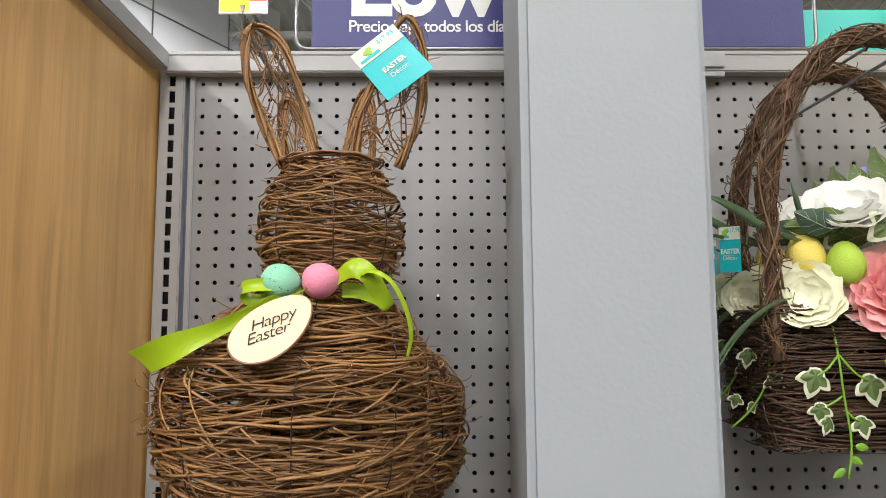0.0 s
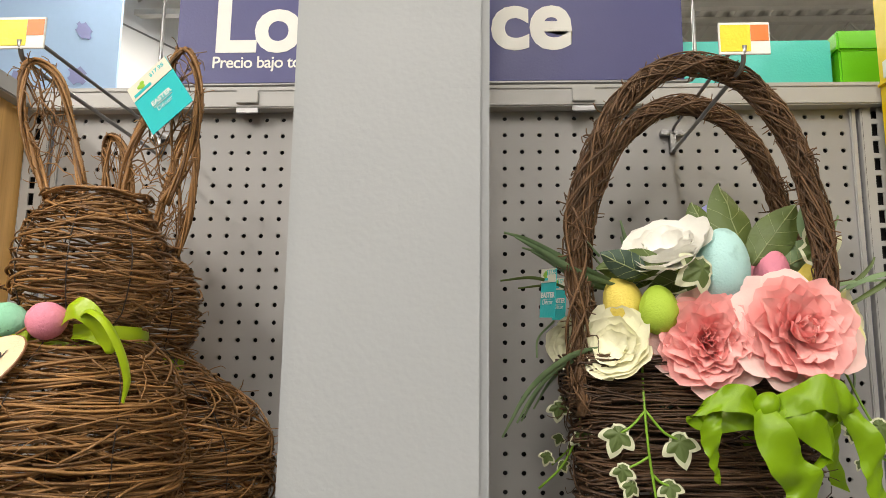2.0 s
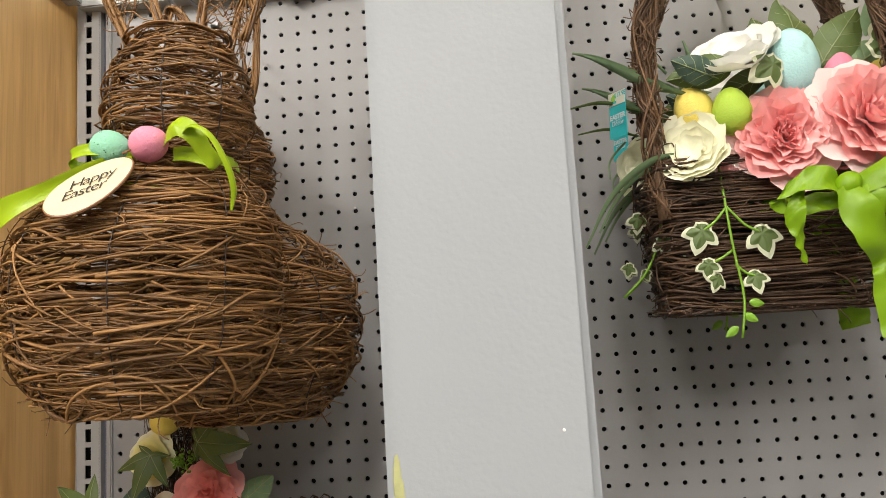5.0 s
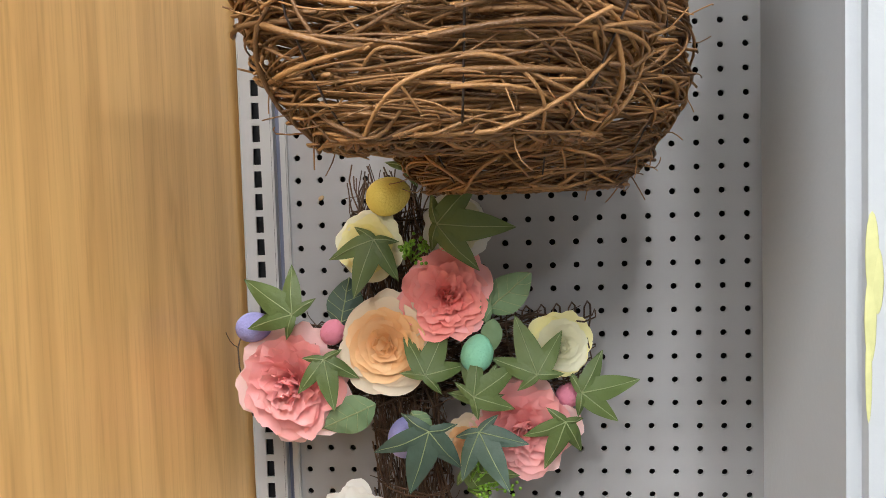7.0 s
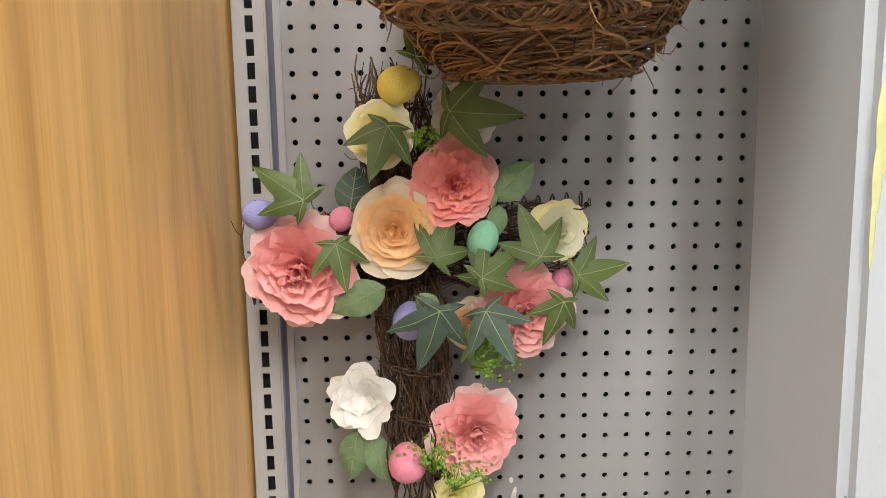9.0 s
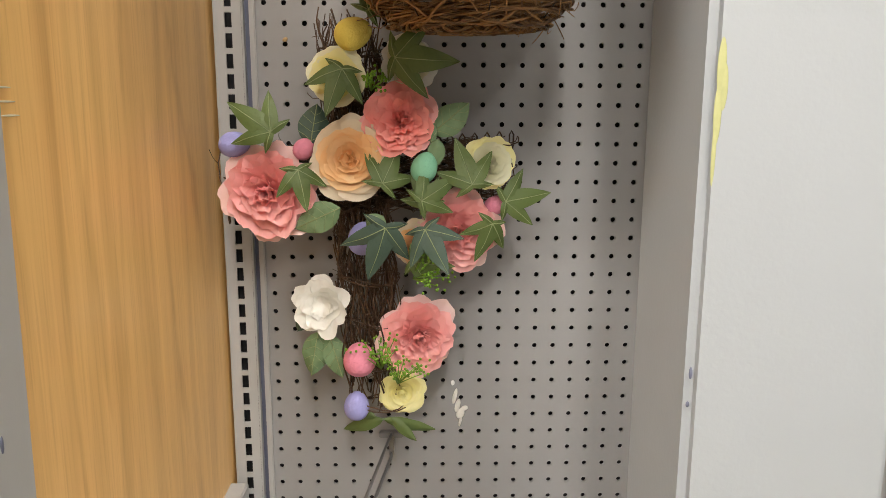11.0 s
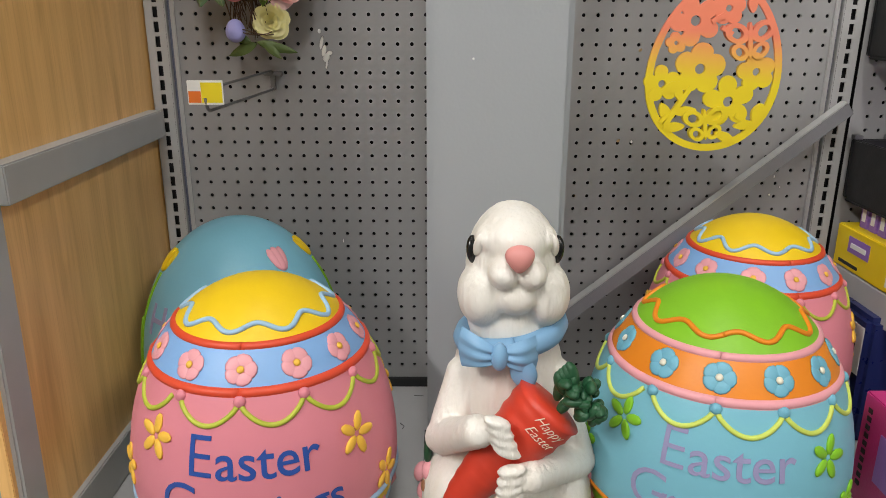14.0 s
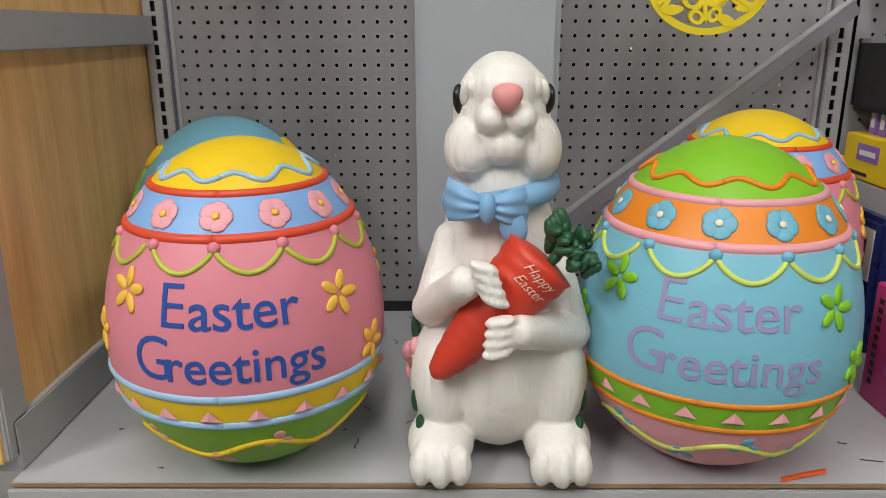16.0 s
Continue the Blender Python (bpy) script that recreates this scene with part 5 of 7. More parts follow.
# ---- peg hooks with label holders ----
def peg_hook(label, base, tip, plate, mats, tilt=0.0):
    """A double wire hook: plate on the board, product arm, label arm and its card."""
    t = thing("peg_hook", label, "peg hook", base, "peg hooks")
    d = Vector(tip) - Vector(base)
    box("back_plate", (-0.017, -0.006, -0.004), (0.017, 0.012, 0.004), M_STEEL, t, 0.0015)
    box("foot", (-0.004, -0.006, -0.03), (0.004, 0.012, 0.0), M_STEEL, t, 0.001)
    wire("arm", [(0, -0.002, -0.026), (0, -0.012, -0.028), (d.x, d.y, d.z - 0.024), (d.x, d.y - 0.008, d.z - 0.004)], 0.0026, M_STEEL, t)
    wire("label_arm", [(0, -0.002, 0.002), (0, -0.014, 0.006), (d.x, d.y - 0.002, d.z + 0.008)], 0.0022, M_STEEL, t)
    if plate:
        w, h = 0.026, 0.0175
        m = Matrix.Translation(d + Vector((plate, -0.006, 0.004))) @ Matrix.Rotation(radians(tilt), 4, "Y")
        p = box("label_card", (-w, -0.0012, -h), (w, 0.0012, h), M_WHITE, t, 0.0006, m=m)
        k = 1 if mats[2] else -1
        if mats[0]:
            box("print", (-w + 0.0015 if k > 0 else -0.006, -0.0017, -h + 0.003), (0.006 if k > 0 else w - 0.0015, -0.0013, h - 0.003), mats[0], p, 0, m=m)
            box("print", (0.0065 if k > 0 else -w + 0.0015, -0.0017, -0.003 if k > 0 else -h + 0.003), (w - 0.0015 if k > 0 else -0.0065, -0.0013, h - 0.003 if k > 0 else 0.002), mats[1], p, 0, m=m)
    return t


peg_hook("grey wire hook with yellow label, carrying wicker bunnies", (-0.098, 1.184, 1.93), (-0.0945, 0.84, 1.926), 0.0005, (M_LABEL_Y, M_LABEL_O, True))
peg_hook("grey wire hook with yellow label, carrying wicker baskets", (0.666, 1.184, 1.932), (0.6585, 0.866, 1.9225), 0.0005, (M_LABEL_Y, M_LABEL_O, True))
peg_hook("grey wire hook with yellow label below the flower cross", (-0.087, 1.184, 0.81), (-0.125, 0.905, 0.8), 0.0005, (M_LABEL_Y, M_LABEL_O, False))
peg_hook("grey wire hook with a torn white label", (0.667, 1.184, 1.122), (0.661, 0.957, 1.1), 0.0005, (None, None, True), 2)


# ---- the wicker wall baskets with cloth flowers ----
def flower_basket(at):
    """Origin: the middle of the basket's front, at its base."""
    rnd = random.Random(31)
    t = thing("flower_basket", "dark wicker wall basket of pink and cream cloth flowers", "flower basket", at, "flower baskets")

    def half(z):
        k = z / 0.155
        return 0.118 + 0.02 * k, 0.044 + 0.01 * k
    ctr = lambda z: (0.0, 0.05)
    lb, rb = wound(rnd, 300, half, 0.0, 0.16, ctr, (0.0008, 0.0019), (60, 190), 0.008, 0.005, 22, 0.55)
    l2, r2 = wound(rnd, 60, half, 0.0, 0.16, ctr, (0.0007, 0.0012), (25, 70), 0.04, 0.01, 14, 0.55)
    for _ in range(60):
        x, z = rnd.uniform(-0.12, 0.12), 0.002
        l2.append([(x + rnd.uniform(-0.01, 0.01), 0.006 + 0.088 * i / 6, 0.002 + rnd.uniform(-0.002, 0.003)) for i in range(7)])
        r2.append(0.0014)
    ends = curl_ends(rnd, [p for q in lb[::3] for p in q[::5]], 130, 0.02)
    stuff("basket_body", lb + l2 + ends, rb + r2 + [0.0005] * len(ends), M_TWIG_D, t)
    # arched handle of twisted twigs
    arch = catmull([(-0.118, 0.012, 0.1), (-0.123, 0.008, 0.2), (-0.124, 0.004, 0.29), (-0.106, 0.0, 0.372), (-0.066, -0.004, 0.44), (-0.003, -0.008, 0.474), (0.062, -0.006, 0.452), (0.108, -0.002, 0.382), (0.13, 0.002, 0.29), (0.131, 0.008, 0.2), (0.126, 0.012, 0.1)], 64)
    lines, radii = [], []
    for k in range(230):
        o, d, sp = rnd.uniform(0, 6.3), rnd.uniform(0.004, 0.0135), rnd.choice((rnd.uniform(0.04, 0.3), rnd.uniform(0.4, 1.1), -rnd.uniform(0.3, 0.9)))
        i0 = rnd.randrange(0, 52)
        i1 = min(64, i0 + rnd.randrange(10, 34))
        ln = []
        for i in range(i0, i1):
            p, q = arch[i], arch[min(i + 1, 63)] - arch[max(i - 1, 0)]
            q = q / np.linalg.norm(q)
            nrm = np.array((-q[2], 0.0, q[0]))
            ln.append(p + d * (nrm * math.cos(o + i * sp) + np.array((0, 1.0, 0)) * math.sin(o + i * sp)))
        lines.append(ln)
        radii.append(rnd.uniform(0.0006, 0.0014))
    lines.append(arch)
    radii.append(0.006)
    ends = curl_ends(rnd, [tuple(p + np.array((rnd.uniform(-0.01, 0.01), rnd.uniform(-0.01, 0.01), 0))) for p in arch], 480, 0.016)
    stuff("handle", lines + ends, radii + [0.0008] * len(ends), M_TWIG_H, t)
    F = lambda x, y, z: (x - 0.612, y - 0.885, z - 1.428)
    bloom("peony", F(0.617, 0.872, 1.606), 0.054, (-0.15, -1, 0.1), M_PET_P, M_PET_PP, t, 5)
    bloom("peony", F(0.704, 0.862, 1.616), 0.06, (0.12, -1, 0.15), M_PET_P, M_PET_PP, t, 6)
    bloom("white_flower", F(0.583, 0.893, 1.706), 0.056, (-0.35, -0.55, 0.8), M_PET_W, M_PET_W, t, 7, CUP, 1.0, 0.85)
    bloom("yellow_flower", F(0.523, 0.882, 1.602), 0.047, (-0.5, -0.9, 0.35), M_PET_YP, M_PET_YP, t, 8, CUP, 1.0, 0.6)
    bloom("yellow_flower", F(0.77, 0.91, 1.626), 0.044, (0.7, -0.8, 0.1), M_PET_Y, M_PET_YP, t, 9, OPEN)
    bloom("cream_flower", F(0.487, 0.955, 1.6), 0.033, (-0.7, -0.8, 0.0), M_PET_YP, M_PET_YP, t, 10, CUP)
    egg_bead("foam_egg", F(0.641, 0.893, 1.683), 0.0285, 0.042, M_EGG_BLUE, t, 3)["label"] = "speckled pale blue foam egg"
    egg_bead("foam_egg", F(0.572, 0.885, 1.637), 0.0205, 0.026, M_EGG_LIME, t, -4)["label"] = "lime green foam egg"
    egg_bead("foam_egg", F(0.54, 0.91, 1.648), 0.0215, 0.028, M_EGG_YEL, t, -14)["label"] = "yellow foam egg"
    egg_bead("foam_egg", F(0.706, 0.93, 1.682), 0.019, 0.026, M_EGG_PINK, t, 10)["label"] = "pink foam egg"
    egg_bead("foam_egg", F(0.748, 0.935, 1.678), 0.016, 0.021, M_EGG_YEL, t, 20)["label"] = "yellow foam egg"
    egg_bead("foam_egg", F(0.655, 0.975, 1.745), 0.017, 0.024, M_EGG_LAV, t, 0)["label"] = "lavender foam egg"
    # broad leaves: place, turn, length, width, material, lean, yaw
    for x, y, z, a, L, W, m, le, ya in ((0.675, 0.94, 1.695, -4, 0.1, 0.05, M_LEAF, -8, 10), (0.685, 0.93, 1.69, 36, 0.09, 0.046, M_LEAF, -5, -12), (0.645, 0.95, 1.715, -16, 0.055, 0.032, M_LEAF, 0, 0),
                                        (0.58, 0.885, 1.688, -100, 0.07, 0.036, M_LEAF, 25, 0), (0.56, 0.885, 1.675, -70, 0.052, 0.03, M_LEAF_B, 30, 10), (0.615, 0.89, 1.68, -118, 0.055, 0.028, M_LEAF, 25, 0),
                                        (0.72, 0.93, 1.69, 62, 0.05, 0.036, M_LEAF_P, 10, 0), (0.58, 0.895, 1.565, 190, 0.034, 0.03, M_LEAF_B, 0, 0), (0.53, 0.905, 1.585, 215, 0.03, 0.02, M_LEAF_B, 0, 0),
                                        (0.735, 0.92, 1.72, 22, 0.06, 0.02, M_LEAF_P, 0, 0)):
        leaf("leaf", F(x, y, z), a, L, W, m, t, le, ya, 0.2)
    for x, y, z, a, s in ((0.612, 0.866, 1.678, 240, 0.034), (0.74, 0.9, 1.7, 60, 0.04), (0.527, 0.88, 1.512, 200, 0.027), (0.586, 0.878, 1.505, 168, 0.028), (0.53, 0.88, 1.477, 185, 0.019), (0.575, 0.88, 1.462, 170, 0.02), (0.538, 0.88, 1.462, 205, 0.017),
                          (0.472, 0.925, 1.536, 186, 0.019), (0.493, 0.91, 1.508, 160, 0.02), (0.46, 0.935, 1.484, 200, 0.014), (0.475, 0.93, 1.476, 150, 0.012), (0.792, 0.9, 1.522, 165, 0.024), (0.81, 0.905, 1.498, 190, 0.016), (0.83, 0.905, 1.47, 170, 0.013), (0.815, 0.905, 1.462, 210, 0.012)):
        ivy_leaf("ivy_leaf", F(x, y, z), a, s, [M_LEAF, M_LEAF_RIM], t, rnd.uniform(-15, 15), rnd.uniform(-25, 25), 0.5, 0.76)
    # long blades
    for pts, w in (([(0.53, 0.91, 1.67), (0.48, 0.9, 1.69), (0.44, 0.9, 1.712), (0.413, 0.9, 1.722)], 0.012), ([(0.53, 0.9, 1.665), (0.49, 0.89, 1.676), (0.45, 0.89, 1.7), (0.425, 0.895, 1.716)], 0.013),
                   ([(0.52, 0.9, 1.6), (0.48, 0.885, 1.588), (0.44, 0.885, 1.556), (0.41, 0.9, 1.505)], 0.013), ([(0.52, 0.91, 1.59), (0.475, 0.895, 1.58), (0.445, 0.895, 1.552), (0.425, 0.9, 1.52)], 0.01), ([(0.56, 0.95, 1.69), (0.553, 0.95, 1.72), (0.548, 0.95, 1.745)], 0.012), ([(0.52, 0.93, 1.7), (0.5, 0.93, 1.725)], 0.01),
                   ([(0.77, 0.92, 1.66), (0.8, 0.9, 1.675), (0.83, 0.9, 1.68), (0.87, 0.905, 1.682)], 0.013), ([(0.77, 0.92, 1.64), (0.81, 0.9, 1.668), (0.84, 0.9, 1.695), (0.85, 0.9, 1.71)], 0.01), ([(0.75, 0.93, 1.7), (0.767, 0.925, 1.72), (0.78, 0.925, 1.745)], 0.011),
                   ([(0.49, 0.95, 1.665), (0.45, 0.95, 1.678), (0.41, 0.955, 1.676)], 0.008), ([(0.47, 0.95, 1.63), (0.452, 0.955, 1.61), (0.45, 0.955, 1.588)], 0.006), ([(0.775, 0.925, 1.6), (0.78, 0.92, 1.57), (0.772, 0.92, 1.545)], 0.012)):
        n = len(pts)
        wd = []
        for i in range(n):
            d = Vector(pts[min(i + 1, n - 1)]) - Vector(pts[max(i - 1, 0)])
            wd.append(Vector((-d.z, 0.15, d.x)).normalized() * w * (0.5, 1.0, 0.75, 0.12)[round(3 * i / (n - 1))])
        ribbon("blade", [F(*p) for p in pts], wd, M_LEAF_P if rnd.random() < 0.75 else M_LEAF, t, 16)
    for pts in ([(0.556, 0.9, 1.59), (0.553, 0.88, 1.54), (0.556, 0.878, 1.49), (0.562, 0.88, 1.44), (0.556, 0.88, 1.4)], [(0.554, 0.88, 1.535), (0.54, 0.878, 1.52), (0.528, 0.88, 1.512)], [(0.554, 0.88, 1.535), (0.57, 0.878, 1.515), (0.584, 0.878, 1.507)],
                [(0.556, 0.88, 1.49), (0.545, 0.88, 1.483), (0.532, 0.88, 1.477)], [(0.557, 0.88, 1.475), (0.566, 0.88, 1.466), (0.575, 0.88, 1.462)],
                [(0.5, 0.93, 1.55), (0.49, 0.915, 1.51), (0.475, 0.925, 1.475), (0.45, 0.93, 1.45)], [(0.77, 0.92, 1.58), (0.785, 0.905, 1.53), (0.81, 0.905, 1.49), (0.845, 0.905, 1.465)]):
        rod("stem", [F(*p) for p in pts], 0.0014, M_STEM, t, 5, 14)
    for x, z, a in ((0.56, 1.424, 120), (0.553, 1.412, 230), (0.566, 1.436, 100)):
        leaf("small_leaf", F(x, 0.88, z), a, 0.016, 0.008, M_STEM, t)
    # satin bow, crumpled
    B = lambda pts: [F(p[0], p[1] - 0.026, p[2] - 0.016) for p in pts]
    for pts, ws in (([(0.66, 0.872, 1.55), (0.635, 0.858, 1.566), (0.608, 0.862, 1.562), (0.592, 0.87, 1.55), (0.604, 0.876, 1.542), (0.632, 0.876, 1.544), (0.66, 0.872, 1.548)],
                     [(0.004, 0.008, 0.02), (0.006, 0.01, 0.026), (0.012, 0.006, 0.022), (0.014, -0.006, 0.012), (0.006, 0.01, 0.016), (0.0, 0.008, 0.02), (0.0, 0.004, 0.016)]),
                    ([(0.665, 0.872, 1.553), (0.7, 0.852, 1.572), (0.722, 0.86, 1.568), (0.735, 0.868, 1.554), (0.722, 0.876, 1.546), (0.7, 0.878, 1.545), (0.665, 0.872, 1.548)],
                     [(0.003, 0.01, 0.02), (0.006, 0.008, 0.032), (0.012, 0.012, 0.03), (0.016, -0.006, 0.016), (0.006, 0.008, 0.02), (0.002, 0.006, 0.024), (0.0, 0.004, 0.018)])):
        ribbon("bow_loop", B(pts), ws, M_SATIN, t, 44, 0.0022)
    for pts, ws in (([(0.652, 0.862, 1.556), (0.66, 0.852, 1.532), (0.672, 0.856, 1.505), (0.69, 0.866, 1.488), (0.684, 0.87, 1.462), (0.688, 0.866, 1.43), (0.69, 0.868, 1.412)],
                     [(0.018, 0.012, 0.01), (0.03, -0.012, 0.014), (0.036, 0.014, 0.012), (0.03, -0.014, 0.02), (0.03, 0.012, -0.004), (0.032, -0.006, 0.0), (0.034, 0.004, 0.006)]),
                    ([(0.612, 0.868, 1.556), (0.606, 0.866, 1.532), (0.609, 0.872, 1.508), (0.614, 0.876, 1.484)], [(0.016, 0.012, 0.004), (0.016, -0.014, 0.004), (0.012, 0.01, 0.0), (0.004, 0.003, -0.003)]),
                    ([(0.675, 0.864, 1.556), (0.694, 0.854, 1.54), (0.715, 0.862, 1.522), (0.7, 0.872, 1.505)], [(0.02, 0.01, 0.012), (0.014, -0.012, 0.024), (0.008, 0.014, 0.026), (0.02, 0.006, 0.012)]),
                    ([(0.735, 0.872, 1.556), (0.752, 0.868, 1.528), (0.757, 0.874, 1.492), (0.766, 0.878, 1.455)], [(0.02, 0.012, 0.006), (0.022, -0.012, 0.004), (0.02, 0.01, 0.004), (0.02, 0.0, -0.008)])):
        ribbon("bow_tail", B(pts), ws, M_SATIN, t, 36, 0.0016)
    egg_bead("bow_knot", F(0.66, 0.842, 1.543), 0.012, 0.014, M_SATIN, t, 40)
    card = price_card(t, F(0.472, 0.93, 1.687), (-0.014, 0.028, 0.002), (-0.004, -0.008, -0.056))
    return t


fb = flower_basket((0.613, 0.905, 1.441))
fb2 = copy_thing(fb, pose(0.64, 1.05, 1.449))
tagged(fb2, "second dark wicker flower basket hanging behind the first")


# ---- the flower cross ----
def flower_cross():
    rnd = random.Random(77)
    t = thing("flower_cross", "dark twig cross covered with cloth flowers and eggs", "wreath", (-0.114, 1.11, 1.12), "")
    F = lambda x, y, z: (x + 0.11, y - 1.1, z - 1.12)
    lines, radii = [], []
    lean = 0.062

    def spine(z):
        return -0.112 - lean * (z - 1.12)
    for _ in range(330):
        z0 = rnd.uniform(0.87, 1.3)
        L = min(rnd.uniform(0.08, 0.2), rnd.uniform(1.345, 1.385) - z0)
        dx, dy = rnd.uniform(-0.036, 0.036), rnd.uniform(0, 0.045)
        lines.append([F(spine(z0 + L * k) + dx + 0.005 * math.sin(9 * k + dx * 300), 1.09 + dy + 0.004 * math.sin(7 * k), min(z0 + L * k, 1.385)) for k in np.linspace(0, 1, 9)])
        radii.append(rnd.uniform(0.0005, 0.0012))
    for _ in range(300):
        x0 = rnd.uniform(-0.285, -0.02)
        L = rnd.uniform(0.06, 0.13)
        dz, dy = rnd.uniform(-0.042, 0.042), rnd.uniform(0, 0.045)
        lines.append([F(min(x0 + L * k, 0.078), 1.09 + dy + 0.004 * math.sin(7 * k), 1.18 + lean * (x0 + L * k + 0.11) + dz + 0.005 * math.sin(9 * k + dz * 300)) for k in np.linspace(0, 1, 9)])
        radii.append(rnd.uniform(0.0005, 0.0012))
    for zc in np.linspace(0.885, 1.33, 9):
        for q in range(2):
            lines.append([F(spine(zc) + 0.04 * math.cos(a), 1.112 + 0.026 * math.sin(a), zc + 0.006 * math.sin(a * 2 + q)) for a in np.linspace(0, 6.3, 15) + q])
            radii.append(0.0011)
    for xc in list(np.linspace(-0.28, -0.17, 8)) + list(np.linspace(-0.05, 0.072, 9)):
        for q in range(1):
            lines.append([F(xc + 0.005 * math.sin(a * 2 + q), 1.112 + 0.026 * math.sin(a), 1.18 + lean * (xc + 0.11) + 0.047 * math.cos(a)) for a in np.linspace(0, 6.3, 15) + q])
            radii.append(0.0011)
    ends = curl_ends(rnd, [p for q in lines[::3] for p in q[::3]], 120, 0.024)
    stuff("twig_frame", lines + ends, radii + [0.0005] * len(ends), M_TWIG_D, t)
    rose = ROSE
    for nm, x, y, z, R, ax, a, b, rg in (
            ("yellow_ranunculus", -0.139, 1.062, 1.302, 0.038, (-0.25, -1, 0.15), M_PET_Y, M_PET_YP, rose),
            ("cream_flower", -0.052, 1.075, 1.318, 0.036, (0.2, -1, 0.1), M_PET_YP, M_PET_W, rose),
            ("coral_peony", -0.064, 1.062, 1.252, 0.046, (0.1, -1, 0.2), M_PET_C, M_PET_P, PEONY),
            ("peach_rose", -0.124, 1.055, 1.207, 0.052, (-0.05, -1, 0.05), M_PET_O, M_PET_OP, rose),
            ("cream_ranunculus", 0.044, 1.075, 1.2, 0.036, (0.3, -1, 0.1), M_PET_YP, M_PET_Y, rose),
            ("pink_peony", -0.222, 1.065, 1.167, 0.059, (-0.1, -1, 0.0), M_PET_P, M_PET_PP, PEONY),
            ("salmon_peony", 0.006, 1.08, 1.118, 0.052, (0.1, -1, -0.1), M_PET_P, M_PET_PP, PEONY),
            ("peach_bud", -0.045, 1.085, 1.1, 0.034, (-0.2, -1, -0.3), M_PET_O, M_PET_OP, rose),
            ("white_peony", -0.165, 1.09, 1.022, 0.04, (-0.2, -1, 0.1), M_PET_W, M_PET_W, OPEN),
            ("pink_peony", -0.043, 1.095, 0.978, 0.052, (0.15, -1, -0.05), M_PET_P, M_PET_PP, PEONY),
            ("lime_flower", -0.066, 1.1, 0.902, 0.034, (0.1, -1, -0.1), M_PET_Y, M_PET_Y, rose)):
        bloom(nm, F(x, y, z), R * 0.94, ax, a, b, t, int(1000 * abs(x + z)), rg)
    for x, y, z, r, h, m, tl, lab in ((-0.117, 1.062, 1.349, 0.0185, 0.022, M_EGG_YEL, 70, "speckled yellow foam egg"), (-0.26, 1.075, 1.223, 0.015, 0.019, M_EGG_LAV, 80, "lavender foam egg"), (-0.036, 1.06, 1.197, 0.0155, 0.019, M_EGG_MINT, 20, "mint foam egg"),
                                      (-0.112, 1.085, 1.108, 0.018, 0.021, M_EGG_LAV, 10, "lavender foam egg"), (0.052, 1.095, 1.148, 0.012, 0.014, M_EGG_PINK, 70, "small pink foam egg"), (-0.118, 1.08, 0.954, 0.0205, 0.022, M_EGG_PINK, 0, "pink foam egg"),
                                      (-0.124, 1.095, 0.886, 0.0165, 0.0195, M_EGG_LAV, 0, "lavender foam egg"), (-0.178, 1.07, 1.218, 0.012, 0.014, M_EGG_PINK, 40, "small pink foam egg")):
        egg_bead("foam_egg", F(x, y, z), r, h, m, t, tl)["label"] = lab
    # broad and pale leaves
    for x, y, z, a, L, W, m in ((-0.026, 1.07, 1.235, 48, 0.056, 0.036, M_LEAF_P), (-0.026, 1.065, 1.225, -25, 0.036, 0.022, M_LEAF_P), (-0.02, 1.06, 1.23, 188, 0.034, 0.02, M_LEAF_P), (-0.135, 1.055, 1.15, 245, 0.062, 0.036, M_LEAF_P), (-0.1, 1.055, 1.143, 150, 0.03, 0.024, M_LEAF_P),
                                (-0.17, 1.1, 0.985, 192, 0.062, 0.036, M_LEAF_P), (-0.158, 1.1, 0.98, 165, 0.058, 0.03, M_LEAF_P), (-0.185, 1.1, 1.012, 205, 0.03, 0.02, M_LEAF_B), (-0.17, 1.07, 1.222, 10, 0.05, 0.036, M_LEAF_B),
                                (-0.09, 1.1, 0.865, 250, 0.06, 0.018, M_LEAF), (-0.09, 1.095, 0.868, 105, 0.07, 0.016, M_LEAF), (-0.08, 1.095, 0.87, 130, 0.045, 0.014, M_LEAF), (-0.1, 1.1, 0.868, 285, 0.04, 0.014, M_LEAF)):
        leaf("leaf", F(x, y, z), a, L, W, m, t, rnd.uniform(-12, 5), rnd.uniform(-20, 20), 0.1, 1.0)
    # star-shaped ivy leaves
    for x, y, z, a, s, m in ((-0.128, 1.04, 1.308, 200, 0.044, M_LEAF), (-0.068, 1.045, 1.322, 95, 0.056, M_LEAF), (-0.1, 1.065, 1.375, 40, 0.04, M_LEAF), (-0.212, 1.05, 1.238, -55, 0.048, M_LEAF), (-0.182, 1.045, 1.195, 170, 0.038, M_LEAF), (-0.082, 1.035, 1.13, 195, 0.054, M_LEAF_B), (-0.085, 1.04, 1.18, 30, 0.044, M_LEAF),
                             (-0.04, 1.04, 1.16, 60, 0.042, M_LEAF), (-0.035, 1.045, 1.125, 150, 0.046, M_LEAF_B), (0.02, 1.05, 1.178, -20, 0.046, M_LEAF), (0.062, 1.075, 1.155, 80, 0.045, M_LEAF), (0.045, 1.065, 1.13, 200, 0.04, M_LEAF), (-0.05, 1.06, 1.085, 100, 0.04, M_LEAF), (-0.03, 1.05, 1.155, -30, 0.035, M_LEAF)):
        star_leaf("star_leaf", F(x, y, z), a, s * 1.3, m, t, rnd.uniform(-22, 10), rnd.uniform(-20, 20))
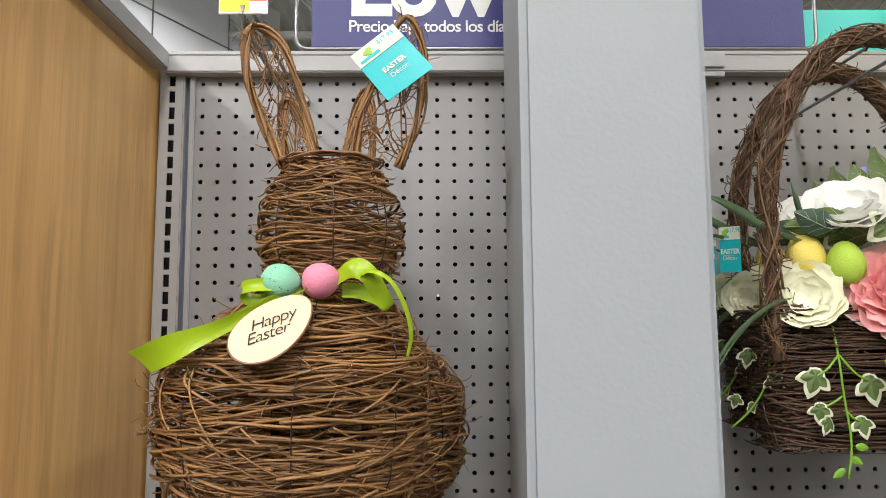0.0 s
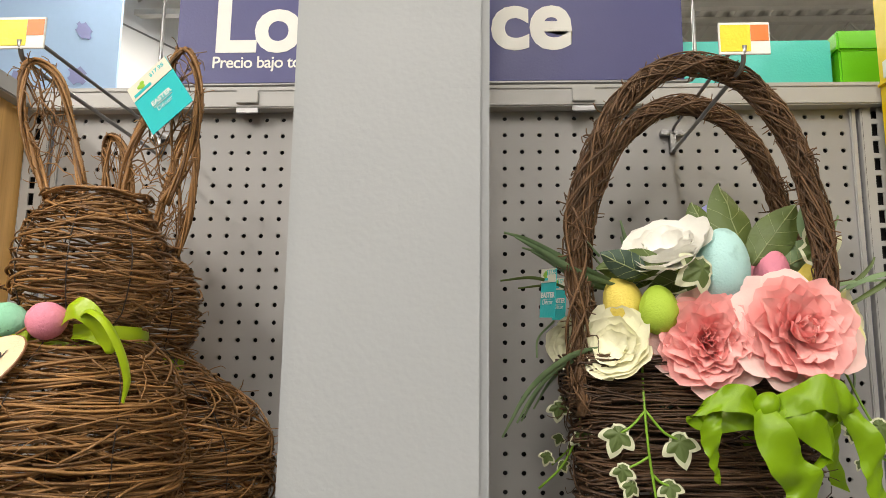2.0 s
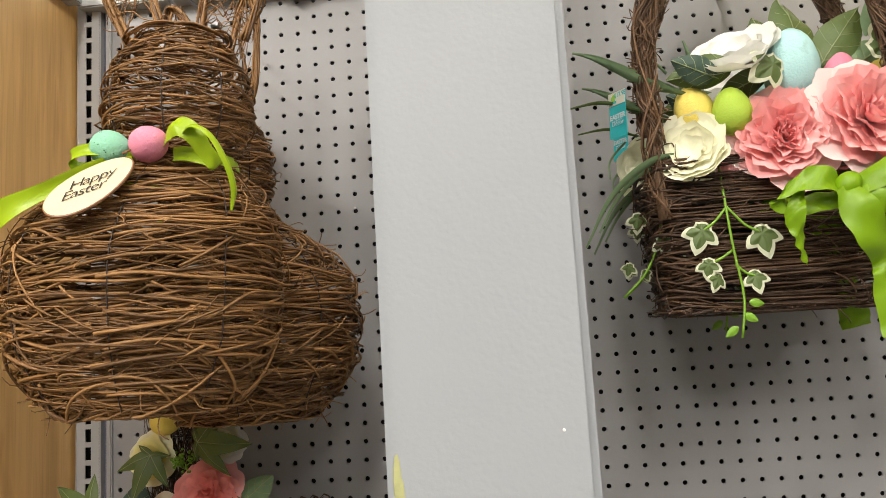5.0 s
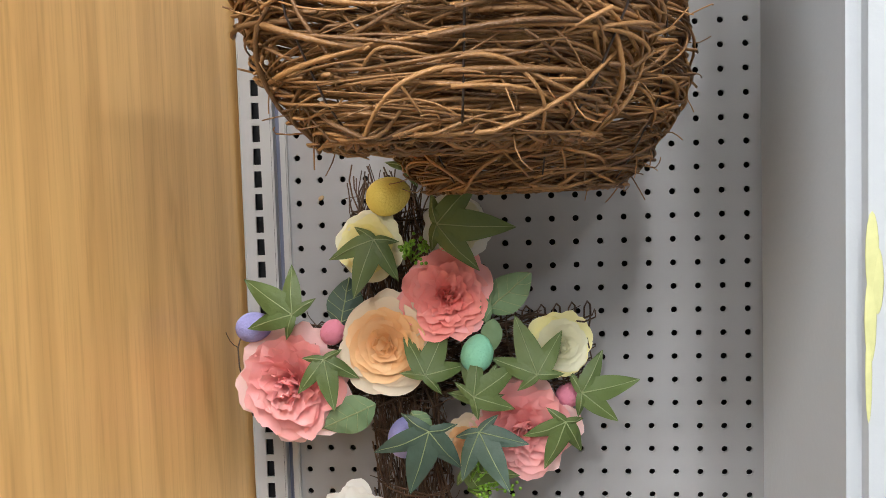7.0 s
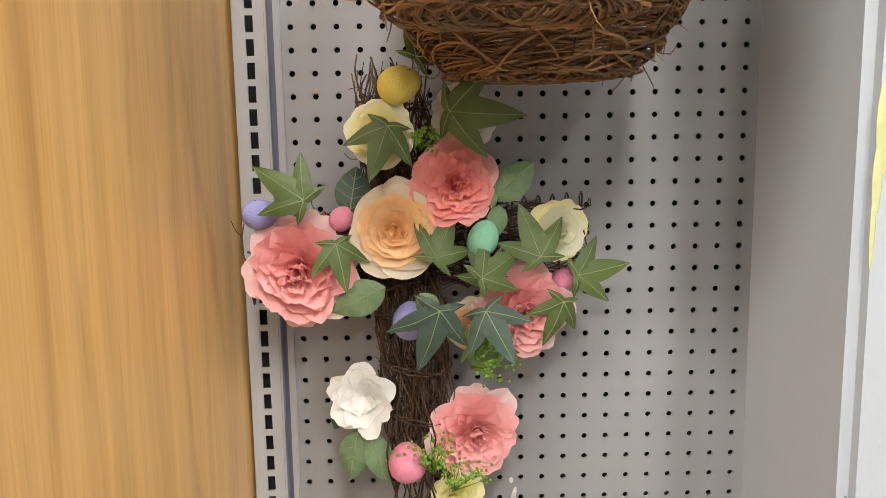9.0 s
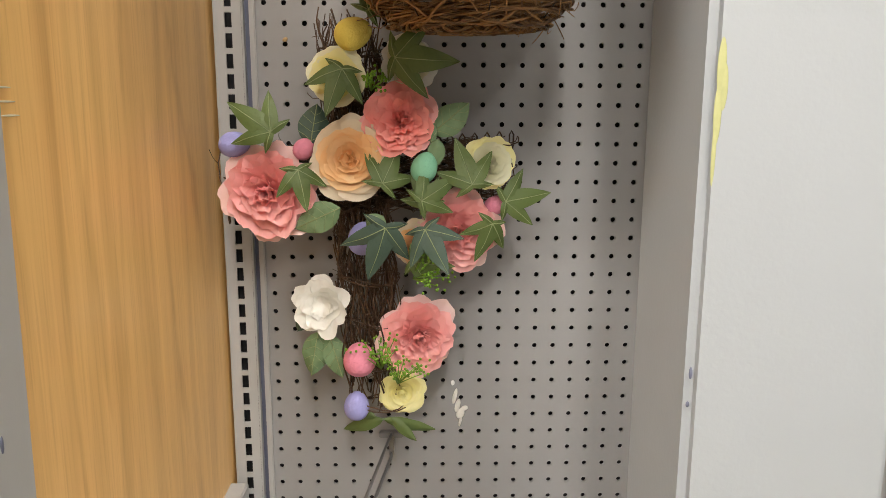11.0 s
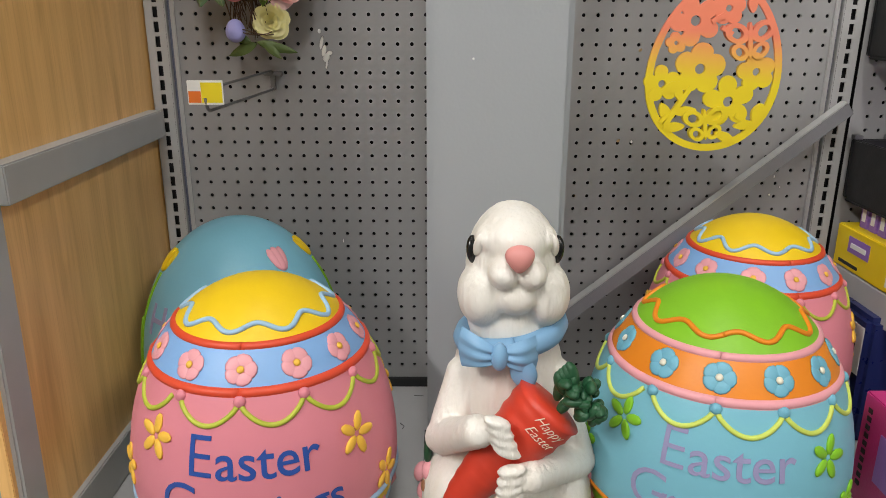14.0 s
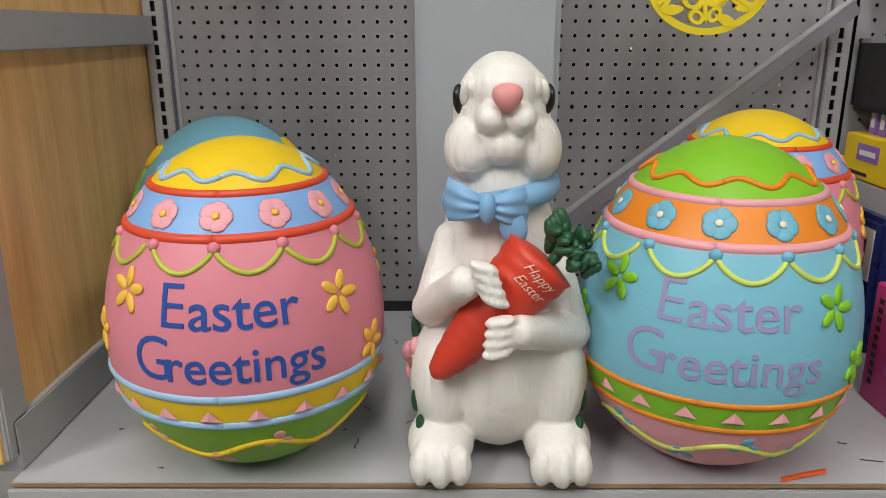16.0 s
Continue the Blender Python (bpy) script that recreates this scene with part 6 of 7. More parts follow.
    # green sprigs with small buds
    for x, z, a0 in ((-0.05, 1.06, 60), (-0.07, 0.925, 20), (-0.09, 0.945, -10), (-0.098, 1.285, 20)):
        lines, V, Fc = [], [], []
        for k in range(12):
            a = radians(a0 + rnd.uniform(-45, 45))
            L = rnd.uniform(0.018, 0.045) * (0.5 if z > 1.2 else 1.0)
            e = F(x + L * math.sin(a), 1.055 + rnd.uniform(-0.01, 0.015), z + L * math.cos(a))
            lines.append([F(x, 1.07, z), tuple((np.array(F(x, 1.07, z)) + np.array(e)) / 2 + np.array((0, -0.004, 0.002))), e])
            for q in range(5):
                blob(V, Fc, Vector(e) + Vector((rnd.gauss(0, 0.004), rnd.gauss(0, 0.003), rnd.gauss(0, 0.004))), (Vector((0.0018, 0, 0)), Vector((0, 0.0018, 0)), Vector((0, 0, 0.0018))), 6, 4)
        sp = stuff("sprig", lines, [0.0007] * len(lines), M_STEM, t)
        b = link_mesh("bud_cluster", V, Fc, M_STEM, sp, True)
        b["kind"] = "stuff"
    return t


flower_cross()


# ---- the hanging cut-out egg ----
def cutout_egg():
    m = bpy.data.materials.new("coral_to_yellow_paint")
    m.use_nodes = True
    n, l = m.node_tree.nodes, m.node_tree.links
    tc, sx, rp = n.new("ShaderNodeTexCoord"), n.new("ShaderNodeSeparateXYZ"), n.new("ShaderNodeValToRGB")
    mr, nz, ad = n.new("ShaderNodeMapRange"), n.new("ShaderNodeTexNoise"), n.new("ShaderNodeMath")
    l.new(tc.outputs["Object"], sx.inputs[0])
    l.new(sx.outputs["Z"], mr.inputs["Value"])
    mr.inputs["From Min"].default_value, mr.inputs["From Max"].default_value = -0.02, 0.055
    nz.inputs["Scale"].default_value = 60
    ad.operation, ad.inputs[1].default_value = "MULTIPLY_ADD", 0.12
    l.new(nz.outputs["Fac"], ad.inputs[0])
    l.new(mr.outputs["Result"], ad.inputs[2])
    l.new(ad.outputs[0], rp.inputs["Fac"])
    rp.color_ramp.elements[0].color, rp.color_ramp.elements[1].color = (0.76, 0.62, 0.01, 1), (0.83, 0.24, 0.14, 1)
    l.new(rp.outputs["Color"], n["Principled BSDF"].inputs["Base Color"])
    n["Principled BSDF"].inputs["Roughness"].default_value = 0.45
    t = thing("hanging_egg", "flat cut-out egg ornament fading from coral to yellow", "decoration", (0.634, 0.955, 0.839))
    t.rotation_euler = (0, radians(4), 0)
    TH, layer = 0.0045, [0]

    def plate(name, ring, hole=None):
        k, V, Fc = len(ring), [], []
        hole = hole or []
        layer[0] += 1
        hy = TH / 2 + 0.00012 * layer[0]
        for y in (-hy, hy):
            V += [(p[0], y, p[1]) for p in ring] + [(p[0], y, p[1]) for p in hole]
        o = k + len(hole)
        for i in range(k):
            j = (i + 1) % k
            Fc.append((i, j, o + j, o + i))
            if hole:
                Fc += [(i, k + i, k + j, j), (o + i, o + j, o + k + j, o + k + i), (k + i, o + k + i, o + k + j, k + j)]
        if not hole:
            Fc += [tuple(range(k)), tuple(o + i for i in range(k))[::-1]]
        return link_mesh(name, V, Fc, m, t)

    def outline(s):
        return [((0.102 - s) * math.sin(a) * (1 - 0.13 * math.cos(a)), (0.128 - s) * math.cos(a)) for a in [2 * math.pi * i / 72 for i in range(72)]]
    plate("rim", outline(0.0), outline(0.0105))
    U = lambda cx, cz: ((cx - 400) / 237 * 0.102, -(cz - 692) / 292 * 0.128)
    S = 0.102 / 237

    def flower(cx, cz, r, petals=5, spin=0.0, deep=0.3):
        c = U(cx, cz)
        ring = []
        for i in range(60):
            a = 2 * math.pi * i / 60
            q = r * S * (1 - deep + deep * abs(math.cos(petals * (a + spin) / 2)) ** 0.7)
            ring.append((c[0] + q * math.sin(a), c[1] + q * math.cos(a)))
        hole = [(c[0] + r * S * 0.2 * math.sin(2 * math.pi * i / 60), c[1] + r * S * 0.2 * math.cos(2 * math.pi * i / 60)) for i in range(60)]
        plate("flower", ring, hole)

    def lf(cx, cz, ang, L, W):
        c = U(cx, cz)
        a = radians(ang)
        ring = []
        for i in range(24):
            k = 2 * math.pi * i / 24
            u, w = L * S * math.cos(k), W * S * math.sin(k) * (1 - 0.25 * abs(math.cos(k)))
            ring.append((c[0] + u * math.sin(a) + w * math.cos(a), c[1] + u * math.cos(a) - w * math.sin(a)))
        plate("leaf", ring)

    def bar(x0, z0, x1, z1, w):
        a, b = Vector(U(x0, z0)), Vector(U(x1, z1))
        d = (b - a).normalized() * w * S
        o = Vector((-d.y, d.x))
        plate("stem", [tuple(a + o), tuple(b + o), tuple(b - o), tuple(a - o)])

    def butterfly(cx, cz, r, turn):
        c, a = U(cx, cz), radians(turn)
        for sx2 in (-1, 1):
            for ox, oz, rx, rz in ((0.55, 0.35, 0.5, 0.42), (0.42, -0.42, 0.36, 0.34)):
                ring, hole = [], []
                for i in range(28):
                    k = 2 * math.pi * i / 28
                    for lst, f in ((ring, 1.0), (hole, 0.52)):
                        x, z = sx2 * (ox + rx * f * math.cos(k)) * r * S, (oz + rz * f * math.sin(k) + 0.25 * rx * f * math.cos(k)) * r * S
                        lst.append((c[0] + x * math.cos(a) + z * math.sin(a), c[1] - x * math.sin(a) + z * math.cos(a)))
                plate("wing", ring, hole)
        ring = []
        for i in range(20):
            k = 2 * math.pi * i / 20
            x, z = 0.1 * math.cos(k) * r * S, 0.75 * math.sin(k) * r * S
            ring.append((c[0] + x * math.cos(a) + z * math.sin(a), c[1] - x * math.sin(a) + z * math.cos(a)))
        plate("wing_body", ring)
    for q in ((305, 545, 88, 5, 0.5, 0.5), (413, 497, 58, 5, 0.1, 0.25), (250, 622, 38, 5, 0.3, 0.3), (348, 702, 90, 5, 0.0, 0.28), (548, 698, 68, 5, 0.3, 0.28), (468, 806, 92, 5, 0.2, 0.5), (222, 762, 66, 5, 0.2, 0.45)):
        flower(*q)
    for q in ((470, 432, 120, 50, 16), (492, 475, 170, 32, 17), (250, 860, -30, 38, 20), (318, 850, 80, 42, 18), (288, 908, 80, 40, 18), (480, 930, 110, 44, 18), (540, 882, 75, 36, 17), (582, 838, 15, 36, 22), (286, 788, -25, 34, 16), (262, 770, 70, 40, 20)):
        lf(*q)
    for q in ((326, 765, 255, 905, 9), (500, 850, 560, 880, 8), (430, 440, 480, 455, 8), (360, 545, 400, 520, 9), (255, 870, 235, 895, 7), (400, 560, 440, 580, 8)):
        bar(*q)
    butterfly(505, 597, 84, -10)
    butterfly(398, 890, 74, -12)
    M_TURQ = shader("turquoise_ribbon", (0.03, 0.42, 0.6), 0.4, vary=0.1)
    loop = [(-0.012, -0.003, 0.123), (-0.01, 0.004, 0.15), (0.002, 0.014, 0.185), (0.006, 0.016, 0.2)]
    ribbon("ribbon", loop, [(0.007, 0.002, 0)] * 4, M_TURQ, t, 14)
    ribbon("ribbon", [(0.006, 0.016, 0.197), (0.014, 0.01, 0.2), (0.022, 0.008, 0.195)], [(0, 0.002, 0.008)] * 3, M_TURQ, t, 10)
    rod("thread", [(0.004, 0.016, 0.2), (0.012, 0.02, 0.252)], 0.0005, M_WHITE, t, 5)
    box("paper_tag", (-0.003, 0.008, 0.16), (0.001, 0.009, 0.205), M_WHITE, t, 0)
    return t


cutout_egg()

# ---- the sign over the top rail ----
sign = thing("price_sign", "dark blue hanging sign with white lettering in a wire frame", "sign", (0.3, 1.174, 2.01))
sb = box("panel", (-0.377, -0.002, 0.0), (0.384, 0.003, 0.34), M_BLUE, sign, 0.0008)
wire("frame", [(-0.4, -0.004, 0.36), (-0.4, -0.004, -0.004), (0.4, -0.004, -0.004), (0.4, -0.004, 0.36)], 0.0034, M_STEEL, sign, 0.02)
words("lettering", "Low", 0.134, M_WHITE, Matrix.Translation((-0.322, -0.0026, 0.053)) @ UPRIGHT, sign, 0.0042, 0.0002, 0.98)
words("lettering", "Price", 0.134, M_WHITE, Matrix.Translation((-0.046, -0.0026, 0.053)) @ UPRIGHT, sign, 0.0042, 0.0002, 0.98)
words("lettering", "Precio bajo todos los días", 0.0262, M_WHITE, Matrix.Translation((-0.321, -0.0026, 0.0245)) @ UPRIGHT, sign, 0.0003, 0.0002, 0.93)

# goods stored over the shelving
def carton(name, lo, hi, mat, label, cat="box", lid=0.0):
    t = thing(name, label, cat, ((lo[0] + hi[0]) / 2, (lo[1] + hi[1]) / 2, lo[2]))
    c = Vector(t.location)
    box("carton_body", Vector(lo) - c, Vector(hi) - c, mat, t, 0.003)
    if lid:
        box("lid", Vector((lo[0] - 0.004, lo[1] - 0.004, hi[2] - lid)) - c, Vector((hi[0] + 0.004, hi[1] + 0.004, hi[2] + 0.004)) - c, mat, t, 0.003)
    return t


tagged(box("top_shelf", (-0.3, 1.245, 1.97), (1.75, 1.7, 1.985), M_RAIL), "grey steel top shelf behind the rail", "shelf", kind="structure")
tagged(box("shelf_back_post", (0.5, 1.66, 0.0), (0.56, 1.7, 1.97), M_RAIL), "grey post under the top shelf", "post", kind="structure")
carton("storage_box", (0.5, 1.285, 1.985), (0.95, 1.6, 2.122), M_TEAL_BOX, "turquoise storage box on the top shelf")
carton("storage_box", (0.962, 1.285, 1.985), (1.35, 1.6, 2.132), M_GREEN_BOX, "bright green storage box on the top shelf", lid=0.03)

# pale blue hanging banner far behind
ban = thing("hanging_banner", "large pale blue printed banner hung from the roof", "banner", (-3.13, 4.4, 2.9))
bm = box_into(bmesh.new(), (-1.6, -0.01, 0.0), (1.25, 0.01, 1.9))
bmesh.ops.bevel(bm, geom=[e for e in bm.edges if abs(e.verts[0].co.y - e.verts[1].co.y) > 0.01], offset=0.2, segments=6, affect="EDGES")
bp = part("cloth", bm, M_PALEBLUE, ban)
rb = random.Random(8)
M_LAVENDER = shader("lavender_print", (0.30, 0.33, 0.62), 0.7, vary=0.15, scale=6)
for k in range(48):
    cx, cz = -1.4 + 0.34 * (k % 8), 0.2 + 0.29 * (k // 8)
    w, h = rb.uniform(0.02, 0.055), rb.uniform(0.06, 0.115)
    m = Matrix.Translation((cx + rb.uniform(-0.04, 0.04), -0.014, cz + rb.uniform(-0.025, 0.025))) @ Matrix.Rotation(rb.uniform(-0.8, 0.8), 4, "Y")
    bm = box_into(bmesh.new(), (-w, -0.001, -h), (w, 0.001, h), 0, m)
    bmesh.ops.bevel(bm, geom=[e for e in bm.edges if abs(e.verts[0].co.y - e.verts[1].co.y) > 0.001], offset=w * 0.7, segments=3, affect="EDGES")
    part("print_mark", bm, M_LAVENDER, bp)
for x in (-1.4, 1.05):
    rod("cord", [(x, 0, 1.88), (x, 0, 2.72)], 0.006, M_STEEL, ban, 5)

# white panelled partition that runs away behind the bay, with dark joints
A, B = Vector((-5.0, 2.2, 0)), Vector((-1.75, 9.0, 0))
run = B - A
mp = Matrix.Translation(A) @ Matrix.Rotation(math.atan2(run.y, run.x), 4, "Z")
part_wall = part("wall_partition", box_into(bmesh.new(), (0, 0, 0), (run.length, 0.1, 5.55), 0, mp), shader("partition_white", (0.82, 0.83, 0.84), 0.5, vary=0.03, scale=2))
tagged(part_wall, "white panelled store partition behind the shelving", "wall", kind="structure")
for k in range(1, 6):
    part("joint", box_into(bmesh.new(), (0, -0.004, 0.95 * k), (run.length, -0.001, 0.95 * k + 0.018), 0, mp), M_STEEL, part_wall)
for k in range(1, 7):
    part("joint", box_into(bmesh.new(), (1.1 * k, -0.008, 0), (1.1 * k + 0.018, -0.005, 5.5), 0, mp), M_STEEL, part_wall)

# ---- the next bay ----
side = thing("candy_shelf", "grey steel shelf of the next bay with a price rail", "shelf", (1.35, 0.9, 0.44))
box("plate", (-0.365, -0.3, 0.0), (0.38, 0.28, 0.02), M_RAIL, side, 0.002)
box("side_bracket", (-0.372, -0.2, -0.04), (-0.366, 0.28, 0.018), M_RAIL, side, 0.001)
box("price_rail", (-0.37, -0.306, -0.025), (0.38, -0.3, 0.022), M_RAIL, side, 0.001)


def candy_tray():
    t = thing("candy_tray", "yellow card tray of violet candy boxes", "display tray", (1.13, 1.02, 0.46))
    box("tray", (-0.15, -0.15, 0.0), (0.2, 0.145, 0.078), M_YBOX, t, 0.002)
    box("logo_patch", (-0.1512, 0.03, 0.034), (-0.15, 0.1, 0.064), M_PURPBOX, t, 0.0004)
    box("logo_bar", (-0.1522, 0.04, 0.044), (-0.1512, 0.09, 0.053), M_WHITE, t, 0)
    box("print_bar", (-0.1512, 0.06, 0.008), (-0.15, 0.125, 0.014), M_INK, t, 0)
    pc = box("price_label", (-0.152, -0.125, 0.01), (-0.15, -0.03, 0.06), M_WHITE, t, 0.0005)
    for k in range(4):
        box("bar", (-0.153, -0.115 + 0.02 * k, 0.02), (-0.152, -0.105 + 0.02 * k, 0.05), M_INK, pc, 0)
    for i in range(9):
        y = 0.115 - i * 0.03
        for q, x in enumerate((-0.128, -0.06, 0.01)):
            b = box("candy_box", (x, y - 0.024, 0.004), (x + 0.06, y, 0.166 - 0.004 * q), M_PURPBOX, t, 0.001)
            if q == 0:
                box("print_bar", (x - 0.001, y - 0.017, 0.09), (x, y - 0.006, 0.138), M_WHITE, b, 0)
                box("egg_print", (x - 0.001, y - 0.02, 0.142), (x, y - 0.005, 0.162), M_LABEL_Y, b, 0)
    return t


candy_tray()


def black_tray(z, y0, y1, h):
    t = thing("plastic_tray", "empty black plastic hanging tray on the next bay", "tray", (1.2, 1.1, z), "plastic trays")
    box("back", (-0.215, 0.07, 0.0), (0.2, 0.08, h), M_BLACK, t, 0.002)
    box("side", (-0.215, y0 - 1.1, 0.0), (-0.209, 0.07, h), M_BLACK, t, 0.002)
    box("base", (-0.215, y0 - 1.1, -0.006), (0.2, 0.07, 0.0), M_BLACK, t, 0.002)
    for k in range(3):
        box("clip", (-0.216 + 0.06 * k, 0.066, h), (-0.2 + 0.06 * k, 0.08, h + 0.008), M_STEEL, t, 0.001)
    return t


black_tray(0.585, 0.86, 1.18, 0.11)
black_tray(0.845, 1.02, 1.18, 0.1)

yb = thing("chocolate_carton", "large yellow chocolate display carton on the next bay", "carton", (1.2, 0.98, 1.77))
box("carton_body", (-0.245, -0.3, 0.0), (0.3, 0.185, 0.42), M_YBOX, yb, 0.003)
box("flap", (-0.25, -0.3, 0.22), (-0.2455, 0.18, 0.224), M_YBOX, yb, 0.0005)
M_CHOC = shader("brown_print", (0.05, 0.02, 0.012), 0.5)
for k in range(7):
    box("print_bar", (-0.2475, 0.1 - 0.042 * k, 0.085), (-0.2462, 0.124 - 0.042 * k, 0.155), M_CHOC, yb, 0)
box("print_bar", (-0.2475, -0.25, 0.05), (-0.2462, 0.1, 0.062), M_CHOC, yb, 0)
box("white_label", (-0.2475, 0.12, 0.012), (-0.2462, 0.175, 0.034), M_WHITE, yb, 0)
box("white_label", (-0.2515, 0.1, 0.226), (-0.2502, 0.16, 0.25), M_WHITE, yb, 0)
tagged(box("carton_shelf", (0.972, 0.66, 1.752), (1.7, 1.18, 1.768), M_RAIL), "grey shelf under the yellow carton", "shelf", kind="structure")
for zs in (1.752, 1.51):
    bm = bmesh.new()
    pts = [(1.18, 0.0), (0.7, 0.0), (0.7, -0.025), (1.0, -0.045), (1.06, -0.13), (1.18, -0.135)]
    fs = [[bm.verts.new((x, y, zs + z)) for y, z in pts] for x in (0.973, 0.976)]
    bm.faces.new(fs[0])
    bm.faces.new(fs[1][::-1])
    for i in range(len(pts)):
        bm.faces.new((fs[0][i], fs[1][i], fs[1][(i + 1) % len(pts)], fs[0][(i + 1) % len(pts)]))
    tagged(part("shelf_bracket", bm, M_RAIL), "grey steel side bracket of a shelf in the next bay", "bracket", "shelf brackets", kind="structure")
tagged(box("lower_shelf", (0.977, 0.72, 1.494), (1.7, 1.18, 1.51), M_RAIL), "empty grey shelf of the next bay", "shelf", kind="structure")

pk = thing("snack_carton", "magenta snack carton standing on the deck", "carton", (0.99, 0.74, DECK_Z))
box("carton_body", (-0.112, -0.14, 0.0), (0.2, 0.085, 0.185), M_PINKBOX, pk, 0.002)
for k in range(10):
    box("print_bar", (-0.1132, 0.06, 0.03 + 0.014 * k), (-0.112, 0.07, 0.038 + 0.014 * k), M_INK, pk, 0)
box("logo_patch", (-0.1132, -0.1, 0.06), (-0.112, 0.03, 0.14), M_PURPBOX, pk, 0)
bb = thing("snack_bag", "dark blue snack packet with a white price label", "packet", (1.03, 1.03, DECK_Z))
box("packet_body", (-0.075, -0.06, 0.0), (0.1, 0.06, 0.24), shader("navy_foil", (0.02, 0.03, 0.14), 0.3, vary=0.2), bb, 0.01)
lb = box("price_label", (-0.077, -0.05, 0.13), (-0.0755, 0.03, 0.22), M_WHITE, bb, 0.0005)
for k in range(3):
    box("bar", (-0.0785, -0.03 + 0.02 * k, 0.15), (-0.077, -0.02 + 0.02 * k, 0.2), M_INK, lb, 0)

# steel brace leaning across the bay: a folded angle with a hooked end
P0, P1 = Vector((0.4, 1.03, 0.362)), Vector((0.948, 1.133, 0.757))
d = P1 - P0
br = thing("loose_brace", "loose grey steel angle bar leaning across the bay", "bar", P0)
m = d.to_track_quat("X", "Z").to_matrix().to_4x4()
M_BRACE = shader("brace_grey", (0.23, 0.23, 0.25), 0.4, vary=0.1, stains=0.1)
part("web", box_into(bmesh.new(), (-0.2, -0.003, -0.013), (d.length, 0.0, 0.011), 0.0012, m), M_BRACE, br)
part("flange", box_into(bmesh.new(), (-0.2, -0.003, 0.0115), (d.length, 0.016, 0.0145), 0.001, m), M_RAIL, br)
part("end_hook", box_into(bmesh.new(), (d.length - 0.02, 0.0005, -0.01), (d.length + 0.004, 0.02, -0.004), 0.001, m), M_STEEL, br)

# ---- litter and marks ----
rl = random.Random(5)
for k in range(44):
    x, y = rl.uniform(-0.28, 0.9), rl.uniform(0.62, 1.15)
    if 0.19 < x < 0.41 and y > 0.8:
        continue
    a, L = rl.uniform(0, 6.3), rl.uniform(0.004, 0.026)
    pts = [(x + L * t * math.cos(a) + 0.003 * math.sin(5 * t + k), y + L * t * math.sin(a), DECK_Z + 0.0008 + 0.0012 * t * (k % 3)) for t in np.linspace(0, 1, 6)]
    tagged(rod("fallen_twig", pts, rl.uniform(0.0004, 0.0009), M_INK, sides=4), "tiny dark twig fallen on the deck", "litter", "fallen twigs")
tape = thing("orange_tape", "scrap of orange tape on the deck edge", "litter", (0.69, 0.602, DECK_Z))
ribbon("strip", [(-0.03, -0.008, 0.001), (0.0, 0.0, 0.003), (0.035, 0.012, 0.0012)], [(0.004, 0.011, 0.0)] * 3, shader("orange_plastic", (0.85, 0.12, 0.02), 0.4), tape, 10)
rs = thing("red_scrap", "small red scrap lying on the deck", "litter", (-0.205, 0.8, DECK_Z))
part("flake", box_into(bmesh.new(), (-0.004, -0.003, 0.0), (0.004, 0.003, 0.003), 0.001), P_RED, rs)
# dried glue on the board, yellow smear on the column
gl = thing("glue_mark", "dried cream glue smear on the pegboard", "stain", (0.007, 1.1895, 0.85))
V, Fc = [], []
for x, z, a, b in ((-0.004, 0.014, 0.003, 0.012), (0.0, 0.0, 0.004, 0.01), (0.004, -0.012, 0.006, 0.008), (0.01, -0.004, 0.005, 0.004), (0.004, -0.024, 0.002, 0.008)):
    blob(V, Fc, Vector((x, 0, z)), (Vector((a, 0, 0)), Vector((0, 0.0012, 0)), Vector((0.2 * b, 0, b))))
link_mesh("smear", V, Fc, M_PET_W, gl, True)
M_SMEAR = shader("yellow_smear", (0.52, 0.52, 0.24), 0.5, vary=0.25, scale=120)
for nm, x, z, w, h in (("paint_smear", 0.2095, 1.3, 0.004, 0.026), ("paint_smear", 0.2125, 1.285, 0.0035, 0.02), ("paint_smear", 0.2085, 1.262, 0.0035, 0.026), ("paint_smear", 0.2075, 1.23, 0.002, 0.03)):
    s = thing(nm, "yellow paint smear on the column edge", "stain", (x, 0.8279, z), "paint smears")
    V, Fc = [], []
    blob(V, Fc, Vector((0, 0, 0)), (Vector((w, 0, 0)), Vector((0, 0.0003, 0)), Vector((0, 0, h))), 12, 8)
    link_mesh("smear", V, Fc, M_SMEAR, s, True)
# chips round worn holes, specks of paint, scratches
M_TAN = shader("bare_tan_chip", (0.55, 0.38, 0.2), 0.7, vary=0.2, scale=300)


def speck(label, at, size, mat, lean=0.0):
    t = thing("paint_chip", label, "stain", at, "paint chips")
    V, Fc = [], []
    blob(V, Fc, Vector((0, 0, 0)), (Vector((size[0], 0, lean)), Vector((0, size[1], 0)), Vector((0, 0, size[2]))), 9, 6)
    link_mesh("flake", V, Fc, mat, t, True)


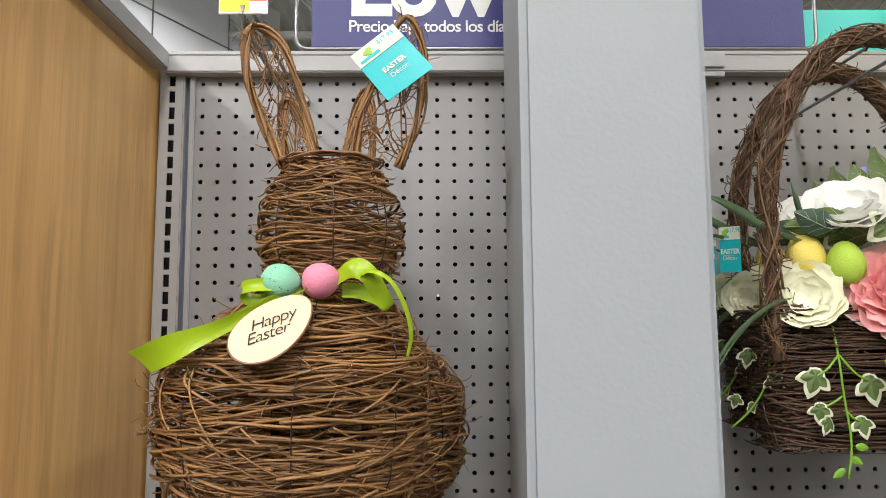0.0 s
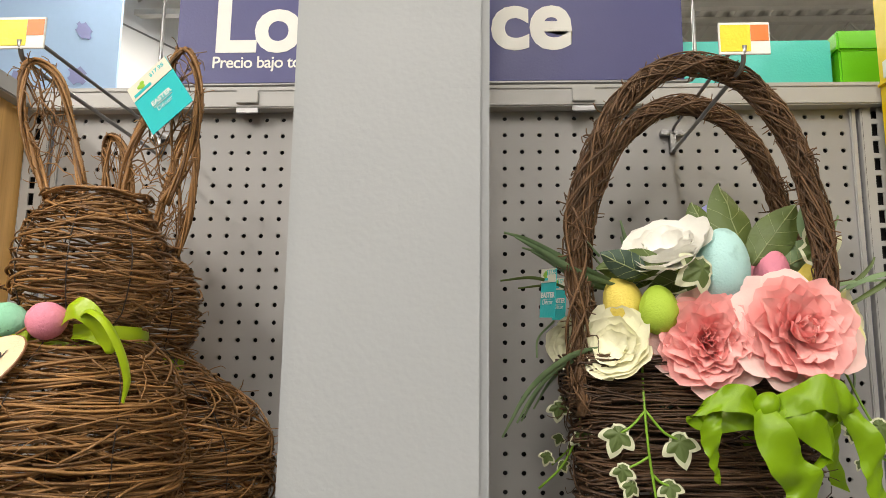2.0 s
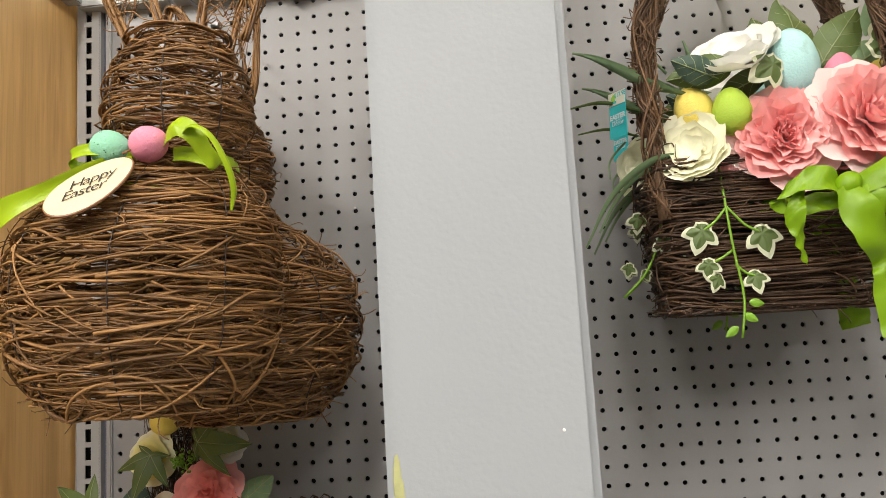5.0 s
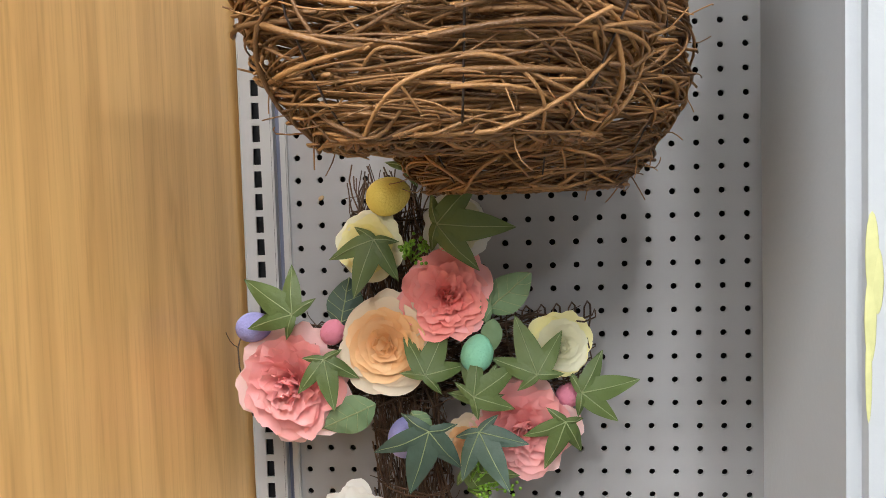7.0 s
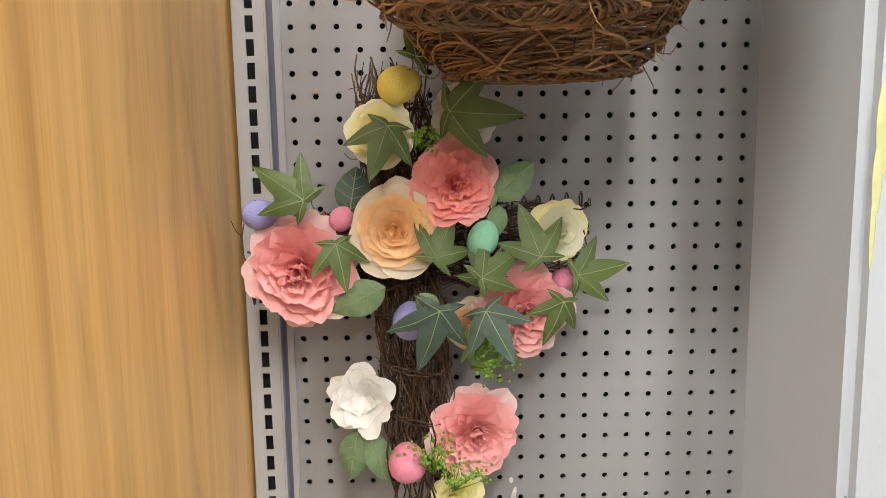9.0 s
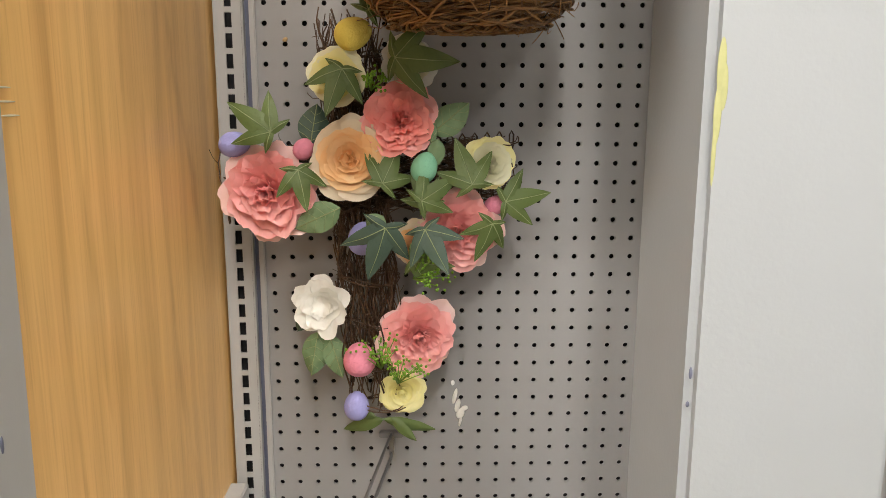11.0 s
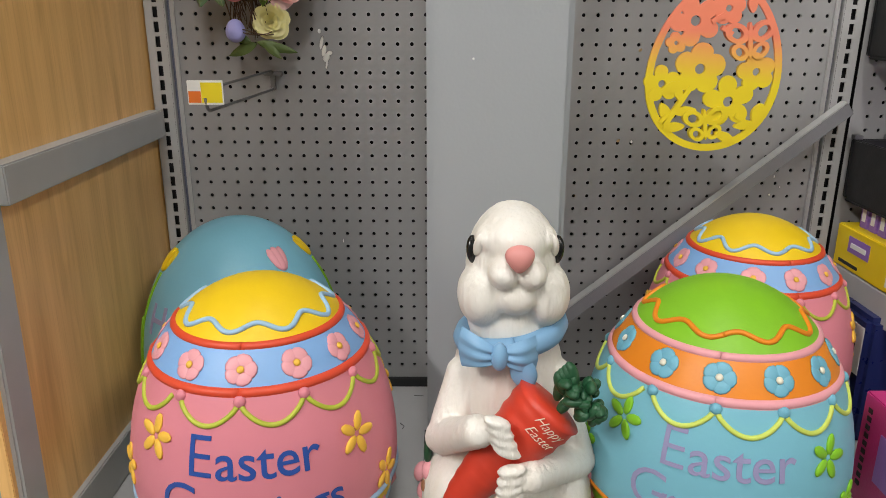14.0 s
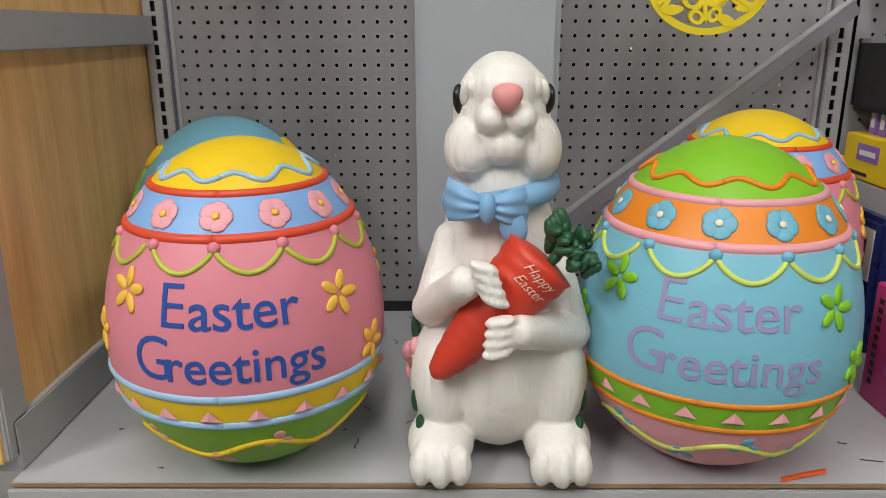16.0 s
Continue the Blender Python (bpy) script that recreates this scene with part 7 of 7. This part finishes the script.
for x, z in ((-0.219, 1.3515), (0.552, 0.688), (0.606, 0.85), (0.58, 0.853)):
    speck("tan paint chip beside a hole of the pegboard", (x, 1.1895, z), (0.0035, 0.0008, 0.0028), M_TAN, 0.001)
for x, z, w, h in ((0.577, 0.686, 0.002, 0.003), (0.029, 0.491, 0.001, 0.004), (0.114, 1.631, 0.002, 0.002), (0.0, 0.884, 0.003, 0.004), (0.855, 0.62, 0.001, 0.003), (0.85, 0.585, 0.002, 0.002), (0.868, 0.6, 0.001, 0.002)):
    speck("white speck of paint on the pegboard", (x, 1.1895, z), (w, 0.0006, h), M_WHITE)
for x, z in ((0.366, 1.34), (0.262, 0.857)):
    speck("white speck of paint on the column", (x, 0.8278, z), (0.0016, 0.0006, 0.0016), M_WHITE)
for x, z, h in ((0.2015, 1.03, 0.006), (0.2005, 1.0, 0.003)):
    speck("dark chip on the column edge", (x, 0.8295, z), (0.0018, 0.0012, h), M_GROOVE)
for k in range(3):
    speck("pale scratch on the wooden panel", (-0.3115, 0.685 + 0.004 * k, 1.279 - 0.009 * k), (0.0005, 0.012, 0.0007), P_CREAM)
for y, z, w, h in ((0.611, 1.155, 0.003, 0.006), (0.633, 1.114, 0.002, 0.007), (0.63, 1.06, 0.002, 0.006)):
    speck("dark patch worn through the paint of the post", (-0.3037, y, z), (0.0006, w, h), M_GROOVE)
# clear price channel along the front of the deck
pcn = thing("price_channel", "crumpled clear plastic price channel on the deck front", "price channel", (-0.06, 0.578, 0.125))
box("plastic", (-0.2, -0.003, -0.02), (0.2, 0.0, 0.03), shader("clear_plastic", (0.6, 0.6, 0.62), 0.12, vary=0.2, scale=40, bump=0.8, bscale=25), pcn, 0.001)
# cable tie and slot on the panel post
ct = thing("cable_tie", "white cable tie through a hole in the post", "cable tie", (-0.325, 0.6155, 0.6))
box("strap", (-0.003, -0.003, -0.02), (0.003, 0.0, 0.012), M_WHITE, ct, 0.001)
# no opening here: a flat black plate paints the hole's shade
box("hole", (-0.006, -0.0008, 0.008), (0.006, 0.0, 0.02), M_DARK, ct, 0)
